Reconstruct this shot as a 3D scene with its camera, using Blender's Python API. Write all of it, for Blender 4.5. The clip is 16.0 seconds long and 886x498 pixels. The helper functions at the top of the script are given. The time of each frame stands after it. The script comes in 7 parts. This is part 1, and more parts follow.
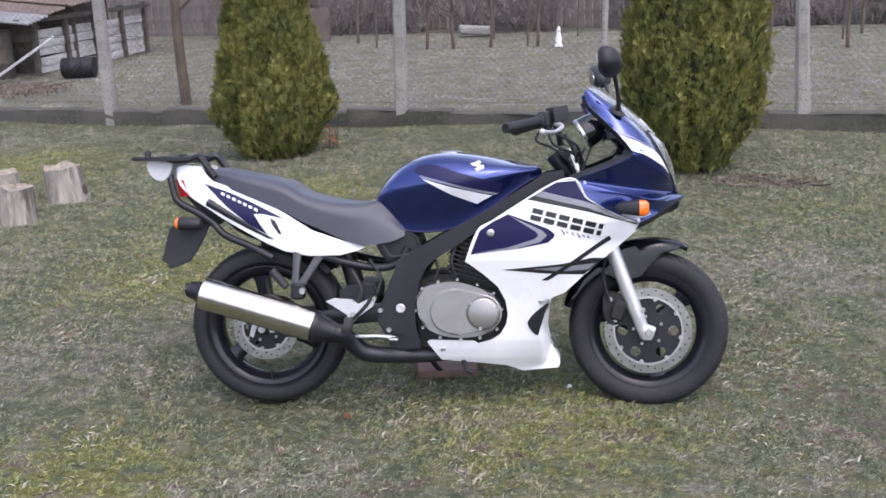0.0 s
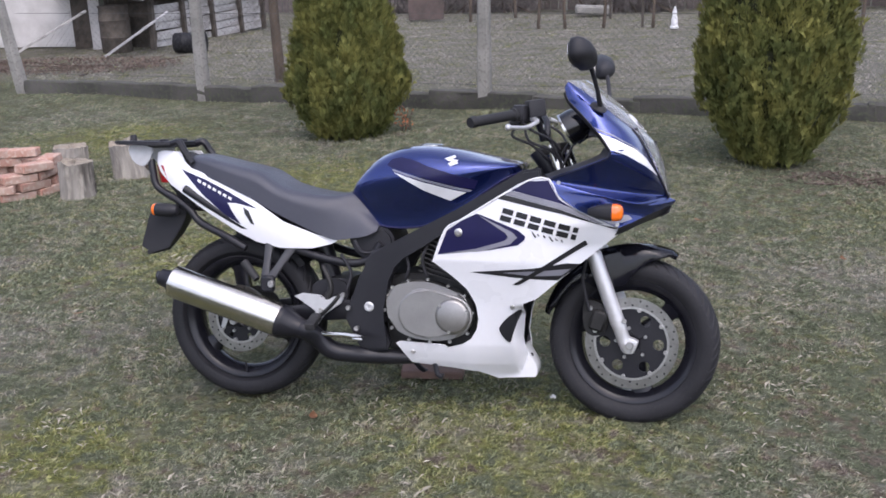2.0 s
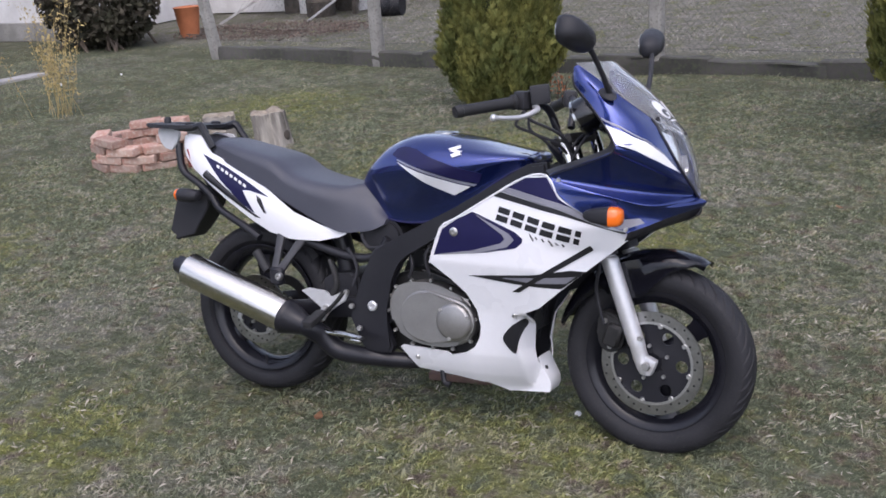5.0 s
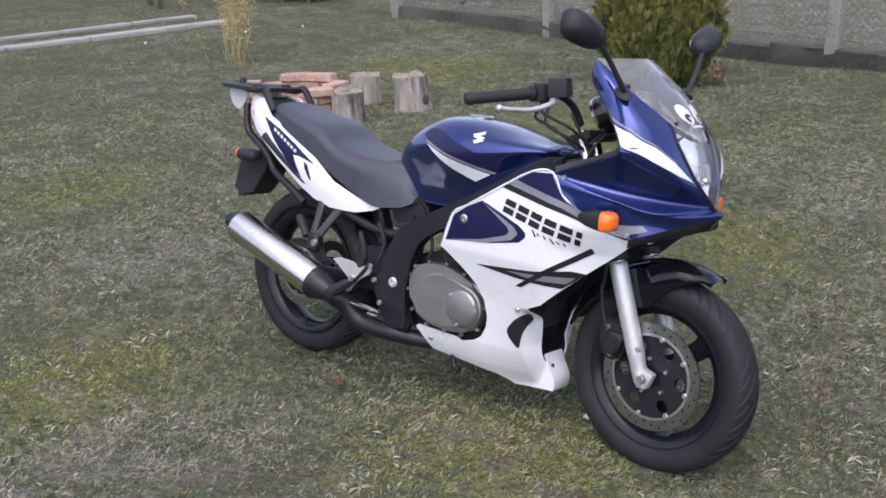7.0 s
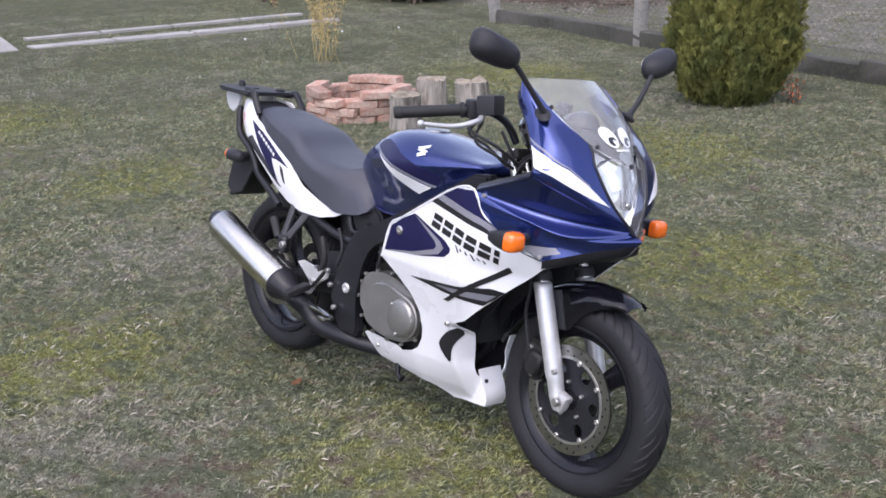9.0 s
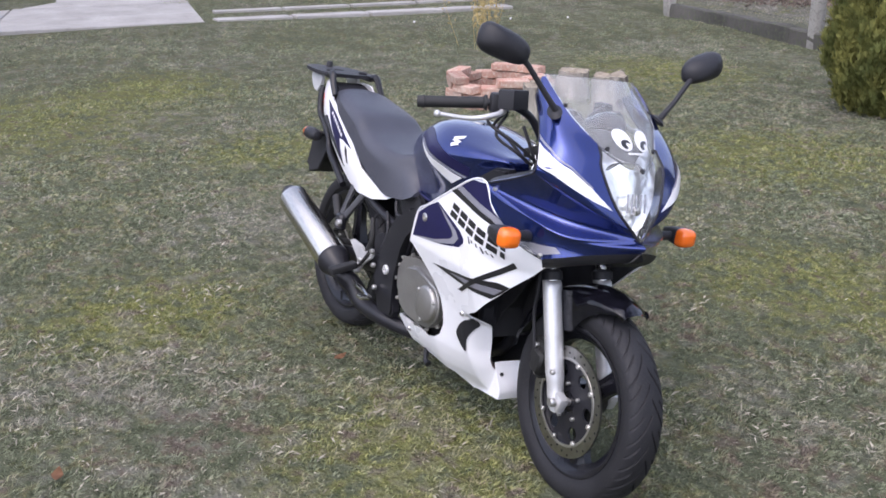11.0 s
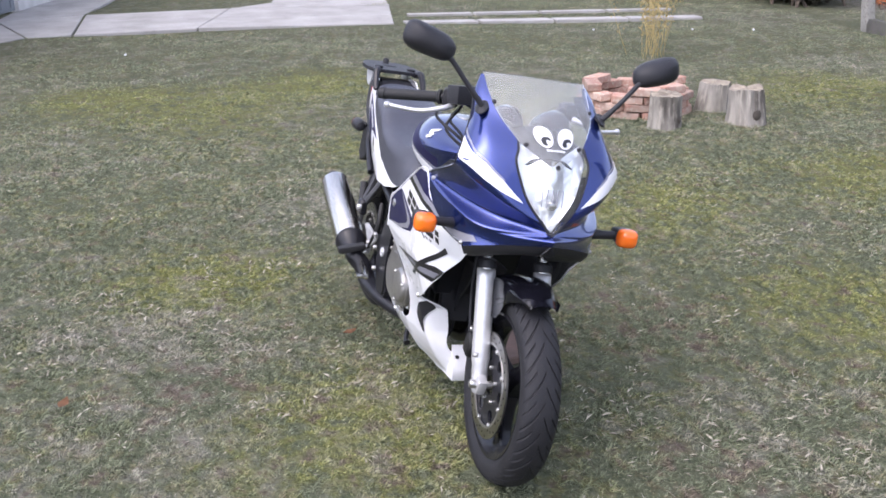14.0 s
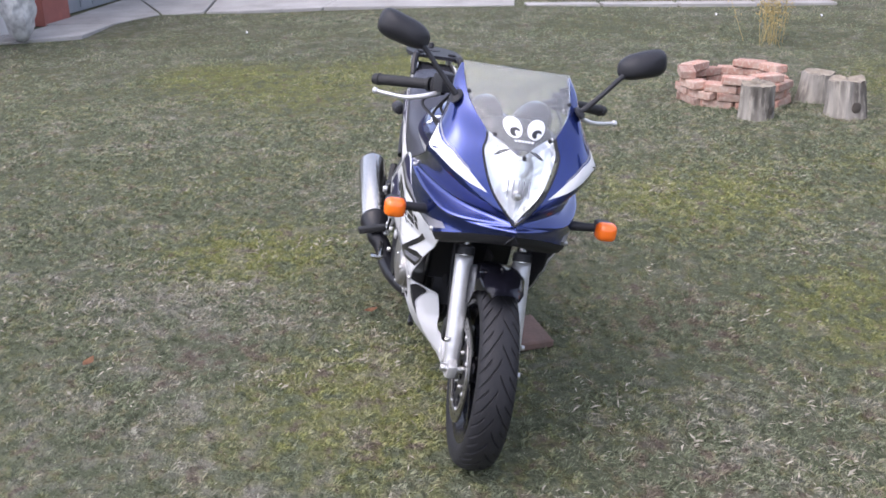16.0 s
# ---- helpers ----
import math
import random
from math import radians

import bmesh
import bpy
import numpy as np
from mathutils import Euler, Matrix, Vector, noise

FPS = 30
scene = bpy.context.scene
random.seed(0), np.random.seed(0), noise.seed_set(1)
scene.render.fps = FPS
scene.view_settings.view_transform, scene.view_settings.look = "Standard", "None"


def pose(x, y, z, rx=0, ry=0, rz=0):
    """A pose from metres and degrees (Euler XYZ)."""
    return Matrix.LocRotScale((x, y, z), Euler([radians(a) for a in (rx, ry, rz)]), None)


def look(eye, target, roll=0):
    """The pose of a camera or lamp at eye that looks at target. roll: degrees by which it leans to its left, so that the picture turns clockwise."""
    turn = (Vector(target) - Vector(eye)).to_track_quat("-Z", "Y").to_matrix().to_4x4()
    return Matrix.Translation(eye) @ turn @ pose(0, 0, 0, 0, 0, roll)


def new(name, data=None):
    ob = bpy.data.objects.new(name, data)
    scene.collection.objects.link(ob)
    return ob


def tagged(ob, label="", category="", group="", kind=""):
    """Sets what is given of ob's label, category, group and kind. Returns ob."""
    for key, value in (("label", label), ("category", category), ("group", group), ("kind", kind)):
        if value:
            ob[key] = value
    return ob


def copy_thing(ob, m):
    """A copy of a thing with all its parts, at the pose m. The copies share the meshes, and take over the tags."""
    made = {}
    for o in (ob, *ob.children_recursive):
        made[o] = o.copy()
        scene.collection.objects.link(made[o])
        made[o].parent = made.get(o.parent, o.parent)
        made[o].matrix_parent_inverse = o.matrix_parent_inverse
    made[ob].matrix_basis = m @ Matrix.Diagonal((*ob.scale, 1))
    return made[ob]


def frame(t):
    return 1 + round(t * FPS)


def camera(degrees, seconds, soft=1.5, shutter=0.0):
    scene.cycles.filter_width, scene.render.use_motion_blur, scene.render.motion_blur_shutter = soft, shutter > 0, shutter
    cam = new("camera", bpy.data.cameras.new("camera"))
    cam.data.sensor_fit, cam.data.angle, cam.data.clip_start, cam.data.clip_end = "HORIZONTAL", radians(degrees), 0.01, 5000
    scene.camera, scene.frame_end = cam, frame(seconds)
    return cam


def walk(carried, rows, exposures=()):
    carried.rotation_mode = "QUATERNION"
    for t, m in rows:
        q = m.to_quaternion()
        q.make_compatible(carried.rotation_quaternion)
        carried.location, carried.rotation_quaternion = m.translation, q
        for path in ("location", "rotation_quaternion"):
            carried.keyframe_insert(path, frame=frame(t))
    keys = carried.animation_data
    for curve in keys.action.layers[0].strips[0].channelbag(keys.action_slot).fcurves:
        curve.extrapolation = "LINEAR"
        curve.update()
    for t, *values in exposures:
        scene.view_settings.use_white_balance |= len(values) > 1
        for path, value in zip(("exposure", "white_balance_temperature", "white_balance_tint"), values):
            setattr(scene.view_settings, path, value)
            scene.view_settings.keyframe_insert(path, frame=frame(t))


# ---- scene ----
cam = camera(46.0, 16.0, soft=1.7)
PATH = [
    (0, (0.359, -3.572, 1.671), (0.149, -1.666, 1.103), -1.9),
    (0.5, (0.519, -3.508, 1.665), (0.234, -1.606, 1.115), -1.4),
    (1, (0.674, -3.474, 1.661), (0.344, -1.58, 1.112), -2.2),
    (1.5, (0.782, -3.409, 1.654), (0.402, -1.53, 1.084), -3.4),
    (2, (0.893, -3.283, 1.667), (0.424, -1.433, 1.067), -1.9),
    (2.5, (1.011, -3.204, 1.68), (0.484, -1.38, 1.054), -2.3),
    (3, (1.151, -3.139, 1.692), (0.5, -1.359, 1.053), -0.8),
    (3.2, (1.229, -3.126, 1.695), (0.524, -1.363, 1.066), -0.7),
    (5.3, (1.576, -2.663, 1.656), (0.653, -1.015, 0.998), -4.1),
    (5.5, (1.641, -2.647, 1.67), (0.677, -1.02, 1.019), -2.5),
    (6, (1.812, -2.603, 1.686), (0.756, -1.031, 1.041), -1.5),
    (6.5, (1.911, -2.521, 1.687), (0.784, -1.007, 1.024), -2.7),
    (7, (1.968, -2.366, 1.678), (0.753, -0.938, 0.984), -2.3),
    (7.5, (2.032, -2.264, 1.693), (0.76, -0.894, 0.981), -2.0),
    (8, (2.169, -2.194, 1.695), (0.859, -0.857, 0.991), -1.7),
    (8.2, (2.238, -2.16, 1.702), (0.908, -0.834, 1.014), -1.1),
    (10.3, (2.556, -1.718, 1.701), (1.032, -0.633, 0.995), -3.1),
    (10.5, (2.596, -1.699, 1.687), (1.046, -0.649, 0.983), -2.3),
    (11, (2.734, -1.582, 1.709), (1.118, -0.633, 1.008), -0.6),
    (11.5, (2.873, -1.506, 1.711), (1.219, -0.621, 1.017), -0.9),
    (12, (2.933, -1.4, 1.704), (1.245, -0.577, 1.015), -1.2),
    (12.5, (2.978, -1.246, 1.695), (1.264, -0.478, 1.009), -0.4),
    (13, (3.043, -1.145, 1.701), (1.287, -0.493, 1.0), -1.0),
    (13.5, (3.166, -0.993, 1.703), (1.385, -0.409, 1.005), 0.0),
    (14, (3.262, -0.888, 1.698), (1.459, -0.353, 1.018), -0.9),
    (14.5, (3.279, -0.767, 1.694), (1.457, -0.313, 1.004), -0.9),
    (15, (3.286, -0.642, 1.721), (1.457, -0.236, 1.021), -1.5),
    (15.5, (3.323, -0.527, 1.718), (1.482, -0.194, 1.01), -1.5),
    (16, (3.419, -0.398, 1.722), (1.566, -0.152, 1.012), -1.4),
]
walk(cam, [(t, look(eye, target, roll)) for t, eye, target, roll in PATH],
     exposures=[(0.0, 1.35, 6250, 18), (0.5, 1.18, 6250, 18), (1.0, 1.13, 6250, 18), (2.0, 1.07, 6250, 18), (3.2, 1.01, 6250, 18), (5.5, 0.92, 6250, 18), (6.5, 0.96, 6250, 18), (8.0, 1.11, 6250, 18), (10.5, 1.24, 6250, 18), (12.0, 1.29, 6250, 18), (13.0, 1.42, 6250, 18), (14.0, 1.52, 6250, 18), (15.0, 1.46, 6250, 18), (16.0, 1.41, 6250, 18)])

# ---- light ----
LEAN_DEG = -11.0
world = bpy.data.worlds.new("overcast_sky")
scene.world = world
world.use_nodes = True
wn, wl = world.node_tree.nodes, world.node_tree.links
sky = wn.new("ShaderNodeTexSky")
sky.sky_type, sky.sun_disc = "NISHITA", False
sky.sun_elevation, sky.sun_rotation = radians(60), radians(153)
sky.dust_density = 3.0
hsv = wn.new("ShaderNodeHueSaturation")
hsv.inputs["Saturation"].default_value = 0.62
wl.new(sky.outputs[0], hsv.inputs["Color"])
wl.new(hsv.outputs[0], wn["Background"].inputs["Color"])
wn["Background"].inputs["Strength"].default_value = 0.15
sun = new("sun", bpy.data.lights.new("sun", "SUN"))
sun.data.energy, sun.data.angle, sun.data.color = 0.5, radians(100), (1.0, 0.97, 0.93)
sun.matrix_world = look((3, -6, 12), (0, 0, 0))


# ---- materials ----
def mat(name, c1, c2=None, scale=6.0, rough=0.5, metal=0.0, bump=0.0, bscale=60.0, coat=0.0, fine=0.25, c3=None, spec=0.5, isl=0.0, obj=0.0, trans=0.0, ior=1.45, stretch=(1, 1, 1), rvar=0.12):
    """A surface with colour varied at two scales, uneven gloss and fine relief, at real size."""
    m = bpy.data.materials.new(name)
    m.use_nodes = True
    n, l = m.node_tree.nodes, m.node_tree.links
    b = n["Principled BSDF"]
    b.inputs["Roughness"].default_value, b.inputs["Metallic"].default_value = rough, metal
    b.inputs["Coat Weight"].default_value, b.inputs["Coat Roughness"].default_value = coat, 0.04
    b.inputs["Specular IOR Level"].default_value = spec
    b.inputs["Transmission Weight"].default_value, b.inputs["IOR"].default_value = trans, ior
    c2 = c2 or tuple(min(1, v * 0.82) for v in c1)
    geo = n.new("ShaderNodeTexCoord")
    mp = n.new("ShaderNodeMapping")
    mp.inputs["Scale"].default_value = stretch
    l.new(geo.outputs["Object"], mp.inputs["Vector"])
    big = n.new("ShaderNodeTexNoise")
    big.inputs["Scale"].default_value, big.inputs["Detail"].default_value = scale, 4
    l.new(mp.outputs[0], big.inputs["Vector"])
    small = n.new("ShaderNodeTexNoise")
    small.inputs["Scale"].default_value, small.inputs["Detail"].default_value = bscale, 3
    l.new(mp.outputs[0], small.inputs["Vector"])
    ramp = n.new("ShaderNodeValToRGB")
    ramp.color_ramp.elements[0].position, ramp.color_ramp.elements[1].position = 0.35, 0.65
    ramp.color_ramp.elements[0].color, ramp.color_ramp.elements[1].color = (*c1, 1), (*c2, 1)
    l.new(big.outputs[0], ramp.inputs[0])
    out = ramp.outputs[0]
    if c3:
        mx = n.new("ShaderNodeMix")
        mx.data_type = "RGBA"
        r2 = n.new("ShaderNodeValToRGB")
        r2.color_ramp.elements[0].position, r2.color_ramp.elements[1].position = 0.5, 0.7
        l.new(small.outputs[0], r2.inputs[0])
        l.new(r2.outputs[0], mx.inputs["Factor"])
        l.new(out, mx.inputs["A"])
        mx.inputs["B"].default_value = (*c3, 1)
        out = mx.outputs["Result"]
    hs = n.new("ShaderNodeHueSaturation")
    l.new(out, hs.inputs["Color"])
    val = n.new("ShaderNodeMath")
    val.operation = "MULTIPLY_ADD"
    val.inputs[1].default_value, val.inputs[2].default_value = fine, 1 - fine / 2
    l.new(small.outputs[0], val.inputs[0])
    out = val.outputs[0]
    for amount, kind, socket in ((isl, "ShaderNodeNewGeometry", "Random Per Island"), (obj, "ShaderNodeObjectInfo", "Random")):
        if amount:
            src = n.new(kind)
            add = n.new("ShaderNodeMath")
            add.operation = "MULTIPLY_ADD"
            add.inputs[1].default_value = amount
            l.new(src.outputs[socket], add.inputs[0])
            l.new(out, add.inputs[2])
            out = add.outputs[0]
    l.new(out, hs.inputs["Value"])
    l.new(hs.outputs[0], b.inputs["Base Color"])
    if rvar:
        rg = n.new("ShaderNodeMath")
        rg.operation = "MULTIPLY_ADD"
        rg.inputs[1].default_value, rg.inputs[2].default_value = rvar, max(0.0, rough - rvar / 2)
        l.new(big.outputs[0], rg.inputs[0])
        l.new(rg.outputs[0], b.inputs["Roughness"])
    if bump:
        bp = n.new("ShaderNodeBump")
        bp.inputs["Strength"].default_value, bp.inputs["Distance"].default_value = 1.0, bump
        l.new(small.outputs[0], bp.inputs["Height"])
        l.new(bp.outputs[0], b.inputs["Normal"])
    return m


def lawn_colour(m, soil):
    """Colour of the meadow by place: green growth, dead straw, moss and the worked garden soil beyond the fence."""
    n, l = m.node_tree.nodes, m.node_tree.links
    g = n.new("ShaderNodeNewGeometry")
    outs = []
    for sc, det, off in ((0.55, 5, 0), (3.2, 6, 0), (26.0, 4, 0), (9.0, 7, 4.0), (15.0, 6, 9.0), (70.0, 3, 2.0)):
        t = n.new("ShaderNodeTexNoise")
        t.inputs["Scale"].default_value, t.inputs["Detail"].default_value = sc, det
        t.inputs["Roughness"].default_value = 0.62
        mv = n.new("ShaderNodeVectorMath")
        mv.inputs[1].default_value = (off, off * 0.7, 0)
        l.new(g.outputs["Position"], mv.inputs[0])
        l.new(mv.outputs[0], t.inputs["Vector"])
        outs.append(t.outputs[0])
    def ramp(src, lo, hi, a, b):
        r = n.new("ShaderNodeValToRGB")
        e = r.color_ramp.elements
        e[0].position, e[1].position, e[0].color, e[1].color = lo, hi, (*a, 1), (*b, 1)
        l.new(src, r.inputs[0])
        return r.outputs[0]
    def mixed(fac, a, b):
        mx = n.new("ShaderNodeMix")
        mx.data_type = "RGBA"
        l.new(fac, mx.inputs["Factor"]), l.new(a, mx.inputs["A"]), l.new(b, mx.inputs["B"])
        return mx.outputs["Result"]
    def summed(*terms):
        out = None
        for src, k in terms:
            m1 = n.new("ShaderNodeMath")
            m1.operation = "MULTIPLY_ADD"
            m1.inputs[1].default_value = k
            l.new(src, m1.inputs[0])
            if out is None:
                m1.inputs[2].default_value = 0.0
            else:
                l.new(out, m1.inputs[2])
            out = m1.outputs[0]
        return out
    def patches(spots):
        """Soft round stretches of the lawn, added up."""
        out = None
        for px, py, rad in spots:
            dv = n.new("ShaderNodeVectorMath")
            dv.operation = "DISTANCE"
            dv.inputs[1].default_value = (px, py, 0)
            l.new(g.outputs["Position"], dv.inputs[0])
            mr = n.new("ShaderNodeMapRange")
            mr.interpolation_type = "SMOOTHSTEP"
            mr.inputs["From Min"].default_value, mr.inputs["From Max"].default_value = rad, rad * 0.15
            l.new(dv.outputs["Value"], mr.inputs["Value"])
            out = summed((mr.outputs[0], 1.0)) if out is None else summed((out, 1.0), (mr.outputs[0], 1.0))
        return out
    mossy, dry, worn = patches(MOSSY), patches(DRY), patches(WORN)
    # dull grass with yellow moss in it
    dull = ramp(summed((outs[2], 0.5), (outs[5], 0.5)), 0.36, 0.64, DULL_A, DULL_B)
    moss = ramp(outs[5], 0.34, 0.66, MOSS_A, MOSS_B)
    green = mixed(ramp(summed((outs[1], 0.24), (outs[4], 0.40), (outs[3], 0.36), (mossy, 0.06)), 0.490, 0.575, (0, 0, 0), (1, 1, 1)), dull, moss)
    # dead straw
    straw = ramp(summed((outs[2], 0.45), (outs[5], 0.55)), 0.38, 0.62, STRAW_A, STRAW_B)
    lawn = mixed(ramp(summed((outs[0], 0.22), (outs[3], 0.46), (outs[1], 0.32), (dry, 0.035), (mossy, -0.03)), 0.485, 0.60, (0, 0, 0), (0.9, 0.9, 0.9)), green, straw)
    # bare damp earth between the growth
    lawn = mixed(ramp(summed((outs[4], 0.6), (outs[3], 0.4), (worn, 0.05), (dry, -0.02)), 0.535, 0.62, (0, 0, 0), (0.85, 0.85, 0.85)), lawn, ramp(outs[5], 0.35, 0.65, (0.112, 0.086, 0.072), (0.205, 0.165, 0.140)))
    mid = ramp(outs[1], 0.40, 0.62, (0, 0, 0), (1, 1, 1))
    if not soil:
        return lawn, outs
    earth = mixed(mid, ramp(outs[2], 0.35, 0.7, (0.20, 0.190, 0.160), (0.42, 0.400, 0.350)), mixed(ramp(outs[3], 0.42, 0.58, (0, 0, 0), (1, 1, 1)), straw, green))
    sep = n.new("ShaderNodeSeparateXYZ")
    l.new(g.outputs["Position"], sep.inputs[0])
    d = n.new("ShaderNodeMath")
    d.operation = "MULTIPLY_ADD"
    d.inputs[1].default_value = 0.128
    l.new(sep.outputs["X"], d.inputs[0]), l.new(sep.outputs["Y"], d.inputs[2])
    cut = n.new("ShaderNodeMapRange")
    cut.inputs["From Min"].default_value, cut.inputs["From Max"].default_value = 6.5, 7.3
    l.new(d.outputs[0], cut.inputs["Value"])
    return mixed(cut.outputs[0], lawn, earth), outs


# stretches of the lawn: mossy, dry and worn (x, y, reach)
MOSSY = ((0.30, -0.28, 0.75), (-5.7, 0.7, 0.9), (-5.6, -1.2, 0.8), (-3.4, 0.7, 0.7), (-1.5, 3.3, 1.0), (-1.20, -0.70, 0.7), (-4.9, -0.3, 1.5), (0.0, 1.85, 0.8), (-4.0, 4.5, 1.2), (-1.6, 1.6, 1.0))
DRY = ((1.70, 1.60, 1.3), (-0.70, -0.95, 0.7), (-4.5, 5.35, 1.1), (0.50, 3.3, 1.0), (0.75, 0.85, 0.5), (-1.9, 0.1, 0.9))
WORN = ((1.02, 0.62, 0.5), (1.46, -0.05, 0.5), (-0.10, -0.8, 0.4), (-0.15, 1.0, 0.5), (1.75, 3.65, 0.7))
DULL_A, DULL_B = (0.101, 0.117, 0.069), (0.189, 0.203, 0.136)
MOSS_A, MOSS_B = (0.152, 0.167, 0.053), (0.276, 0.276, 0.104)
STRAW_A, STRAW_B = (0.190, 0.179, 0.146), (0.318, 0.304, 0.264)
ground_mat = mat("meadow_ground", (0.1, 0.1, 0.05), rough=0.95, spec=0.1)
_c, _o = lawn_colour(ground_mat, True)
_n, _l = ground_mat.node_tree.nodes, ground_mat.node_tree.links
# lawn colour darkened to 0.58: painted shade for the gaps between blades
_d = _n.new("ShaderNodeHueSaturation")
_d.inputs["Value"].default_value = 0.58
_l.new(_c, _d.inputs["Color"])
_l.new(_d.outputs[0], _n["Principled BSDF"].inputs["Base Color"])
_b = _n.new("ShaderNodeBump")
_b.inputs["Strength"].default_value, _b.inputs["Distance"].default_value = 1.0, 0.05
_l.new(_o[2], _b.inputs["Height"])
_l.new(_b.outputs[0], _n["Principled BSDF"].inputs["Normal"])
blade_mat = mat("grass_blades", (0.1, 0.1, 0.05), rough=0.7, spec=0.2)
_c, _o = lawn_colour(blade_mat, True)
_n, _l = blade_mat.node_tree.nodes, blade_mat.node_tree.links
_h = _n.new("ShaderNodeHueSaturation")
_g = _n.new("ShaderNodeNewGeometry")
_a = _n.new("ShaderNodeMath")
_a.operation = "MULTIPLY_ADD"
_a.inputs[1].default_value, _a.inputs[2].default_value = 0.45, 0.95
_l.new(_g.outputs["Random Per Island"], _a.inputs[0])
_l.new(_a.outputs[0], _h.inputs["Value"])
_l.new(_c, _h.inputs["Color"])
_l.new(_h.outputs[0], _n["Principled BSDF"].inputs["Base Color"])

straw_mat = mat("dead_straw", (0.300, 0.280, 0.232), (0.190, 0.172, 0.134), 8, 0.85, isl=0.6, spec=0.15)
concrete = mat("weathered_concrete", (0.30, 0.29, 0.27), (0.20, 0.195, 0.18), 3, 0.9, bump=0.004, bscale=45, c3=(0.16, 0.155, 0.14))
litter_mat = mat("dry_litter", (0.150, 0.112, 0.092), (0.085, 0.066, 0.054), 6, 0.9, isl=0.4)
concrete_dark = mat("mossy_concrete", (0.085, 0.080, 0.074), (0.050, 0.050, 0.044), 4, 0.95, bump=0.006, bscale=30, c3=(0.07, 0.08, 0.05))
slab_mat = mat("pale_concrete_slab", (0.33, 0.322, 0.315), (0.24, 0.233, 0.225), 2.2, 0.9, bump=0.004, bscale=24, obj=0.10, fine=0.4, c3=(0.26, 0.25, 0.235), spec=0.2)
brick_mat = mat("old_red_brick", (0.27, 0.140, 0.105), (0.31, 0.225, 0.185), 7, 0.94, bump=0.005, bscale=45, c3=(0.33, 0.265, 0.22), obj=0.55)
stump_side = mat("grey_stump_bark", (0.34, 0.315, 0.28), (0.10, 0.088, 0.075), 11, 0.95, bump=0.014, bscale=34, stretch=(1, 1, 0.22), c3=(0.36, 0.33, 0.285), fine=0.6)
stump_top = mat("cut_stump_wood", (0.30, 0.26, 0.205), (0.20, 0.17, 0.135), 20, 0.9, bump=0.003)
thuja_leaf = mat("thuja_foliage", (0.145, 0.142, 0.040), (0.072, 0.085, 0.026), 5, 0.75, isl=0.55, fine=0.2, spec=0.25)
# near-black colour that paints in the shade deep inside the crown
thuja_core = mat("thuja_inner_shade", (0.030, 0.038, 0.010), (0.018, 0.020, 0.008), 20, 0.95, bump=0.02, bscale=25)
bark_mat = mat("brown_bark", (0.11, 0.085, 0.065), (0.06, 0.048, 0.038), 12, 0.95, bump=0.006, bscale=40, stretch=(1, 1, 0.3))
twig_yellow = mat("yellow_shoots", (0.37, 0.28, 0.115), (0.27, 0.215, 0.10), 10, 0.8, isl=0.4)
hedge_mat = mat("dark_hedge_leaves", (0.050, 0.042, 0.030), (0.030, 0.030, 0.018), 6, 0.9, isl=0.6)
wood_grey = mat("weathered_boards", (0.42, 0.41, 0.40), (0.24, 0.23, 0.22), 7, 0.92, bump=0.003, bscale=30, stretch=(0.3, 1, 1), obj=0.25)
fence_wood = mat("brown_grey_boards", (0.135, 0.115, 0.110), (0.085, 0.075, 0.072), 5, 0.92, bump=0.003, bscale=30, obj=0.3)
wood_dark = mat("dark_old_timber", (0.10, 0.085, 0.07), (0.055, 0.047, 0.04), 7, 0.92, bump=0.003, bscale=30)
whitewash = mat("dirty_whitewash", (0.66, 0.65, 0.64), (0.52, 0.51, 0.50), 2.5, 0.9, bump=0.004, bscale=20)
roof_tile = mat("faded_clay_roof", (0.30, 0.245, 0.22), (0.22, 0.175, 0.155), 5, 0.9, bump=0.004, obj=0.25)
tin = mat("pale_corrugated_sheet", (0.50, 0.50, 0.51), (0.38, 0.38, 0.39), 4, 0.55, 0.3)
rust_sheet = mat("brown_rusted_sheet", (0.115, 0.085, 0.078), (0.075, 0.058, 0.053), 6, 0.8, bump=0.003)
black_plastic_barrel = mat("black_barrel_plastic", (0.014, 0.014, 0.017), rough=0.55, spec=0.3)
wire_mat = mat("galvanised_wire", (0.10, 0.10, 0.097), rough=0.7, metal=0.3)
white_paint = mat("chalky_white_paint", (0.75, 0.75, 0.77), rough=0.7)
red_wall_mat = mat("red_brown_plaster", (0.30, 0.105, 0.085), (0.24, 0.09, 0.075), 4, 0.85, bump=0.002)
grey_door_mat = mat("blue_grey_metal_door", (0.22, 0.24, 0.265), (0.19, 0.205, 0.23), 3, 0.5)
bag_mat = mat("white_plastic_sack", (0.62, 0.62, 0.62), (0.36, 0.36, 0.37), 14, 0.35, bump=0.012, bscale=16)
orange_mat = mat("orange_clay", (0.48, 0.17, 0.075), rough=0.8)
dead_leaf = mat("dry_brown_leaf", (0.30, 0.15, 0.08), (0.22, 0.11, 0.06), 30, rough=0.8)
paving_red = mat("worn_reddish_board", (0.17, 0.105, 0.085), (0.12, 0.085, 0.07), 10, 0.9, bump=0.003)
thicket_mat = mat("brown_thicket", (0.200, 0.178, 0.170), (0.130, 0.113, 0.108), 6, 0.95, isl=0.4)
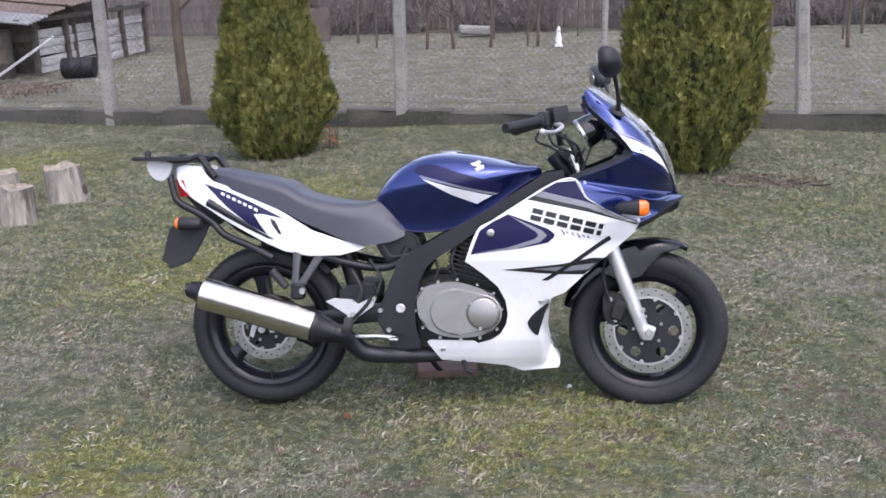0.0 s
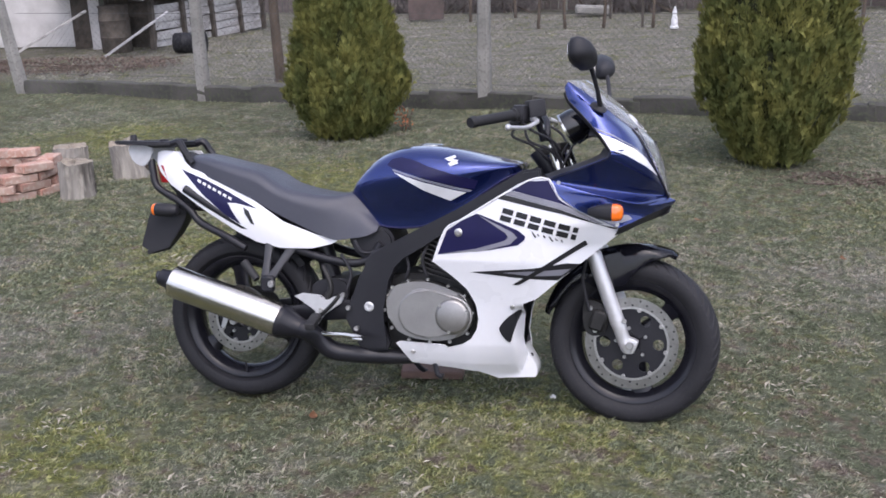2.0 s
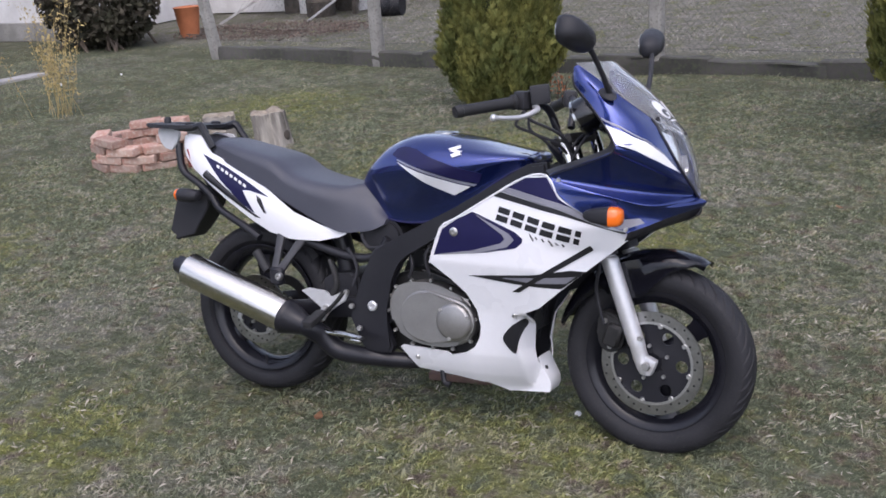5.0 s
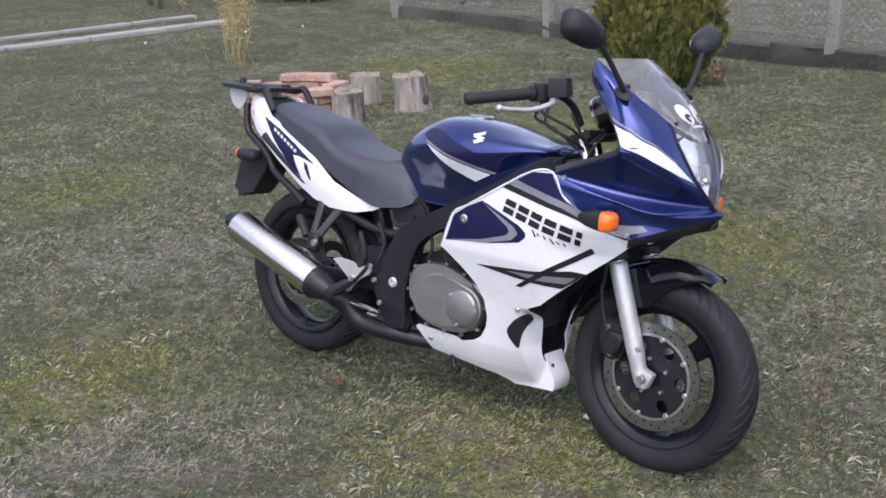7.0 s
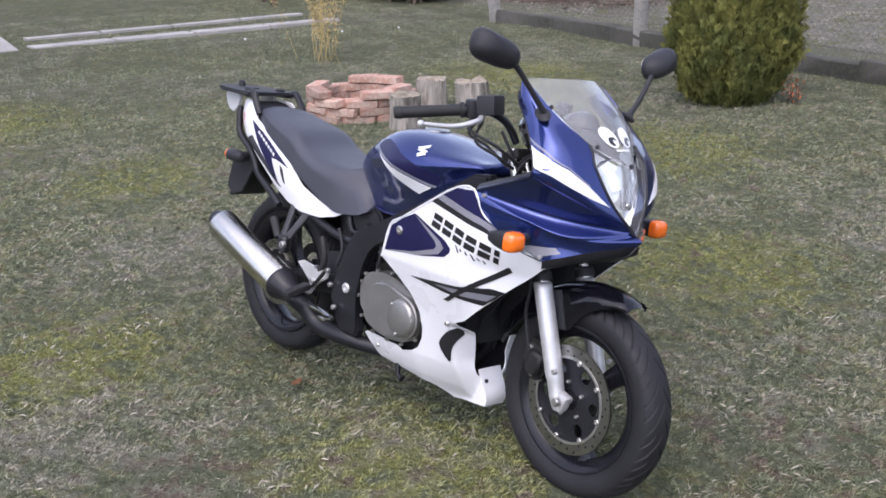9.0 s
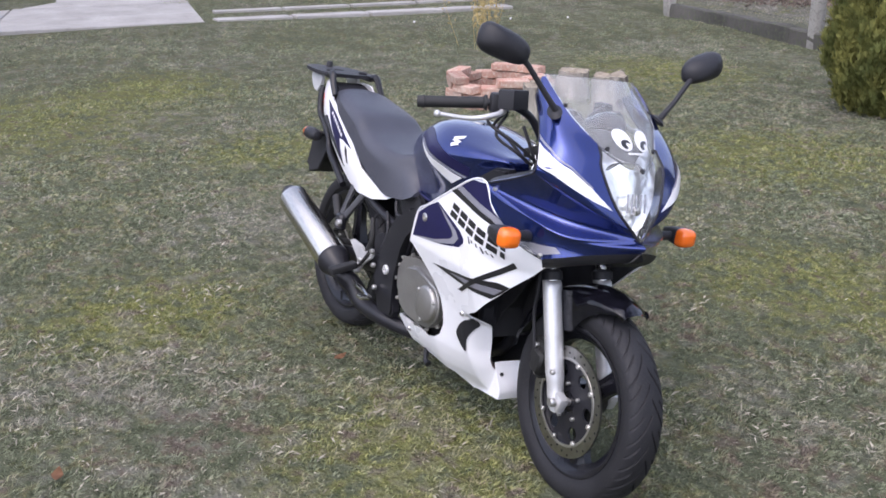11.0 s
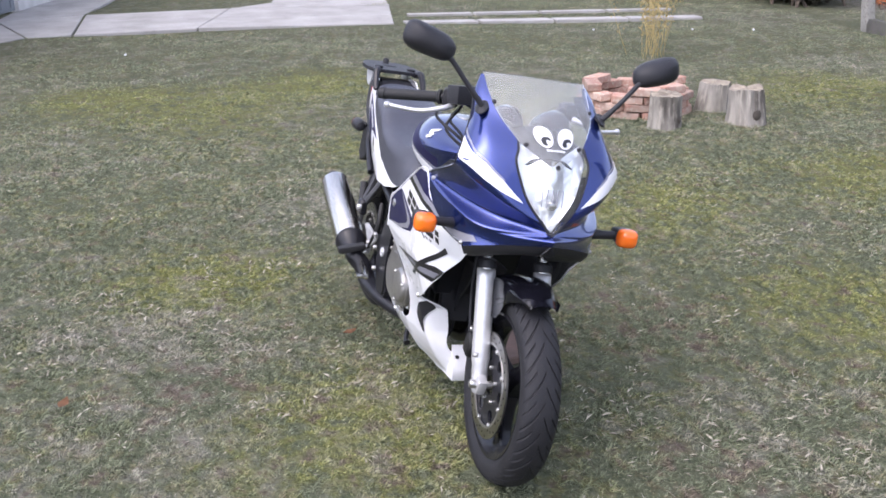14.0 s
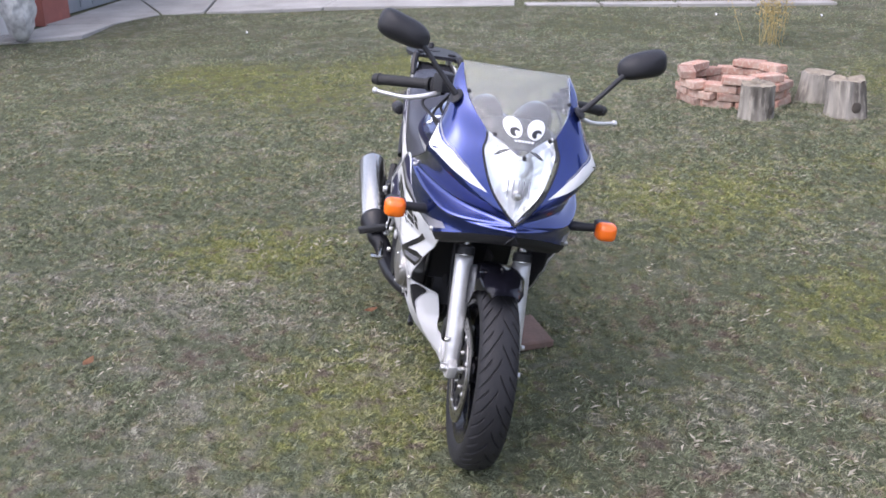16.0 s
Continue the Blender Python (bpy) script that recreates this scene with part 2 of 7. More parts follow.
# for the added ring that gives reflections a dark horizon
surroundings_mat = mat("unseen_surroundings", (0.085, 0.080, 0.075), (0.050, 0.048, 0.045), 0.8, 0.95, fine=0.5, bscale=6)


# ---- mesh helpers ----
def done(bm, name, material, smooth=40):
    me = bpy.data.meshes.new(name)
    bmesh.ops.recalc_face_normals(bm, faces=bm.faces[:])
    bm.to_mesh(me)
    bm.free()
    if smooth:
        me.polygons.foreach_set("use_smooth", [True] * len(me.polygons))
        me.set_sharp_from_angle(angle=radians(smooth))
    for m in material if isinstance(material, (list, tuple)) else (material,):
        me.materials.append(m)
    return me


def part(name, bm, material, parent, label="", smooth=40):
    ob = new(name, done(bm, name, material, smooth))
    ob.parent = parent
    return tagged(ob, label) if label else ob


def thing(name, label, category, group="", kind="", m=None, bm=None, material=None, smooth=40):
    ob = new(name, done(bm, name, material, smooth) if bm else None)
    if m is not None:
        ob.matrix_world = m
    return tagged(ob, label, category, group, kind)


def from_arrays(name, verts, faces, material):
    """A mesh from numpy arrays of corners and of faces with equally many corners."""
    me = bpy.data.meshes.new(name)
    k = faces.shape[1]
    me.vertices.add(len(verts)), me.loops.add(faces.size), me.polygons.add(len(faces))
    me.vertices.foreach_set("co", verts.astype(np.float32).ravel())
    me.loops.foreach_set("vertex_index", faces.astype(np.int32).ravel())
    me.polygons.foreach_set("loop_start", np.arange(0, faces.size, k, dtype=np.int32))
    me.update(calc_edges=True)
    me.materials.append(material)
    return me


def box(bm, size, m=None, bevel=0.0, seg=1):
    made = bmesh.ops.create_cube(bm, size=1, matrix=(m or Matrix()) @ Matrix.Diagonal((*size, 1)))
    if bevel:
        edges = list({e for v in made["verts"] for e in v.link_edges})
        bmesh.ops.bevel(bm, geom=edges, offset=bevel, segments=seg, affect="EDGES", profile=0.6)
    return bm


def smooth_line(pts, n=6):
    """Points along a smooth curve through pts."""
    p = [Vector(v) for v in pts]
    if len(p) < 3:
        return p
    out = []
    for i in range(len(p) - 1):
        a, b, c, d = p[max(i - 1, 0)], p[i], p[i + 1], p[min(i + 2, len(p) - 1)]
        for k in range(n):
            t = k / n
            out.append(0.5 * ((2 * b) + (c - a) * t + (2 * a - 5 * b + 4 * c - d) * t * t + (3 * b - a - 3 * c + d) * t ** 3))
    return out + [p[-1]]


def tube(bm, pts, r, n=10, curve=6, caps=True, flat=1.0, up=(0, 0, 1)):
    """A round rod along pts; r may be one radius or one per point. flat: width over height of its section."""
    p = smooth_line(pts, curve) if curve > 1 else [Vector(v) for v in pts]
    if isinstance(r, (int, float)):
        rad = [r] * len(p)
    else:
        rad = [float(v) for v in np.interp(np.linspace(0, len(r) - 1, len(p)), range(len(r)), r)]
    rings, side = [], None
    for i, c in enumerate(p):
        d = (p[min(i + 1, len(p) - 1)] - p[max(i - 1, 0)]).normalized()
        if side is None:
            side = d.cross(Vector(up))
            if side.length < 1e-3:
                side = d.cross(Vector((1, 0, 0)))
        side = (side - d * side.dot(d)).normalized()
        nor = d.cross(side)
        rings.append([bm.verts.new(c + (side * math.cos(a) * flat + nor * math.sin(a)) * rad[i]) for a in (2 * math.pi * k / n for k in range(n))])
    for a, b in zip(rings, rings[1:]):
        for k in range(n):
            bm.faces.new((a[k], a[(k + 1) % n], b[(k + 1) % n], b[k]))
    if caps:
        bm.faces.new(rings[0][::-1]), bm.faces.new(rings[-1])
    return bm


def loft(bm, rings, closed=True, caps=True):
    """Joins rings of equally many points with quads."""
    vs = [[bm.verts.new(p) for p in r] for r in rings]
    n = len(vs[0])
    for a, b in zip(vs, vs[1:]):
        for k in range(n if closed else n - 1):
            bm.faces.new((a[k], a[(k + 1) % n], b[(k + 1) % n], b[k]))
    if caps and closed:
        bm.faces.new(vs[0][::-1]), bm.faces.new(vs[-1])
    return bm


def lathe(bm, profile, n=48, m=None, closed=False):
    """Turns a profile of (radius, along) round the local y axis."""
    m = m or Matrix()
    rings = [[bm.verts.new(m @ Vector((r * math.cos(a), y, r * math.sin(a)))) for r, y in profile] for a in (2 * math.pi * k / n for k in range(n))]
    k = len(profile)
    for i in range(n):
        a, b = rings[i], rings[(i + 1) % n]
        for j in range(k if closed else k - 1):
            bm.faces.new((a[j], a[(j + 1) % k], b[(j + 1) % k], b[j]))
    if not closed:
        for end in (0, -1):
            if profile[end][0] > 1e-5:
                bm.faces.new([r[end] for r in rings])
    bmesh.ops.remove_doubles(bm, verts=bm.verts[:], dist=1e-6)
    return bm


# ---- ground ----
def lie(x, y):
    """Height of the uneven lawn."""
    return 0.018 * math.sin(0.9 * x + 1.3) * math.cos(1.1 * y) + 0.012 * math.sin(2.3 * x - 1.7 * y)


def ground_sheet():
    xs = np.r_[-2500, -600, -150, -60, -30, np.arange(-18, 8.01, 0.4), 15, 40, 120, 600, 2500]
    ys = np.r_[-2500, -600, -150, -40, -15, np.arange(-6, 14.01, 0.4), 20, 30, 60, 150, 600, 2500]
    bm = bmesh.new()
    v = [[bm.verts.new((x, y, lie(x, y) - 0.005 if abs(x) < 20 and abs(y) < 16 else -0.005)) for y in ys] for x in xs]
    for i in range(len(xs) - 1):
        for j in range(len(ys) - 1):
            bm.faces.new((v[i][j], v[i + 1][j], v[i + 1][j + 1], v[i][j + 1]))
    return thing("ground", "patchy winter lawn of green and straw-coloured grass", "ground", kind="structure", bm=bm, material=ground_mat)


def tufts(x, y):
    """Uneven growth, about -1.5 to 1.5."""
    return np.sin(5.1 * x + 2 * np.sin(3.3 * y)) * np.sin(4.7 * y + 1.5 * np.sin(2.9 * x)) + 0.6 * np.sin(17 * x + 9 * y + 2 * np.sin(6.1 * y)) * np.sin(13 * y - 7 * x)


def grass(name, label, count, x0, x1, y0, y1, length, width, seed, density=None, garden=False, lying=(0.6, 1.45), material=None):
    rng = np.random.default_rng(seed)
    x, y = rng.uniform(x0, x1, count), rng.uniform(y0, y1, count)
    tuft = tufts(x, y)
    keep = rng.uniform(-1.5, 1.4, count) < tuft * 0.8 + 0.5
    keep &= (y + 0.128 * x > 6.25) if garden else (y + 0.128 * x < 5.97)
    keep &= ~((x < -8.75 - 0.22 * np.clip(2.16 - y, 0, 2.6)) & (y < 2.2) & (y > -2.0)) & ~((x < -7.9) & (y < -2.0))
    if density is not None:
        keep &= density(x, y, rng)
    x, y = x[keep], y[keep]
    n = len(x)
    z = 0.018 * np.sin(0.9 * x + 1.3) * np.cos(1.1 * y) + 0.012 * np.sin(2.3 * x - 1.7 * y) - 0.008
    yaw, tilt = rng.uniform(0, 2 * np.pi, n), rng.uniform(*lying, n)
    ln = length * rng.uniform(0.5, 1.3, n) * (0.75 + 0.35 * np.clip(tuft[keep], -1, 1))
    wd = width * rng.uniform(0.6, 1.4, n)
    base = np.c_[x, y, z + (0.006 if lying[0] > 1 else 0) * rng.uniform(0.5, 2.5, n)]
    d = np.c_[np.cos(yaw) * np.sin(tilt), np.sin(yaw) * np.sin(tilt), np.cos(tilt)]
    s = np.c_[-np.sin(yaw), np.cos(yaw), np.zeros(n)] * wd[:, None]
    sway = np.c_[-np.sin(yaw), np.cos(yaw), np.zeros(n)] * (ln * rng.uniform(-0.3, 0.3, n))[:, None]
    mid = base + d * (ln * 0.55)[:, None] + np.c_[np.zeros(n), np.zeros(n), ln * 0.10]
    tip = base + d * ln[:, None] + sway
    verts = np.stack([base - s, base + s, mid + s * 0.7, tip], 1).reshape(-1, 3)
    k = np.arange(n)[:, None] * 4
    tris = np.concatenate([k + [0, 1, 2], k + [0, 2, 3]], 1).reshape(-1, 3)
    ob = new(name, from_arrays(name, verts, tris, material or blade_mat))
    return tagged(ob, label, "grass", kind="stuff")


ground_sheet()


# ---- fence ----
def fence_y(x):
    return 6.03 - 0.128 * x


def fence():
    top = thing("fence", "chain-link garden fence on rough concrete posts", "fence", m=pose(0, 0, 0))
    spots = [(-6.42, 2.0, -7), (-4.08, 1.0, 0.5), (-1.06, -0.8, 0.5), (2.52, 0.5, -3.5), (6.0, 0.0, 1), (9.6, 0.0, 0)]
    for x, tx, ty in spots:
        bm = bmesh.new()
        rings = []
        for k in range(9):
            z, w = -0.2 + k * 0.25, 0.063 - 0.0022 * k
            c = 0.02
            ring = [(w - c, -w), (w, -w + c), (w, w - c), (w - c, w), (-w + c, w), (-w, w - c), (-w, -w + c), (-w + c, -w)]
            rings.append([(px + 0.006 * noise.noise((x, z * 3, px * 40)), py + 0.006 * noise.noise((z * 3, x, py * 40)), z) for px, py in ring])
        loft(bm, rings)
        ob = part("post", bm, concrete, top)
        ob.matrix_local = pose(x, fence_y(x), 0, tx, ty, -7)
    x = -6.3
    while x < 9.6:
        bm = bmesh.new()
        box(bm, (1.03, 0.13, 0.30), None, 0.012, 1)
        bmesh.ops.subdivide_edges(bm, edges=[e for e in bm.edges if e.calc_length() > 0.2], cuts=7)
        for v in bm.verts:
            w = Vector((v.co.x + x, v.co.y, v.co.z))
            v.co += Vector((0, 0.035 * noise.noise(w * 6), 0.016 * noise.noise(Vector((w.x * 3.1, 0, 0))) + 0.010 * noise.noise(w * 15)))
        ob = part("footing", bm, concrete_dark, top, "mossy concrete footing")
        ob.matrix_local = pose(x + 0.47, fence_y(x + 0.47), -0.01 + 0.012 * math.sin(x * 3), 0, 0.6 * math.sin(x * 7), -7.3)
        x += 0.95
    bm = bmesh.new()
    step, r, h = 0.066, 0.0010, 1.38
    a0, a1 = -6.42, 9.6
    k = a0 - h
    while k < a1:
        for sgn in (1, -1):
            p0, p1 = (k, 0.16), (k + h, 0.16 + h)
            if sgn < 0:
                p0, p1 = (k + h, 0.16), (k, 0.16 + h)
            lo, hi = sorted((p0[0], p1[0]))
            if lo > a0 and hi < a1:
                pts = [Vector((p[0], fence_y(p[0]) + 0.075, p[1])) for p in (p0, p1)]
                tube(bm, pts, r, 3, 1, False)
        k += step
    part("wire_mesh", bm, wire_mat, top, "thin galvanised chain-link mesh")
    for z in (0.2, 0.85, 1.52):
        bm = bmesh.new()
        tube(bm, [(a0, fence_y(a0) + 0.07, z), (a1, fence_y(a1) + 0.07, z)], 0.002, 4, 1)
        part("tension_wire", bm, wire_mat, top)


fence()


# ---- conifers ----
def conifer(x, y, profile, height, seed, bare):
    rng = np.random.default_rng(seed)
    tree = thing("thuja_tree", "dense yellow-green conical thuja on the lawn", "tree", "thujas by the fence", m=pose(x, y, 0))
    profile, height = [(z * 0.9, r * 0.9) for z, r in profile], height * 0.9
    bm = bmesh.new()
    tube(bm, [(0, 0, -0.05), (0.01, 0.0, 0.3), (0, 0.02, height * 0.8)], [0.06, 0.05, 0.01], 8)
    part("trunk", bm, bark_mat, tree)
    def shape(h):
        return np.interp(h * height, [z for z, r in profile], [r for z, r in profile])
    # solid core added against see-through, its dark colour standing for inner shade
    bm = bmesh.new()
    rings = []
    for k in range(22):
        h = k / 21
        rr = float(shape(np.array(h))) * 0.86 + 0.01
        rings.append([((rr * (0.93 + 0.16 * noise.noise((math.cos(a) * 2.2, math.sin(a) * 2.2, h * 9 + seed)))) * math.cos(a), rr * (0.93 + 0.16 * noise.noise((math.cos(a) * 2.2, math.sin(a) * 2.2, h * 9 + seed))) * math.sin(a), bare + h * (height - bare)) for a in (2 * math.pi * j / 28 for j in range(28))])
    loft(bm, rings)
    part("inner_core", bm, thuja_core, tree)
    n = 44000
    h = rng.beta(1.0, 1.35, n)
    a = rng.uniform(0, 2 * np.pi, n)
    lump = np.array([noise.noise((math.cos(q) * 3.2, math.sin(q) * 3.2, w * 8 + seed)) + 0.8 * noise.noise((math.cos(q) * 9, math.sin(q) * 9, w * 17 + seed)) for q, w in zip(a, h)])
    rr = shape(h) * (0.95 + 0.21 * lump) * rng.uniform(0.82, 1.05, n)
    c = np.c_[rr * np.cos(a), rr * np.sin(a), bare - 0.02 + h * (height - bare) + rng.normal(0, 0.02, n)]
    out = np.c_[np.cos(a), np.sin(a), np.zeros(n)]
    lean = rng.uniform(-0.1, 0.6, n)[:, None]
    up = np.array([0, 0, 1.0]) + out * lean + rng.normal(0, 0.22, (n, 3))
    up /= np.linalg.norm(up, axis=1)[:, None]
    side = np.cross(up, out + rng.normal(0, 0.8, (n, 3)))
    side /= np.linalg.norm(side, axis=1)[:, None]
    ln, wd = rng.uniform(0.040, 0.090, n)[:, None], rng.uniform(0.0040, 0.0075, n)[:, None]
    # each spray: a stem blade and two side fingers
    v, f = [], []
    for s, (dy, dx, sc) in enumerate(((1.0, 0.0, 1.0), (0.85, 0.40, 0.75), (0.85, -0.42, 0.7))):
        d = up * dy + side * dx
        d /= np.linalg.norm(d, axis=1)[:, None]
        w = np.cross(d, np.cross(side, up))
        w /= np.linalg.norm(w, axis=1)[:, None]
        base = c + up * ln * (0.25 if s else 0.0)
        v += [base - w * wd * 0.5 * sc, base + w * wd * 0.5 * sc, base + d * ln * 0.55 * sc + w * wd * sc, base + d * ln * sc, base + d * ln * 0.55 * sc - w * wd * sc]
    verts = np.stack(v, 1).reshape(-1, 3)
    k = np.arange(n)[:, None] * 15
    faces = np.concatenate([k + [5 * s + q for q in t] for s in range(3) for t in ((0, 1, 2), (0, 2, 4), (4, 2, 3))], 1).reshape(-1, 3)
    ob = new("crown", from_arrays("crown", verts, faces, thuja_leaf))
    ob.parent = tree
    return tree


conifer(-1.93, 4.84, ((0, 0.31), (0.12, 0.43), (0.35, 0.535), (0.6, 0.50), (0.85, 0.43), (1.1, 0.385), (1.4, 0.345), (2.0, 0.25), (2.5, 0.14), (2.75, 0.01)), 2.75, 3, 0.03)
tree_b = conifer(1.37, 4.12, ((0, 0.25), (0.12, 0.31), (0.28, 0.42), (0.5, 0.515), (0.8, 0.55), (1.15, 0.52), (1.45, 0.47), (2.2, 0.31), (2.8, 0.16), (3.1, 0.01)), 3.1, 8, 0.05)
tagged(tree_b, "broad yellow-green thuja with a bare strip at its foot")


# ---- fire ring and stumps ----
def brick_mesh(seed, size=(0.225, 0.110, 0.056)):
    bm = bmesh.new()
    box(bm, size, None, 0.006, 1)
    for v in bm.verts:
        v.co += 0.007 * noise.noise_vector(v.co * 17 + Vector((seed * 7.3, 0, 0)))
    return done(bm, "brick", brick_mat, 30)


brick_kinds = [brick_mesh(i) for i in range(6)]


def fire_ring(x, y):
    ring = thing("fire_ring", "round fire ring of loosely stacked old red bricks", "fire pit", m=pose(x, y, lie(x, y)))
    rng = random.Random(4)
    for layer in range(4):
        count, rad = 9, 0.325
        for k in range(count):
            if layer == 3 and k in (1, 4, 7):
                continue
            a = 2 * math.pi * (k + 0.5 * (layer % 2)) / count + rng.uniform(-0.05, 0.05)
            ob = new("brick", brick_kinds[rng.randrange(6)])
            ob.parent = ring
            r = rad + rng.uniform(-0.02, 0.02)
            ob.matrix_local = pose(r * math.cos(a), r * math.sin(a), 0.027 + layer * 0.058, rng.uniform(-3, 3), rng.uniform(-3, 3), math.degrees(a) + 90 + rng.uniform(-9, 9))
    return ring


fire_ring(-3.66, 2.68)


def stump(x, y, r, h, seed, tilt, label, knot=0.028, at=0.0):
    st = thing("stump", label, "tree stump", "stump seats by the fire ring", m=pose(x, y, lie(x, y) - 0.015, tilt, tilt * 0.6, seed * 40))
    bm = bmesh.new()
    rings = []
    for k in range(12):
        z = h * k / 11
        ring = []
        for j in range(40):
            a = 2 * math.pi * j / 40
            c, q = math.cos(a), math.sin(a)
            w = r * (1.0 + 0.16 * noise.noise((c * 2, q * 2, z * 2 + seed * 5)) + 0.09 * noise.noise((c * 9, q * 9, z * 4 + seed * 3)) + 0.10 * (1 - k / 11) ** 3)
            ring.append((w * c, w * q, z + (0.030 * noise.noise((c * 1.3, q * 1.3, seed)) + 0.012 * noise.noise((c * 5, q * 5, seed)) if k == 11 else 0)))
        rings.append(ring)
    loft(bm, rings, caps=False)
    part("bark", bm, stump_side, st)
    bm = bmesh.new()
    inner = [[(p[0] * q, p[1] * q, p[2] - 0.004 * (1 - q) - 0.002) for p in rings[-1]] for q in (0.985, 0.6, 0.25, 0.05)]
    loft(bm, inner, caps=False)
    bm.faces.new(list(bm.verts)[-40:])
    part("cut_top", bm, stump_top, st, "pale sawn top")
    bm = bmesh.new()
    bmesh.ops.create_icosphere(bm, subdivisions=2, radius=knot, matrix=pose(0, 0, 0, 0, 0, at) @ pose(r * 0.99, 0, h * 0.30) @ Matrix.Diagonal((0.35, 1, 1.1, 1)))
    part("knot", bm, wood_dark, st)
    return st


stump(-3.04, 2.58, 0.108, 0.245, 1, 2, "grey weathered log stump standing before the bricks")
stump(-2.99, 3.19, 0.125, 0.255, 2, -4, "pale log stump with a dark knot", 0.036, -75)
stump(-3.51, 3.23, 0.120, 0.220, 3, 3, "mossy dark log stump behind the bricks")


# ---- young yellow shrub ----
def shrub(x, y):
    rng = random.Random(11)
    sh = thing("shrub", "thin young shrub with yellow upright shoots", "bush", m=pose(x, y, 0))
    bm = bmesh.new()
    leaves = bmesh.new()
    for k in range(26):
        a, lean = rng.uniform(0, 6.28), rng.uniform(0.05, 0.42)
        h = rng.uniform(0.5, 1.05)
        b = Vector((rng.gauss(0, 0.10), rng.gauss(0, 0.10), -0.02))
        tip = b + Vector((math.cos(a) * lean * h, math.sin(a) * lean * h, h))
        mid = (b + tip) / 2 + Vector((rng.gauss(0, 0.03), rng.gauss(0, 0.03), 0.03))
        tube(bm, [b, mid, tip], [0.0028, 0.0018, 0.0008], 4, 4)
        for q in range(34):
            f = rng.uniform(0.15, 1) ** 0.7
            c = b.lerp(tip, f) + Vector((rng.gauss(0, 0.03), rng.gauss(0, 0.03), 0))
            d = Vector((rng.gauss(0, 1), rng.gauss(0, 1), rng.uniform(0.2, 1.5))).normalized() * rng.uniform(0.02, 0.045)
            s = d.orthogonal().normalized() * 0.006
            vs = [leaves.verts.new(p) for p in (c, c + d * 0.5 + s, c + d, c + d * 0.5 - s)]
            leaves.faces.new(vs)
    part("stem", bm, twig_yellow, sh)
    part("foliage", leaves, twig_yellow, sh)["kind"] = "stuff"


shrub(-5.88, 3.95)


# ---- paving ----
def slab(pts, name="slab", z=0.02):
    bm = bmesh.new()
    low = [bm.verts.new((x, y, -0.06)) for x, y in pts]
    top = [bm.verts.new((x, y, z)) for x, y in pts]
    bm.faces.new(top)
    n = len(pts)
    for k in range(n):
        bm.faces.new((low[k], low[(k + 1) % n], top[(k + 1) % n], top[k]))
    bmesh.ops.bevel(bm, geom=[e for e in bm.edges if all(v.co.z > 0 for v in e.verts)], offset=0.008, segments=1, affect="EDGES")
    return bm


def paving():
    yard = thing("pavement", "pale cracked concrete yard slabs beside the lawn", "pavement", kind="structure", m=pose(0, 0, 0))
    rng = random.Random(2)
    # a path of cast slabs along the lawn, with open joints, that widens into the yard
    rows = [
        [(-8.86, 2.15), (-9.70, 2.33), (-10.26, 0.20), (-9.41, -0.07)],
        [(-9.715, 2.333), (-10.60, 2.52), (-11.22, 0.50), (-10.275, 0.205)],
        [(-9.42, -0.095), (-11.24, 0.475), (-11.30, -1.36), (-9.47, -1.46)],
        [(-9.47, -1.49), (-11.30, -1.39), (-11.05, -2.42), (-9.38, -1.95)],
        [(-9.36, -1.98), (-11.05, -2.45), (-11.00, -2.60), (-9.60, -2.98), (-8.92, -3.20), (-8.80, -2.42)],
        [(-8.77, -2.43), (-8.88, -3.12), (-7.75, -3.55), (-8.02, -2.64)],
        [(-10.64, 2.55), (-13.40, 2.95), (-13.90, 1.60), (-11.60, 1.10), (-11.26, 0.62)],
        [(-11.33, -1.40), (-15.50, -0.40), (-15.50, -1.70), (-11.08, -2.44)],
        [(-8.30, -3.38), (-7.75, -3.57), (-7.40, -5.60), (-8.10, -5.60)],
    ]
    for pts in rows:
        part("slab", slab(pts, z=0.02 + rng.uniform(-0.006, 0.006)), slab_mat, yard)
    for a, b, w in (((-8.93, 2.28), (-8.02, 5.72), 0.10), ((-9.62, 2.50), (-8.80, 5.75), 0.055)):
        for k in range(4):
            p, q = Vector(a).lerp(Vector(b), k / 4 + 0.006), Vector(a).lerp(Vector(b), (k + 1) / 4 - 0.006)
            part("edging", slab([(p.x - w, p.y), (q.x - w, q.y), (q.x + w, q.y), (p.x + w, p.y)], z=0.03), slab_mat, yard, "pale concrete edging strip")


paving()


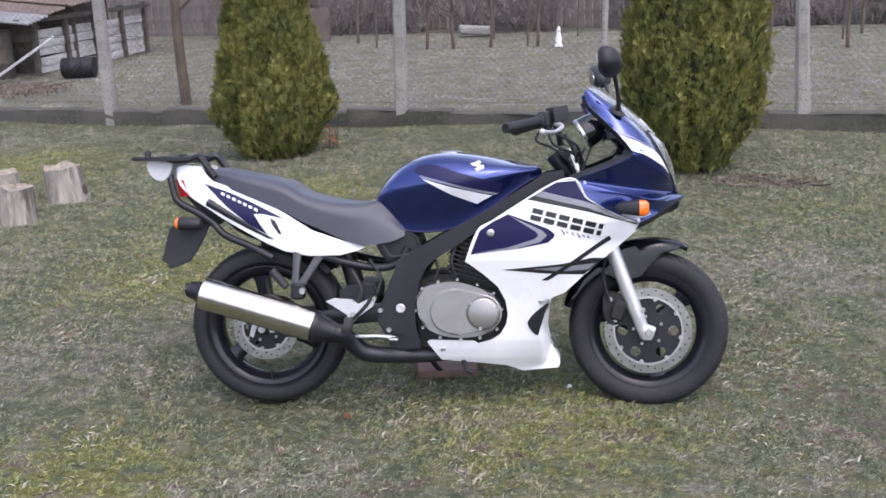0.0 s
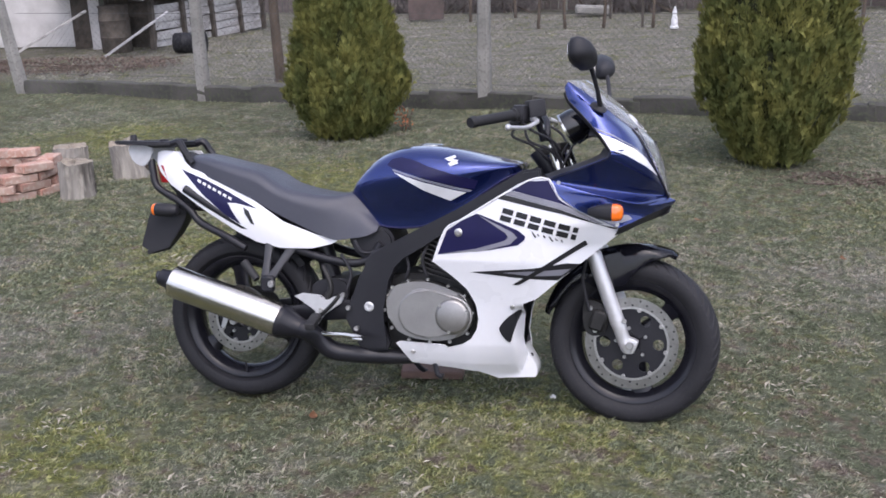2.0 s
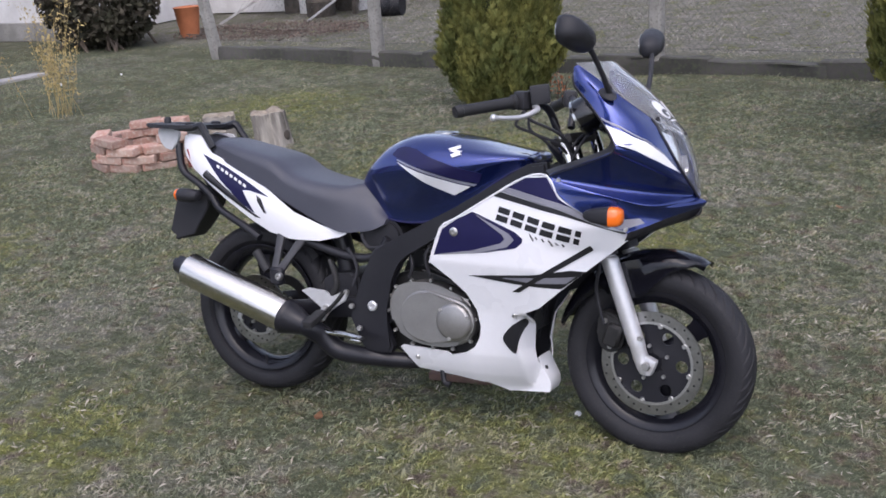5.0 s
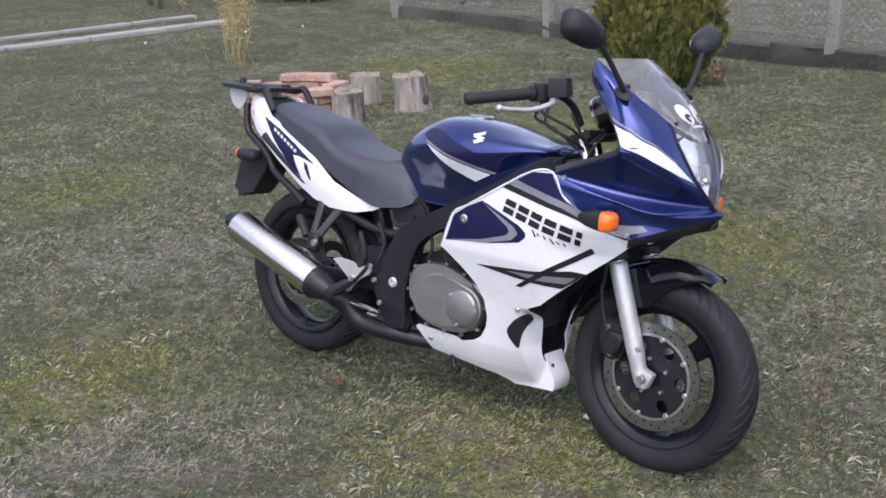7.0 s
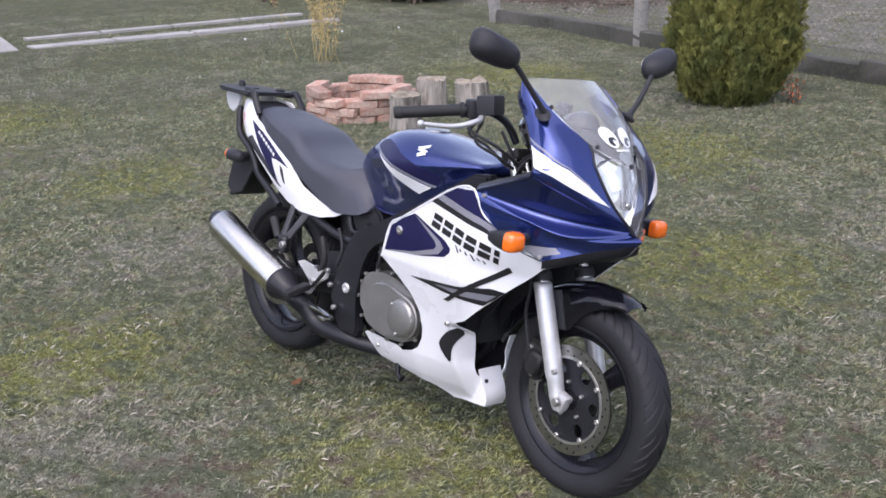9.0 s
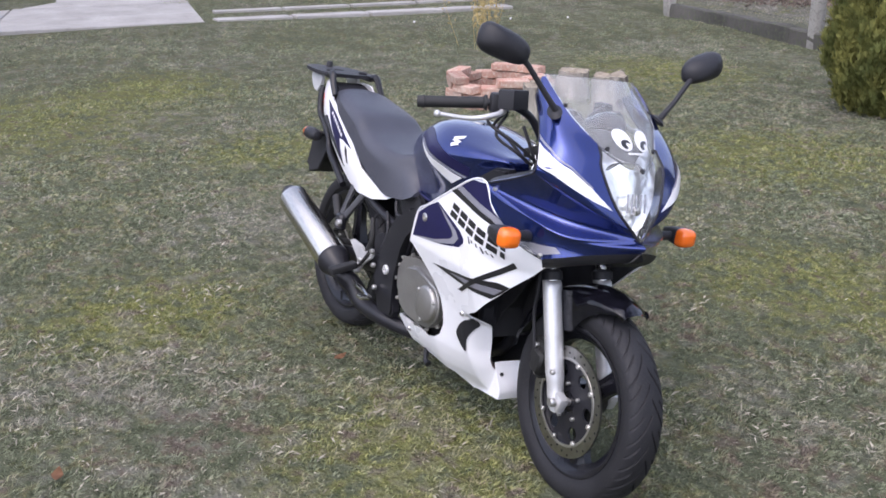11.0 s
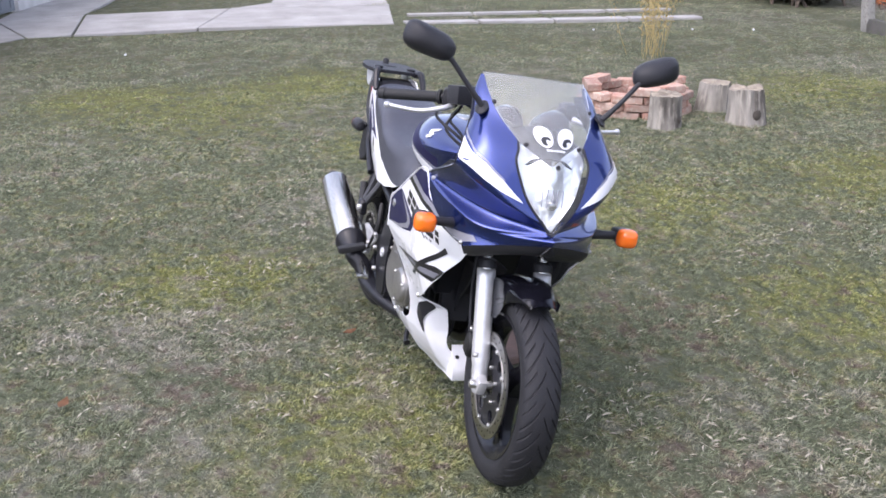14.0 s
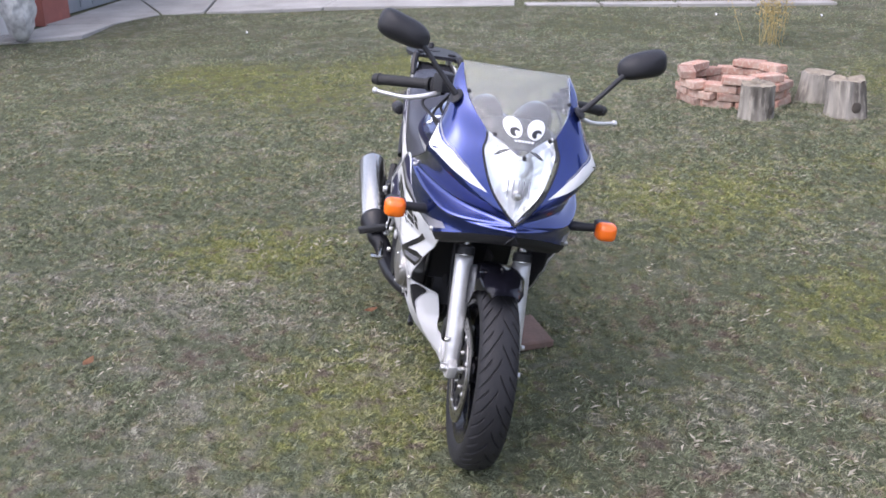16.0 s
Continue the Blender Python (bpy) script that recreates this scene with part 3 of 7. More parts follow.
# ---- garden beyond the fence ----
def shed():
    sh = thing("shed", "tumbledown low board shed with patched tin roof", "shed", m=pose(-6.93, 10.68, 0, 0, 0, 83) @ Matrix.Diagonal((0.753, 0.753, 0.753, 1)))
    # local x runs along the board wall; the lawn lies towards -y
    def board(w, h, x, z, y=0.0, ry=0, m=wood_grey, d=0.025, name="board", rz=0):
        bm = box(bmesh.new(), (w, d, h), None, 0.004)
        ob = part(name, bm, m, sh)
        ob.matrix_local = pose(x, y, z, 0, ry, rz)
        return ob
    for k in range(5):
        for q in range(2):
            board(1.95, 0.155, 1.15 + 2.0 * q, 0.09 + 0.165 * k, -0.03 * ((k + q) % 2), random.Random(k * 3 + q).uniform(-1.6, 1.6))
    for x in (0.0, 1.05, 2.1, 3.2, 4.2):
        board(0.09, 1.10, x, 0.55, -0.07, random.Random(int(x * 9)).uniform(-4, 4), wood_dark, 0.09, "upright")
    board(4.4, 1.2, 2.1, 0.6, 0.9, 0, wood_dark, 0.05, "wall")
    # whitewashed wing that faces the lawn
    board(0.24, 1.45, -0.05, 0.72, 1.15, 0, whitewash, 0.2, "wall", -80)
    board(2.9, 2.2, 0.25, 1.1, 3.25, 0, whitewash, 0.2, "wall", -80)
    board(0.55, 1.5, 0.05, 0.75, 1.52, 0, wood_dark, 0.08, "door", -80)
    board(2.2, 1.3, 1.2, 0.65, 1.0, 0, wood_dark, 0.05, "wall", -80)
    for k in range(8):
        bm = bmesh.new()
        n = 13
        rings = []
        for yy in (-0.45, 0.9, 2.2):
            rings.append([(-0.36 + 0.72 * j / (n - 1), yy, 1.06 + (yy + 0.45) * 0.09 + 0.022 * math.cos(j * math.pi)) for j in range(n)])
        loft(bm, rings, closed=False)
        bmesh.ops.solidify(bm, geom=bm.faces[:], thickness=0.012)
        pale = k == 0
        ob = part("roof_sheet", bm, tin if pale else roof_tile, sh, "pale tin sheet" if pale else "")
        ob.matrix_local = pose(-0.25 + 0.7 * k, 0.08 * (k % 2), 0.02 * (k % 3) + 0.085 * k, 0, -7 + (k % 3 - 1) * 1.5, 0)
    bm = box(bmesh.new(), (5.0, 0.08, 0.09), None, 0.006)
    part("beam", bm, wood_dark, sh).matrix_local = pose(1.9, -0.12, 1.03)


shed()


def barrel(x, y, lying, seed, material, label):
    k = 0.49 if lying else 0.75
    b = thing("barrel", label, "barrel", m=pose(x, y, 0.29 * k if lying else 0.0, 0, 0, seed * 33) @ Matrix.Diagonal((k, k, k, 1)))
    bm = bmesh.new()
    prof = [(0.0, 0.0), (0.27, 0.0), (0.285, 0.02), (0.285, 0.26), (0.30, 0.29), (0.285, 0.32), (0.285, 0.58), (0.30, 0.61), (0.285, 0.64), (0.27, 0.86), (0.25, 0.88), (0.0, 0.87)]
    lathe(bm, prof, 28, pose(0, 0, 0, 0 if lying else 90, 0, 0))
    part("body", bm, material, b)
    bm = bmesh.new()
    lathe(bm, [(0.26, 0), (0.29, 0.0), (0.29, 0.03), (0.26, 0.03)], 28, pose(0, 0, 0, 0 if lying else 90, 0, 0) @ pose(0, 0.85, 0), True)
    part("rim", bm, material, b)


barrel(-6.35, 10.32, True, -2.5, black_plastic_barrel, "black plastic barrel lying on its side")
barrel(-7.36, 10.47, False, 1, wood_dark, "dark rusty drum standing by the shed")
barrel(-7.24, 11.1, False, 2, wood_dark, "dark drum beside the shed wall")


def leaning_plank(x, y, h, run, rot, material, label):
    bm = box(bmesh.new(), (0.10, math.hypot(h, run), 0.03), None, 0.004)
    pl = thing("plank", label, "plank", m=pose(x, y, h / 2, math.degrees(math.atan2(h, run)), 0, rot), bm=bm, material=material)


leaning_plank(-6.84, 10.14, 0.57, 0.91, -62, tin, "pale plank leaning on the shed drums")
leaning_plank(-8.19, 10.03, 0.6, 1.14, -55, wood_grey, "grey plank leaning on the shed wall")


def sapling(x, y, h, r, seed, label="bare fruit tree with thin dark branches"):
    rng = random.Random(seed)
    t = thing("bare_tree", label, "tree", "bare garden trees", m=pose(x, y, 0))
    bm = bmesh.new()
    tube(bm, [(0, 0, -0.05), (0.03 * rng.uniform(-1, 1), 0, h * 0.4), (rng.uniform(-0.1, 0.1), 0.05, h)], [r, r * 0.8, r * 0.35], 8)
    part("trunk", bm, bark_mat, t)
    for k in range(rng.randint(4, 7)):
        bm = bmesh.new()
        a, z = rng.uniform(0, 6.28), h * rng.uniform(0.35, 0.9)
        d = Vector((math.cos(a), math.sin(a), rng.uniform(0.5, 1.3))) * rng.uniform(0.3, 0.7) * h * 0.5
        b = Vector((0, 0, z))
        tube(bm, [b, b + d * 0.5 + Vector((0, 0, -0.03)), b + d], [r * 0.45, r * 0.3, r * 0.1], 5, 4)
        for q in range(3):
            s = b + d * rng.uniform(0.3, 0.8)
            tube(bm, [s, s + Vector((rng.uniform(-1, 1), rng.uniform(-1, 1), rng.uniform(0.3, 1))) * 0.3], [r * 0.2, r * 0.06], 4, 1)
        part("limb", bm, bark_mat, t)
    return t


sapling(-11.93, 6.84, 2.2, 0.05, 44, "bare dark shrub before the whitewashed wall")
sapling(-10.15, 6.22, 1.9, 0.045, 47, "bare dark shrub before the whitewashed wall")
sapling(-10.50, 6.30, 2.0, 0.04, 49, "bare dark shrub before the whitewashed wall")
sapling(-3.71, 7.72, 2.8, 0.065, 1, "slim brown tree trunk behind the fence")
for i, (x, y, h) in enumerate(((-1.66, 13.4, 1.3), (-1.22, 13.3, 1.2), (-0.63, 13.3, 1.3), (0.12, 13.4, 1.5), (3.03, 12.5, 1.2), (4.59, 12.2, 1.3), (3.8, 13.8, 1.2), (-4.82, 13.2, 1.9), (-4.14, 14.8, 1.9), (5.3, 14.1, 1.2), (-2.95, 14.3, 1.6), (2.1, 14.4, 1.3), (-2.3, 15.0, 1.5))):
    sapling(x, y, h, 0.03, 20 + i)


def stake(x, y, h):
    bm = bmesh.new()
    tube(bm, [(0, 0, -0.1), (0.01, 0, h)], [0.020, 0.016], 8, 1)
    thing("vine_stake", "thin dark wooden stake in the garden", "stake", "garden stakes", m=pose(x, y, 0), bm=bm, material=wood_dark)


for x, y, h in ((-2.5, 13.5, 1.4), (-0.04, 13.4, 1.4), (2.67, 13.1, 1.5), (4.8, 13.3, 1.4), (-0.67, 15.0, 1.4), (0.8, 15.1, 1.4)):
    stake(x, y, h)


bm = bmesh.new()
tube(bm, [(0, 0, -0.1), (0.015, 0, 0.9), (0.01, 0, 1.7)], [0.05, 0.045, 0.04], 8, 3)
thing("garden_post", "pale concrete post standing in the garden", "post", m=pose(1.15, 12.95, 0), bm=bm, material=concrete)


def gnome(x, y):
    bm = bmesh.new()
    lathe(bm, [(0.0, 0.0), (0.12, 0.0), (0.12, 0.05), (0.085, 0.08), (0.10, 0.22), (0.07, 0.34), (0.055, 0.38), (0.07, 0.43), (0.06, 0.49), (0.03, 0.56), (0.0, 0.62)], 18, pose(0, 0, 0, 90, 0, 0))
    thing("garden_statue", "small white painted garden statue on the grass", "statue", m=pose(x, y, 0) @ Matrix.Diagonal((0.53, 0.53, 0.53, 1)), bm=bm, material=white_paint)


gnome(0.45, 13.2)


def back_fence():
    f = thing("plank_fence", "far grey board fence at the garden's end", "fence", m=pose(0, 0, 0))
    rng = random.Random(5)
    kinds = []
    for k in range(5):
        bm = box(bmesh.new(), (0.13, 0.02, 1.15 + 0.07 * k), None, 0.004)
        kinds.append(done(bm, "board", fence_wood))
    for k in range(150):
        x = -11 + k * 0.145
        ob = new("board", kinds[rng.randrange(5)])
        ob.parent = f
        ob.matrix_local = pose(x, 16.8 - 0.03 * x, 0.58, rng.uniform(-1, 1), rng.uniform(-1.5, 1.5), -2)
    for z in (0.28, 0.95):
        bm = box(bmesh.new(), (21.8, 0.04, 0.06))
        part("rail", bm, wood_dark, f).matrix_local = pose(-0.15, 16.845, z, 0, 0, -1.7)


back_fence()
bm = box(bmesh.new(), (0.62, 0.02, 0.56), None, 0.004)
thing("metal_sheet", "brown rusted metal sheet propped upright", "metal sheet", m=pose(-3.81, 14.64, 0.315, -4, 0, 8), bm=bm, material=rust_sheet)
bm = box(bmesh.new(), (0.62, 0.30, 0.15), None, 0.03)
thing("crate", "pale crate standing in the garden", "crate", m=pose(-1.0, 15.4, 0.10, 0, 4, 10), bm=bm, material=concrete)


def leafy_mass(name, label, x, y, sx, sy, sz, seed, material, count=2600, size=0.07, thin=0.45, rise=0.0):
    rng = np.random.default_rng(seed)
    h = thing(name, label, "hedge", m=pose(x, y, 0))
    bm = bmesh.new()
    rg = random.Random(seed)
    for k in range(14):
        tube(bm, [(rg.uniform(-sx, sx) * 0.7, rg.uniform(-sy, sy) * 0.7, -0.05), (rg.uniform(-sx, sx) * 0.9, rg.uniform(-sy, sy), sz * rg.uniform(0.6, 1))], [min(0.02, 0.03 * sx), min(0.006, 0.01 * sx)], 5, 1)
    part("stem", bm, bark_mat, h)
    d = rng.normal(0, 1, (count, 3))
    d /= np.linalg.norm(d, axis=1)[:, None]
    c = d * rng.uniform(0.45, 1.0, count)[:, None] ** 0.6 * [sx, sy, sz * 0.55] + [0, 0, sz * 0.5]
    c[:, 2] = np.abs(c[:, 2])
    u, w = rng.normal(0, 1, (count, 3)) + [0, 0, rise], rng.normal(0, 1, (count, 3))
    u /= np.linalg.norm(u, axis=1)[:, None]
    w -= u * np.sum(u * w, 1)[:, None]
    w /= np.linalg.norm(w, axis=1)[:, None]
    u, w = u * size, w * size * thin
    verts = np.stack([c - u, c + w, c + u, c - w], 1).reshape(-1, 3)
    ob = new("foliage", from_arrays("foliage", verts, np.arange(count * 4).reshape(-1, 4), material))
    ob.parent = h
    return h


leafy_mass("dry_shoot", "dry orange-brown shoot beside the thuja", -1.50, 5.02, 0.09, 0.09, 0.24, 7, orange_mat, 45, 0.018)
leafy_mass("hedge", "dark tangled hedge by the fence corner", -9.05, 7.75, 0.95, 0.6, 1.2, 5, hedge_mat, 5200, 0.06)
leafy_mass("hedge", "thin litter of dry twigs and leaves behind the fence", -7.13, 8.9, 1.6, 0.9, 0.055, 6, litter_mat, 2200, 0.022)
leafy_mass("leaf_litter", "reddish dead leaves lying beside the thuja", 1.84, 3.66, 0.42, 0.20, 0.02, 17, litter_mat, 260, 0.013)
for i in range(7):
    leafy_mass("hedge", "brown leafless thicket along the board fence", -5.0 + 2.4 * i + 0.4 * math.sin(i * 5), 16.2 - 0.03 * (-5.0 + 2.4 * i), 1.3, 0.35, 1.05 + 0.35 * math.sin(i * 3), 30 + i, thicket_mat, 5200, 0.15, 0.035, 1.6)
bm = bmesh.new()
lathe(bm, [(0.0, 0.0), (0.17, 0.0), (0.24, 0.45), (0.26, 0.47), (0.22, 0.47), (0.0, 0.1)], 20, pose(0, 0, 0, 90, 0, 0))
thing("flower_pot", "orange clay pot beside the hedge", "pot", m=pose(-8.25, 8.55, 0.0) @ Matrix.Diagonal((0.72, 0.72, 0.85, 1)), bm=bm, material=orange_mat)


def house():
    h = thing("house", "whitewashed low outbuilding behind the hedge", "house", m=pose(-12.45, 8.33, 0, 0, 0, 0) @ Matrix.Diagonal((0.86, 0.86, 0.9, 1)))
    def bit(name, size, p, m, label=""):
        ob = part(name, box(bmesh.new(), size, None, 0.01), m, h, label)
        ob.matrix_local = pose(*p)
        return ob
    bit("wall", (5.6, 0.3, 2.6), (0, 0, 1.3), whitewash)
    bit("wall", (0.3, 5.0, 2.6), (2.65, 2.65, 1.3), whitewash)
    bit("plinth", (5.66, 0.36, 0.3), (0, 0, 0.15), concrete, "grey plinth")
    w = bit("window", (0.9, 0.06, 0.8), (-1.2, -0.16, 1.5), grey_door_mat, "dull window")
    bit("sill", (1.0, 0.12, 0.05), (-1.2, -0.2, 1.07), concrete)
    bit("roof", (6.2, 3.4, 0.14), (0, 1.3, 3.1, 22, 0, 0), roof_tile)


house()


def garage():
    h = thing("garage", "low outbuilding with red-brown pillar and grey metal door", "garage", m=pose(-9.22, -3.28, 0, 0, 0, -18) @ Matrix.Diagonal((0.76, 0.76, 0.9, 1)))
    def bit(name, size, p, m, label=""):
        ob = part(name, box(bmesh.new(), size, None, 0.01), m, h, label)
        ob.matrix_local = pose(*p)
        return ob
    bit("pillar", (0.75, 0.5, 2.6), (0.0, 0, 1.3), red_wall_mat, "red-brown plastered pillar")
    d = bit("door", (3.6, 0.08, 2.3), (-2.2, 0.05, 1.18), grey_door_mat, "blue-grey metal door")
    for k in range(9):
        bit("rib", (0.02, 0.02, 2.2), (-3.8 + 0.4 * k, 0.10, 1.18), grey_door_mat)
    bit("wall", (3.4, 0.3, 2.6), (2.08, -0.05, 1.3), whitewash, "white wall")
    bit("wall", (9.0, 0.3, 2.6), (-8.5, 0.0, 1.3), whitewash)
    bit("lintel", (4.4, 0.34, 0.35), (-2.2, 0.0, 2.55), concrete)
    bit("roof", (14.0, 4.0, 0.14), (-4.5, -1.6, 2.85, -6, 0, 0), roof_tile)


garage()


def sack(x, y):
    bm = bmesh.new()
    bmesh.ops.create_icosphere(bm, subdivisions=4, radius=1.0)
    for v in bm.verts:
        z = v.co.z
        k = 1 + 0.22 * noise.noise(v.co * 2.6) + 0.10 * noise.noise(v.co * 7)
        v.co = Vector((v.co.x * 0.19 * k, v.co.y * 0.17 * k, (z * 0.5 + 0.5) * 0.95 * (1 - 0.05 * k)))
        v.co *= 1.0
        v.co.x *= 1.12 - 0.35 * max(0, z)
    thing("sack", "crumpled white plastic sack on the yard edge", "sack", m=pose(x, y, 0.0), bm=bm, material=bag_mat)


sack(-7.86, -3.20)


# ---- low things on the lawn ----
bm = box(bmesh.new(), (0.24, 0.22, 0.03), None, 0.006)
for v in bm.verts:
    v.co += 0.006 * noise.noise_vector(v.co * 12)
thing("stand_plate", "worn reddish board lying under the side stand", "board", m=pose(-0.07, 0.33, 0.022, 0, 0, 8), bm=bm, material=paving_red)


def fallen_leaf(x, y, s, rot):
    bm = bmesh.new()
    ring = [(0, -1), (0.35, -0.5), (0.5, 0.0), (0.3, 0.6), (0, 1.1), (-0.3, 0.6), (-0.5, 0), (-0.35, -0.5)]
    c = bm.verts.new((0, 0, 0.004))
    vs = [bm.verts.new((px * s, py * s, 0.012 * abs(px) + 0.01 * py * py)) for px, py in ring]
    for k in range(8):
        bm.faces.new((c, vs[k], vs[(k + 1) % 8]))
    bmesh.ops.solidify(bm, geom=bm.faces[:], thickness=0.0015)
    thing("leaf", "dry brown leaf lying in the grass", "leaf", "fallen leaves", m=pose(x, y, lie(x, y) + 0.018, 0, 8, rot), bm=bm, material=dead_leaf)


for args in ((-0.38, -0.19, 0.03, 20), (-0.10, -1.23, 0.035, 70), (1.6, 1.9, 0.03, 10), (-1.8, 0.6, 0.028, 130), (0.9, 2.6, 0.03, 44)):
    fallen_leaf(*args)
bm = bmesh.new()
bmesh.ops.create_icosphere(bm, subdivisions=2, radius=0.012)
for v in bm.verts:
    v.co *= 1 + 0.25 * noise.noise(v.co * 90)
pebble = thing("pebble", "small white pebble in the grass", "stone", "pebbles", m=pose(0.42, 0.12, 0.02), bm=bm, material=white_paint)
for x, y in ((-7.52, 4.10), (-7.69, -0.92), (-7.07, 5.08), (-6.78, 5.66)):
    copy_thing(pebble, pose(x, y, lie(x, y) + 0.012, 0, 0, x * 50))

# unseen plain dark ring for trees and houses around, added to darken reflected horizon
bm = bmesh.new()
ring = []
for k in range(240):
    a = 2 * math.pi * k / 240
    r = 62 + 6 * noise.noise((math.cos(a) * 3, math.sin(a) * 3, 0))
    ring.append((r * math.cos(a), r * math.sin(a), 5.0 + 2.2 * noise.noise((math.cos(a) * 14, math.sin(a) * 14, 2)) + 1.2 * noise.noise((math.cos(a) * 50, math.sin(a) * 50, 5))))
loft(bm, [[(x, y, -0.5) for x, y, z in ring], ring, [(x * 1.05, y * 1.05, z * 0.8) for x, y, z in ring], [(x * 1.06, y * 1.06, -0.5) for x, y, z in ring]], caps=False)
thing("backdrop", "unseen dark ring standing for trees and houses around", "trees", kind="structure", bm=bm, material=surroundings_mat)

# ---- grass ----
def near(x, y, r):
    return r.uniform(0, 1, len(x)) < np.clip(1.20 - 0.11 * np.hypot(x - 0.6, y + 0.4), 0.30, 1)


def straw_lies(x, y, r):
    """Dead blades gather in wisps and on the dry stretches."""
    wisp = 0.4 * np.sin(9.3 * x + 2.2 * np.sin(5.1 * y)) * np.sin(8.1 * y + 2.0 * np.sin(4.7 * x)) + 0.6 * np.sin(37 * x + 5 * np.sin(13 * y)) * np.sin(31 * y + 4 * np.sin(17 * x))
    dry = sum(np.exp(-((x - px) ** 2 + (y - py) ** 2) / (0.5 * rad * rad)) for px, py, rad in DRY)
    moss = sum(np.exp(-((x - px) ** 2 + (y - py) ** 2) / (0.5 * rad * rad)) for px, py, rad in MOSSY)
    return (r.uniform(0, 1, len(x)) < 0.20 + 0.36 * wisp + 0.26 * dry - 0.10 * moss) & near(x, y, r)


# near blades stand more upright, set so that their own shading darkens this part
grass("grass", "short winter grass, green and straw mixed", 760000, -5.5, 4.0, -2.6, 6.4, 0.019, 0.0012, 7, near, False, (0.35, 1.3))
def grass_tufts(name, label, count, x0, x1, y0, y1, per, length, width, seed):
    """Small clumps whose blades spread from one root."""
    rng = np.random.default_rng(seed)
    x, y = rng.uniform(x0, x1, count), rng.uniform(y0, y1, count)
    keep = near(x, y, rng) & (y + 0.128 * x < 5.95) & (rng.uniform(-1.6, 1.2, count) < tufts(x * 0.7 + 3, y * 0.7))
    x, y = x[keep], y[keep]
    size = rng.uniform(0.5, 1.35, len(x))
    x, y, size = np.repeat(x, per), np.repeat(y, per), np.repeat(size, per)
    n = len(x)
    yaw, out = rng.uniform(0, 2 * np.pi, n), rng.uniform(0, 1, n) ** 0.5
    x, y = x + np.cos(yaw) * out * 0.018 * size, y + np.sin(yaw) * out * 0.018 * size
    z = 0.018 * np.sin(0.9 * x + 1.3) * np.cos(1.1 * y) + 0.012 * np.sin(2.3 * x - 1.7 * y) - 0.006
    yaw, tilt = yaw + rng.normal(0, 0.7, n), 0.15 + 0.95 * out + rng.normal(0, 0.15, n)
    ln = length * size * rng.uniform(0.6, 1.2, n)
    d = np.c_[np.cos(yaw) * np.sin(tilt), np.sin(yaw) * np.sin(tilt), np.cos(tilt)]
    side = np.c_[-np.sin(yaw), np.cos(yaw), np.zeros(n)] * (width * rng.uniform(0.6, 1.4, n))[:, None]
    base = np.c_[x, y, z]
    mid = base + d * (ln * 0.6)[:, None]
    tip = mid + (d * 0.45 + np.c_[np.cos(yaw), np.sin(yaw), np.full(n, -0.35)] * 0.3) * ln[:, None]
    verts = np.stack([base - side, base + side, mid + side * 0.6, tip], 1).reshape(-1, 3)
    k = np.arange(n)[:, None] * 4
    tris = np.concatenate([k + [0, 1, 2], k + [0, 2, 3]], 1).reshape(-1, 3)
    return tagged(new(name, from_arrays(name, verts, tris, blade_mat)), label, "grass", kind="stuff")


grass_tufts("grass_tuft", "low green tufts standing out of the lawn", 62000, -4.0, 3.3, -2.4, 5.2, 12, 0.018, 0.0008, 31)
grass("dead_grass", "pale dead blades lying in wisps on the lawn", 440000, -5.0, 3.6, -2.4, 6.2, 0.034, 0.00042, 21, straw_lies, False, (1.0, 1.54), straw_mat)
grass("grass", "dry tufts on the worked garden soil", 130000, -8.0, 7.0, 5.2, 15.5, 0.036, 0.0030, 12, None, True)
# far blades are laid flatter to face the sky, which brightens the far lawn
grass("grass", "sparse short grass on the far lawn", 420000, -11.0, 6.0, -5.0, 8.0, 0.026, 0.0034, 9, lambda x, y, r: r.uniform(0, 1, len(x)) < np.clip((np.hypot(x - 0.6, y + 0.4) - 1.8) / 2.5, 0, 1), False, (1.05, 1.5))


# ---- motorcycle materials ----
blue_paint = mat("metallic_blue_paint", (0.022, 0.040, 0.185), (0.020, 0.036, 0.170), 3, 0.24, 0.82, coat=1.0, bscale=900, fine=0.3, rvar=0.05)
navy_paint = mat("dark_navy_decal", (0.013, 0.012, 0.060), rough=0.4, coat=0.15, spec=0.3, fine=0.1)
white_plastic = mat("white_fairing_paint", (0.82, 0.82, 0.85), (0.79, 0.79, 0.82), 3, 0.28, coat=0.7, fine=0.04, rvar=0.06)
grey_decal = mat("grey_decal", (0.24, 0.24, 0.28), rough=0.3, coat=0.4, fine=0.08)
black_decal = mat("black_decal", (0.018, 0.018, 0.022), rough=0.3, coat=0.4, fine=0.1)
white_decal = mat("white_decal", (0.82, 0.82, 0.84), rough=0.3, coat=0.4, fine=0.04)
black_gloss = mat("gloss_black_plastic", (0.008, 0.008, 0.010), rough=0.18, coat=0.5, fine=0.1)
guard_paint = mat("dark_blue_gloss_plastic", (0.012, 0.012, 0.019), (0.010, 0.010, 0.016), 4, 0.09, coat=0.8, fine=0.1)
black_plastic = mat("matt_black_plastic", (0.019, 0.019, 0.023), (0.026, 0.026, 0.030), 8, 0.50, spec=0.35, bump=0.0006, bscale=400)
black_metal = mat("black_frame_paint", (0.012, 0.012, 0.016), (0.018, 0.018, 0.022), 7, 0.36, spec=0.4, fine=0.3)
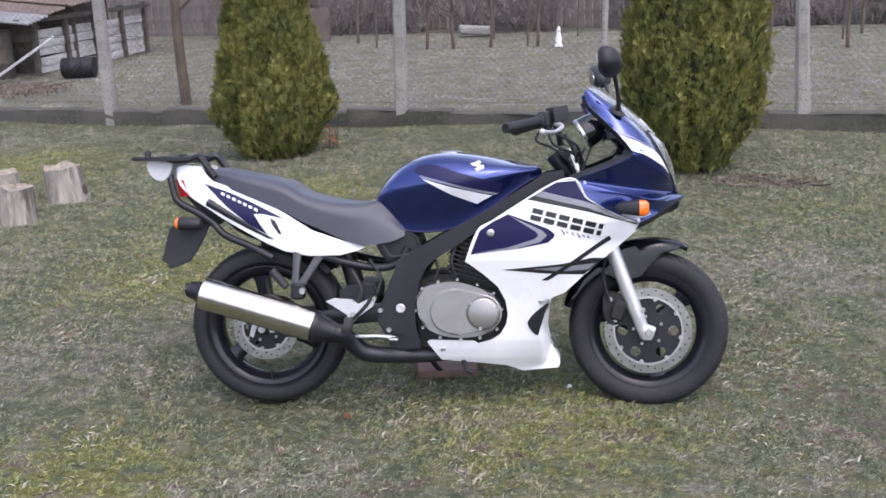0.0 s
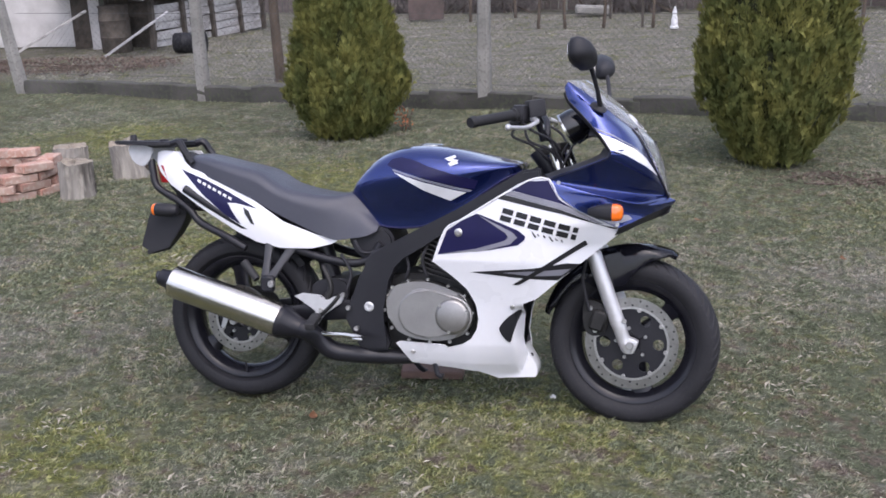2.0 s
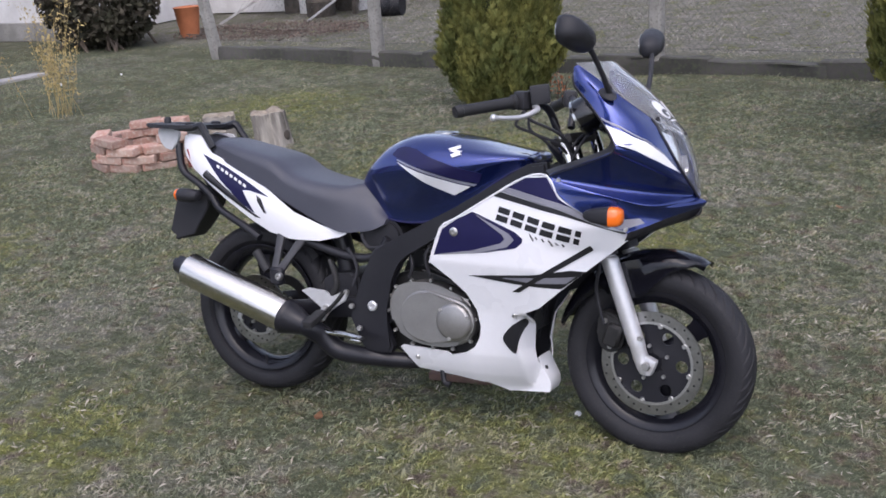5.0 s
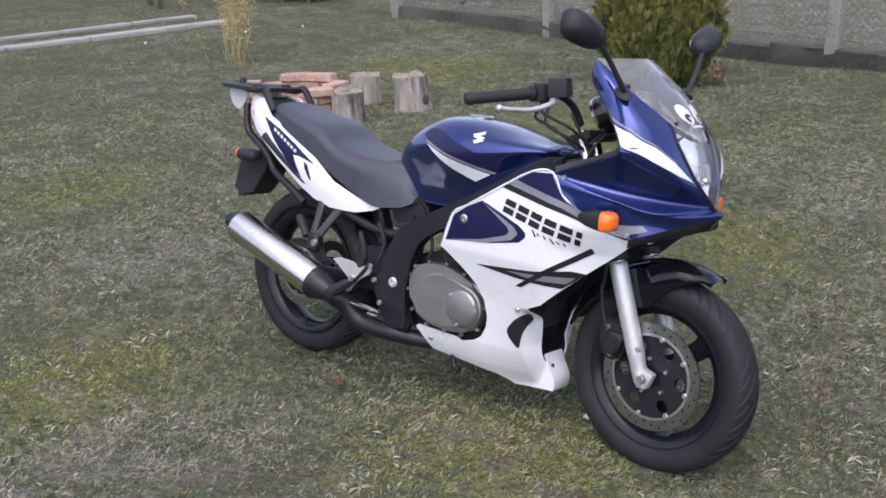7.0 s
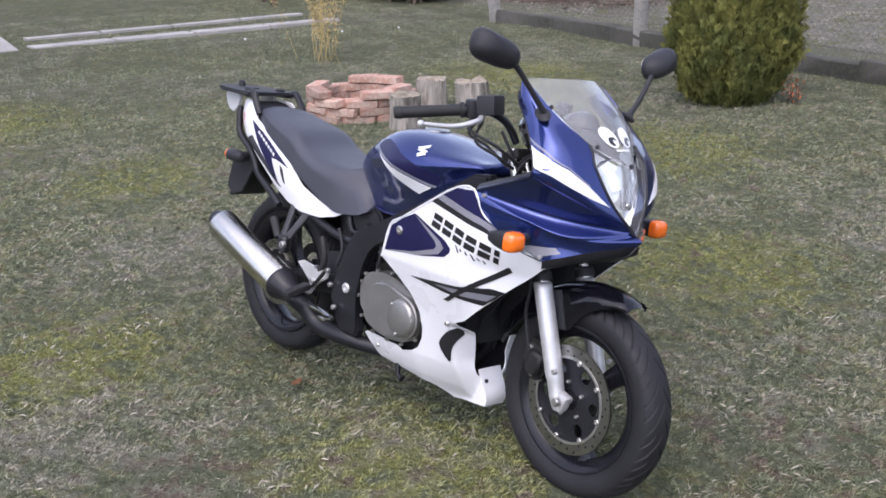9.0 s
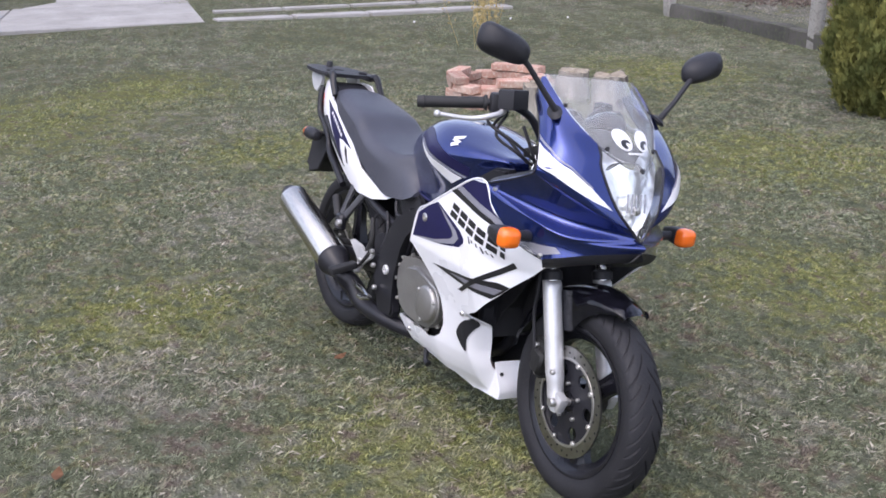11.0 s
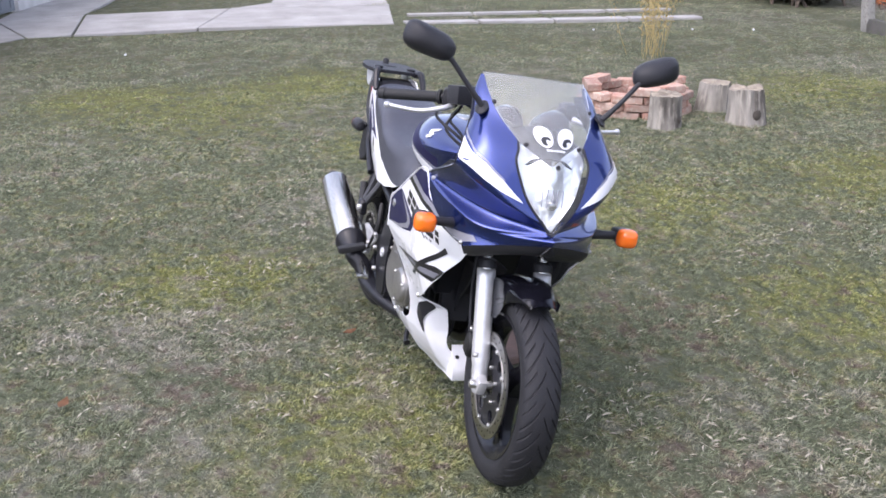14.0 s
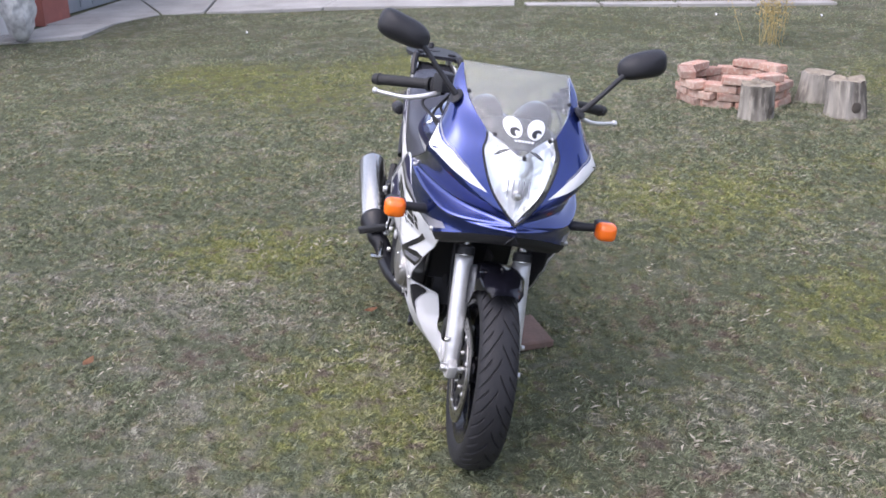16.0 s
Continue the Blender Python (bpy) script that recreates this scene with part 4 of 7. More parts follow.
rubber = mat("tyre_rubber", (0.013, 0.013, 0.016), (0.020, 0.020, 0.024), 9, 0.62, spec=0.35, bump=0.0006, bscale=220, c3=(0.024, 0.023, 0.023))
rim_paint = mat("black_wheel_paint", (0.010, 0.010, 0.014), (0.014, 0.014, 0.018), 12, 0.22, spec=0.4, fine=0.3)
disc_steel = mat("brake_disc_steel", (0.40, 0.39, 0.375), (0.29, 0.28, 0.265), 25, 0.30, 1.0, bscale=120)
alu_fork = mat("silver_fork_paint", (0.60, 0.60, 0.61), (0.52, 0.52, 0.53), 8, 0.34, 0.45)
alu_cast = mat("grey_cast_engine_cover", (0.33, 0.32, 0.31), (0.27, 0.262, 0.255), 9, 0.36, 0.75, bump=0.0008, bscale=260)
alu_dark = mat("dirty_engine_casting", (0.038, 0.037, 0.037), (0.020, 0.020, 0.020), 14, 0.6, 0.4, bump=0.001, bscale=120)
steel = mat("polished_steel", (0.62, 0.61, 0.59), (0.52, 0.51, 0.49), 6, 0.20, 1.0, bscale=90)
muffler_steel = mat("brushed_muffler_steel", (0.66, 0.635, 0.60), (0.58, 0.555, 0.52), 5, 0.23, 1.0, bscale=200, stretch=(0.15, 1, 1))
bolt_steel = mat("zinc_bolt", (0.58, 0.57, 0.56), rough=0.32, metal=0.9)
seat_vinyl = mat("charcoal_seat_vinyl", (0.048, 0.050, 0.066), (0.056, 0.058, 0.075), 6, 0.38, bump=0.0010, bscale=300)
grip_rubber = mat("grip_rubber", (0.020, 0.020, 0.022), rough=0.65, bump=0.0008, bscale=350)
amber = mat("amber_lens", (0.86, 0.17, 0.012), (0.80, 0.14, 0.010), 9, 0.16, coat=0.8, fine=0.2)
red_lens = mat("red_lens", (0.42, 0.015, 0.02), rough=0.2, coat=0.6)
lamp_glass = mat("headlamp_glass", (0.95, 0.96, 0.97), (0.93, 0.94, 0.95), 3, 0.04, trans=0.97, ior=1.2, fine=0.0, rvar=0.0)
screen_glass = mat("clear_windscreen", (0.90, 0.91, 0.92), (0.87, 0.88, 0.89), 3, 0.06, trans=0.93, ior=1.2, fine=0.02, rvar=0.0)
reflector = mat("headlamp_reflector", (0.93, 0.93, 0.92), (0.84, 0.84, 0.83), 16, 0.30, 0.95, bump=0.008, bscale=38)
bracket_pale = mat("pale_grey_bracket", (0.55, 0.56, 0.58), rough=0.4)


# ---- shaped sheets ----
def cat(p, t):
    """Smooth value along a list of points, t from 0 to 1."""
    s = t * (len(p) - 1)
    i = min(int(s), len(p) - 2)
    f = s - i
    a, b, c, d = p[max(i - 1, 0)], p[i], p[i + 1], p[min(i + 2, len(p) - 1)]
    return 0.5 * ((2 * b) + (c - a) * f + (2 * a - 5 * b + 4 * c - d) * f * f + (3 * b - a - 3 * c + d) * f ** 3)


class Sheet:
    """A smooth surface through a grid of points, with u along the rows and v down them."""

    def __init__(self, rows):
        self.rows = [[Vector(p) for p in r] for r in rows]

    def at(self, u, v):
        return cat([cat(r, u) for r in self.rows], v)

    def normal(self, u, v, e=0.01):
        a = self.at(min(u + e, 1), v) - self.at(max(u - e, 0), v)
        b = self.at(u, min(v + e, 1)) - self.at(u, max(v - e, 0))
        n = a.cross(b)
        return n.normalized() if n.length > 1e-9 else Vector((0, -1, 0))


def flip(p, side):
    return Vector((p[0], p[1] * side, p[2]))


def sheet_mesh(sheet, nu, nv, side=1, thick=0.004, sign=1):
    bm = bmesh.new()
    v = [[bm.verts.new(flip(sheet.at(i / nu, j / nv), side)) for i in range(nu + 1)] for j in range(nv + 1)]
    for j in range(nv):
        for i in range(nu):
            bm.faces.new((v[j][i], v[j][i + 1], v[j + 1][i + 1], v[j + 1][i]))
    bmesh.ops.remove_doubles(bm, verts=bm.verts[:], dist=1e-5)
    bmesh.ops.recalc_face_normals(bm, faces=bm.faces[:])
    inner = bmesh.ops.solidify(bm, geom=bm.faces[:], thickness=thick * sign)
    return bm


def flat_cut(outline, h):
    """A polygon in a plane, cut into a fine net, so that it can be bent onto a surface."""
    bm = bmesh.new()
    bm.faces.new([bm.verts.new((x, z, 0)) for x, z in outline])
    xs, zs = [p[0] for p in outline], [p[1] for p in outline]
    for lo, hi, axis in ((min(xs), max(xs), 0), (min(zs), max(zs), 1)):
        k = math.floor(lo / h) + 1
        while k * h < hi - 1e-6:
            co = (k * h, 0, 0) if axis == 0 else (0, k * h, 0)
            no = (1, 0, 0) if axis == 0 else (0, 1, 0)
            bmesh.ops.bisect_plane(bm, geom=bm.verts[:] + bm.edges[:] + bm.faces[:], dist=1e-6, plane_co=co, plane_no=no)
            k += 1
    bmesh.ops.triangulate(bm, faces=bm.faces[:])
    return bm


def bent(outline, h, where, off, thick, side=1):
    """The polygon laid on a surface: where(a, b) gives a place and its outward normal; off metres proud and thick deep."""
    bm = flat_cut(outline, h)
    top = {}
    for v in bm.verts:
        p, n = where(v.co.x, v.co.y)
        top[v] = (p + n * off, p + n * (off - thick))
    rim = [e for e in bm.edges if len(e.link_faces) == 1]
    out = bmesh.new()
    a = {v: out.verts.new(flip(p[0], side)) for v, p in top.items()}
    b = {v: out.verts.new(flip(p[1], side)) for v, p in top.items()}
    for f in bm.faces:
        out.faces.new([a[v] for v in f.verts])
        out.faces.new([b[v] for v in reversed(f.verts)])
    for e in rim:
        p, q = e.verts
        out.faces.new((a[p], b[p], b[q], a[q]))
    bm.free()
    return out


def on_sheet(sheet, sign):
    return lambda u, v: (sheet.at(min(max(u, 0), 1), min(max(v, 0), 1)), sheet.normal(min(max(u, 0.01), 0.99), min(max(v, 0.01), 0.99)) * sign)


def plate(outline, y0, y1, bevel=0.006, seg=2):
    """A flat plate between two depths, with rounded edges."""
    bm = bmesh.new()
    lo, hi = min(y0, y1), max(y0, y1)
    a = [bm.verts.new((x, lo, z)) for x, z in outline]
    b = [bm.verts.new((x, hi, z)) for x, z in outline]
    n = len(a)
    bm.faces.new(a), bm.faces.new(b[::-1])
    for k in range(n):
        bm.faces.new((a[k], b[k], b[(k + 1) % n], a[(k + 1) % n]))
    if bevel:
        bmesh.ops.bevel(bm, geom=[e for e in bm.edges if abs(e.verts[0].co.y - e.verts[1].co.y) < 1e-6], offset=bevel, segments=seg, affect="EDGES")
    return bm


def oval(cx, cz, rx, rz, n=24, turn=0.0, power=1.0):
    out = []
    for k in range(n):
        a = 2 * math.pi * k / n
        c, s = math.cos(a), math.sin(a)
        x, z = rx * math.copysign(abs(c) ** power, c), rz * math.copysign(abs(s) ** power, s)
        out.append((cx + x * math.cos(turn) - z * math.sin(turn), cz + x * math.sin(turn) + z * math.cos(turn)))
    return out


def rounded(outline, n=4):
    """A closed outline through the points with smooth corners."""
    p = [Vector((x, z)) for x, z in outline]
    m = len(p)
    out = []
    for i in range(m):
        a, b, c, d = p[i - 1], p[i], p[(i + 1) % m], p[(i + 2) % m]
        for k in range(n):
            t = k / n
            q = 0.5 * ((2 * b) + (c - a) * t + (2 * a - 5 * b + 4 * c - d) * t * t + (3 * b - a - 3 * c + d) * t ** 3)
            out.append((q.x, q.y))
    return out


def bolt(parent, x, y, z, r=0.008, h=0.006, axis=(0, -1, 0), name="bolt", material=None, cup=True):
    bm = bmesh.new()
    d = Vector(axis).normalized()
    m = Matrix.Translation((x, y, z)) @ Vector((0, 1, 0)).rotation_difference(d).to_matrix().to_4x4()
    prof = [(0.0, -0.004), (r, -0.004), (r, h * 0.6), (r * 0.8, h)]
    prof += [(r * 0.45, h), (r * 0.42, h * 0.35), (0.0, h * 0.35)] if cup else [(0.0, h)]
    lathe(bm, prof, 14, m)
    return part(name, bm, material or bolt_steel, parent)


bike = thing("motorcycle", "blue and white half-faired sport motorcycle on its side stand", "motorcycle", m=pose(0, 0, 0, LEAN_DEG, 0, 0))
FRONT, REAR = (0.7025, 0.292), (-0.7025, 0.303)
STEER = Matrix.Translation((FRONT[0], 0.010, FRONT[1])) @ pose(0, 0, 0, 0, 0, -3) @ Matrix.Translation((-FRONT[0], 0, -FRONT[1]))


# ---- wheels ----
def tyre_mesh(rad, half, groove):
    """A road tyre with slanting tread grooves cut into its crown."""
    prof = [(rad - 0.078, -0.034), (rad - 0.074, -0.043), (rad - 0.06, -half * 0.93), (rad - 0.045, -half * 1.0), (rad - 0.034, -half * 0.99)]
    m = 26
    for k in range(m + 1):
        s = -0.97 + 1.94 * k / m
        prof.append((rad - 0.033 + 0.033 * math.sqrt(max(0.0, 1 - (abs(s) ** 2.15))), s * half))
    prof += [(r, -y) for r, y in prof[4::-1]] + [(rad - 0.086, 0.03), (rad - 0.086, -0.03)]
    per = 20
    n = groove * per
    bm = bmesh.new()
    rings = []
    for i in range(n):
        ring = []
        for r, y in prof:
            t = min(abs(y) / half, 1.0)
            # the columns of the mesh sweep back from the crown, and the cuts follow them
            a = 2 * math.pi * (i / n - 1.15 * t ** 0.85 / groove)
            if r > rad - 0.030:
                col = (i + (per // 2 if y > 0 else 0)) % per
                if 0.06 < t < 0.90 and col in (0, 1) or 0.48 < t < 0.97 and col in (11, 12):
                    r -= 0.0045
            elif abs(y) > half * 0.95 and r < rad - 0.040:
                r, y = r, y * 1.012
            ring.append((r * math.cos(a), y, r * math.sin(a)))
        rings.append([bm.verts.new(p) for p in ring])
    k = len(prof)
    for i in range(n):
        a, b = rings[i], rings[(i + 1) % n]
        for j in range(k):
            bm.faces.new((a[j], b[j], b[(j + 1) % k], a[(j + 1) % k]))
    return bm


def wheel(name, cx, cz, rad, half, phase, disc_r, carrier_r, disc_y, turn=Matrix()):
    hub = turn @ Matrix.Translation((cx, 0, cz))
    rr = rad - 0.078
    bm = bmesh.new()
    w = half * 0.82
    lathe(bm, [(rr + 0.004, -w), (rr + 0.004, -w + 0.006), (rr - 0.010, -w + 0.012), (rr - 0.022, -w * 0.45), (rr - 0.022, w * 0.45), (rr - 0.010, w - 0.012), (rr + 0.004, w - 0.006), (rr + 0.004, w), (rr - 0.004, w), (rr - 0.022, w - 0.014), (rr - 0.036, w * 0.4), (rr - 0.036, -w * 0.4), (rr - 0.022, -w + 0.014), (rr - 0.004, -w)], 72, Matrix(), True)
    wh = part(name, bm, rim_paint, bike, "black three-spoke cast wheel")
    wh.matrix_local = hub
    bm = bmesh.new()
    lathe(bm, [(0.0, -0.055), (0.036, -0.055), (0.04, -0.05), (0.044, 0.0), (0.04, 0.05), (0.036, 0.055), (0.0, 0.055)], 28)
    part("hub", bm, rim_paint, wh)
    for k in range(3):
        a = radians(phase + 120 * k)
        rot = Matrix.Rotation(-a, 4, "Y")
        rings = []
        for d, wd, th in ((0.025, 0.040, 0.030), (0.06, 0.030, 0.024), (0.11, 0.025, 0.020), (rr - 0.05, 0.029, 0.020), (rr - 0.026, 0.044, 0.024)):
            rings.append([rot @ Vector((d, y * th, z * wd)) for y, z in ((-0.6, -1), (-1, -0.6), (-1, 0.6), (-0.6, 1), (0.6, 1), (1, 0.6), (1, -0.6), (0.6, -1))])
        bm = bmesh.new()
        loft(bm, rings)
        part("spoke", bm, rim_paint, wh)
    ty = part("tyre", tyre_mesh(rad, half, 22), rubber, wh, "worn black road tyre", 28)
    # disc with drilled rim
    bm = bmesh.new()
    lathe(bm, [(carrier_r, disc_y - 0.0025), (disc_r, disc_y - 0.0025), (disc_r, disc_y + 0.0025), (carrier_r, disc_y + 0.0025)], 72, Matrix(), True)
    d = part("brake_disc", bm, disc_steel, wh, "grey drilled steel disc")
    holes = bmesh.new()
    for k in range(36):
        a, q = 2 * math.pi * k / 36, carrier_r + (disc_r - carrier_r) * (0.25, 0.5, 0.75)[k % 3]
        lathe(holes, [(0.0, -0.0004), (0.0035, -0.0004), (0.0035, 0.0004), (0.0, 0.0004)], 8, Matrix.Translation((q * math.cos(a), disc_y - 0.0029, q * math.sin(a))))
    part("drilling", holes, black_plastic, d)["kind"] = "stuff"
    bm = bmesh.new()
    lathe(bm, [(carrier_r - 0.004, disc_y - 0.004), (carrier_r + 0.003, disc_y - 0.004), (carrier_r + 0.003, disc_y), (carrier_r - 0.004, disc_y)], 60, Matrix(), True)
    part("disc_ring", bm, bolt_steel, wh, "pale inner ring of the disc")
    bm = bmesh.new()
    hole_r, hole_c = (carrier_r - 0.054) * 0.27, (carrier_r + 0.056) / 2
    for sector in range(6):
        mid, ring = sector * math.pi / 3, []
        for q in range(32):
            phi = 2 * math.pi * q / 32
            reach = 0.0
            while True:
                x, z = hole_c + (reach + 0.001) * math.cos(phi), (reach + 0.001) * math.sin(phi)
                if not 0.030 < math.hypot(x, z) < carrier_r or abs(math.atan2(z, x)) > math.pi / 6 + 1e-6:
                    break
                reach += 0.001
            ring.append([(hole_c + d * math.cos(phi), d * math.sin(phi)) for d in (hole_r, max(reach + 0.0012, hole_r + 0.001))])
        net = [[bm.verts.new((x * math.cos(mid) - z * math.sin(mid), disc_y + 0.004, x * math.sin(mid) + z * math.cos(mid))) for x, z in pair] for pair in ring]
        for q in range(32):
            bm.faces.new((net[q][0], net[q][1], net[(q + 1) % 32][1], net[(q + 1) % 32][0]))
    bmesh.ops.remove_doubles(bm, verts=bm.verts[:], dist=0.003)
    bmesh.ops.solidify(bm, geom=bm.faces[:], thickness=0.006)
    part("disc_carrier", bm, black_metal, wh)
    for k in range(8):
        a = 2 * math.pi * k / 8 + 0.2
        bolt(wh, (carrier_r - 0.006) * math.cos(a), disc_y - 0.003, -(carrier_r - 0.006) * math.sin(a), 0.0075, 0.004, name="rivet")
    for k in range(5):
        a = 2 * math.pi * k / 5 + 0.5
        bolt(wh, 0.052 * math.cos(a), disc_y + 0.001, 0.052 * math.sin(a), 0.006, 0.006)
    return wh


wheel("front_wheel", FRONT[0], FRONT[1], 0.287, 0.055, 42, 0.155, 0.122, -0.062, STEER)
rw = wheel("rear_wheel", REAR[0], REAR[1], 0.300, 0.064, 100, 0.122, 0.088, -0.085)
bm = bmesh.new()
tube(bm, [(0.01, -0.055, -0.17), (0.01, -0.05, -0.205)], 0.004, 8, 1)
part("valve", bm, black_plastic, rw)

# axles and nuts
bm = bmesh.new()
lathe(bm, [(0.0, -0.118), (0.009, -0.118), (0.011, -0.112), (0.011, 0.112), (0.009, 0.118), (0.0, 0.118)], 16, Matrix.Translation((FRONT[0], 0, FRONT[1])))
part("front_axle", bm, bolt_steel, bike).matrix_local = STEER
bm = bmesh.new()
lathe(bm, [(0.0, -0.145), (0.013, -0.145), (0.013, -0.13), (0.020, -0.13), (0.020, -0.118), (0.010, -0.116), (0.010, 0.14), (0.0, 0.14)], 18, Matrix.Translation((REAR[0], 0, REAR[1])))
part("rear_axle", bm, bolt_steel, bike)


# ---- fork, mudguard, caliper ----
def fork_x(z):
    return 0.683 - 0.385 * (z - 0.30)


for side in (-1, 1):
    bm = bmesh.new()
    y = 0.088 * side
    zs = [0.265, 0.275, 0.30, 0.34, 0.345, 0.36, 0.58, 0.60, 0.604]
    rs = [0.018, 0.022, 0.024, 0.024, 0.0255, 0.027, 0.0275, 0.028, 0.024]
    rings = []
    for z, r in zip(zs, rs):
        rings.append([(fork_x(z) + r * math.cos(a), y + r * math.sin(a), z - 0.36 * r * math.cos(a) * -1 * 0.0 + 0.0) for a in (2 * math.pi * k / 20 for k in range(20))])
    loft(bm, rings)
    box(bm, (0.05, 0.03, 0.05), pose(FRONT[0] - 0.003, y, FRONT[1] + 0.002, 0, 20, 0), 0.01, 2)
    fk = part("fork_leg", bm, alu_fork, bike, "silver painted fork slider")
    fk.matrix_local = STEER
    bm = bmesh.new()
    tube(bm, [(fork_x(0.60), y, 0.60), (fork_x(0.95), y, 0.95)], 0.0185, 16, 1)
    part("fork_tube", bm, steel, fk, "chromed fork tube")
    bm = bmesh.new()
    lathe(bm, [(0.019, 0), (0.030, 0), (0.030, 0.022), (0.021, 0.03), (0.019, 0.03)], 20, Matrix.Translation((fork_x(0.602), y, 0.602)) @ pose(0, 0, 0, 90, 0, 0) @ pose(0, 0, 0, 0, 0, 21), True)
    part("dust_seal", bm, black_plastic, fk)
    bolt(fk, FRONT[0] - 0.02, y + (-0.026 if side < 0 else 0.026), 0.375, 0.008, 0.006, (0, side, 0))
bolt(bike, FRONT[0], -0.112, FRONT[1] + 0.002, 0.013, 0.010, name="axle_nut", cup=False).matrix_local = STEER
bm = bmesh.new()
box(bm, (0.15, 0.22, 0.03), pose(fork_x(0.80), 0, 0.80, 0, -21, 0), 0.01, 2)
part("lower_yoke", bm, black_metal, bike)
bm = bmesh.new()
box(bm, (0.07, 0.24, 0.028), pose(fork_x(0.93) - 0.02, 0, 0.935, 0, -21, 0), 0.01, 2)
part("top_yoke", bm, alu_dark, bike, "grey top yoke")

bm = bmesh.new()
rings = []
for k in range(26):
    deg = 65 + 99 * k / 25
    a = radians(deg)
    ro = float(np.interp(deg, [65, 69, 80, 100, 130, 150, 164], [0.333, 0.335, 0.333, 0.328, 0.322, 0.318, 0.316]))
    ri = float(np.interp(deg, [65, 69, 74, 83, 92, 98, 122, 128, 150, 164], [0.327, 0.318, 0.300, 0.268, 0.225, 0.198, 0.200, 0.262, 0.278, 0.290]))
    wd = float(np.interp(deg, [65, 68, 73, 84, 120, 164], [0.042, 0.052, 0.056, 0.070, 0.072, 0.066]))
    sec = [(ri, -1.0), (ri + (ro - ri) * 0.45, -1.0), (ro - 0.018, -0.97), (ro - 0.006, -0.75), (ro + 0.001, -0.38), (ro + 0.003, 0.0)]
    sec += [(r, -y) for r, y in sec[-2::-1]]
    rings.append([(FRONT[0] + r * math.cos(a), y * wd, FRONT[1] + r * math.sin(a)) for r, y in sec])
loft(bm, rings, closed=False)
bmesh.ops.solidify(bm, geom=bm.faces[:], thickness=0.003)
part("front_mudguard", bm, guard_paint, bike, "glossy black front mudguard", 50).matrix_local = STEER
bm = plate(rounded([(0.545, 0.43), (0.60, 0.425), (0.625, 0.385), (0.615, 0.33), (0.575, 0.315), (0.545, 0.345)], 3), -0.095, -0.04, 0.006)
box(bm, (0.05, 0.03, 0.07), pose(0.595, -0.102, 0.37, 0, 15, 0), 0.008)
cal = part("brake_caliper", bm, alu_dark, bike, "dirty dark brake caliper")
cal.matrix_local = STEER
for x, z in ((0.567, 0.41), (0.60, 0.37), (0.585, 0.335)):
    bolt(cal, x, -0.098, z, 0.008, 0.006)
bm = bmesh.new()
tube(bm, [(0.56, -0.085, 0.40), (0.535, -0.09, 0.50), (0.545, -0.10, 0.58), (0.53, -0.10, 0.70), (0.46, -0.11, 0.88), (0.40, -0.14, 1.0)], 0.005, 8)
part("brake_hose", bm, black_plastic, bike)


# ---- fairing lowers ----
CHIN_Z, CHIN_Y = (0.152, 0.170, 0.192, 0.216, 0.246, 0.262), (0.040, 0.042, 0.044, 0.046, 0.047, 0.047)


def fair_y(x, z):
    y = float(np.interp(z, [0.10, 0.15, 0.20, 0.235, 0.27, 0.42, 0.57, 0.66, 0.85], [-0.05, -0.075, -0.115, -0.135, -0.15, -0.182, -0.240, -0.253, -0.258]))
    y += 0.075 * min(max((x - 0.42) / 0.25, 0), 1) ** 1.4
    y += 0.05 * min(max((x - 0.15) / 0.2, 0), 1) * min(max((0.42 - z) / 0.26, 0), 1)
    y += 0.025 * min(max((x - 0.40) / 0.1, 0), 1) * min(max((0.70 - z) / 0.07, 0), 1)
    # the front edge rolls in towards the radiator, and below it towards the chin
    roll = min(max((x - 0.314) / float(np.interp(z, [0.25, 0.30], [0.060, 0.032])), 0), 1)
    y += 0.080 * roll * roll * (3 - 2 * roll) * min(max((0.42 - z) / 0.04, 0), 1)
    return min(y, -float(np.interp(z, CHIN_Z, CHIN_Y)))


def on_fair(x, z):
    e = 0.012
    n = Vector((-(fair_y(x + e, z) - fair_y(x - e, z)) / (2 * e), 1, -(fair_y(x, z + e) - fair_y(x, z - e)) / (2 * e))).normalized()
    return Vector((x, fair_y(x, z), z)), -n


side_outline = [(0.369, 0.838), (0.400, 0.844), (0.435, 0.844), (0.452, 0.812), (0.469, 0.785), (0.510, 0.758), (0.587, 0.716), (0.671, 0.687), (0.627, 0.648),
                (0.545, 0.579), (0.465, 0.511), (0.398, 0.450), (0.352, 0.429), (0.344, 0.367), (0.338, 0.300), (0.350, 0.241), (0.380, 0.195), (0.384, 0.170), (0.378, 0.152),
                (0.249, 0.140), (0.188, 0.167), (0.097, 0.179), (-0.045, 0.190), (-0.092, 0.262), (-0.080, 0.270), (0.078, 0.267), (0.091, 0.257), (0.142, 0.273), (0.172, 0.294),
                (0.192, 0.330), (0.199, 0.367), (0.192, 0.418), (0.166, 0.471), (0.119, 0.515), (0.057, 0.563), (0.062, 0.585), (0.100, 0.672), (0.112, 0.682), (0.151, 0.705), (0.266, 0.778)]
vent_hole = [(0.341, 0.408), (0.306, 0.386), (0.278, 0.356), (0.268, 0.334), (0.280, 0.308), (0.302, 0.288), (0.312, 0.320), (0.326, 0.366)]
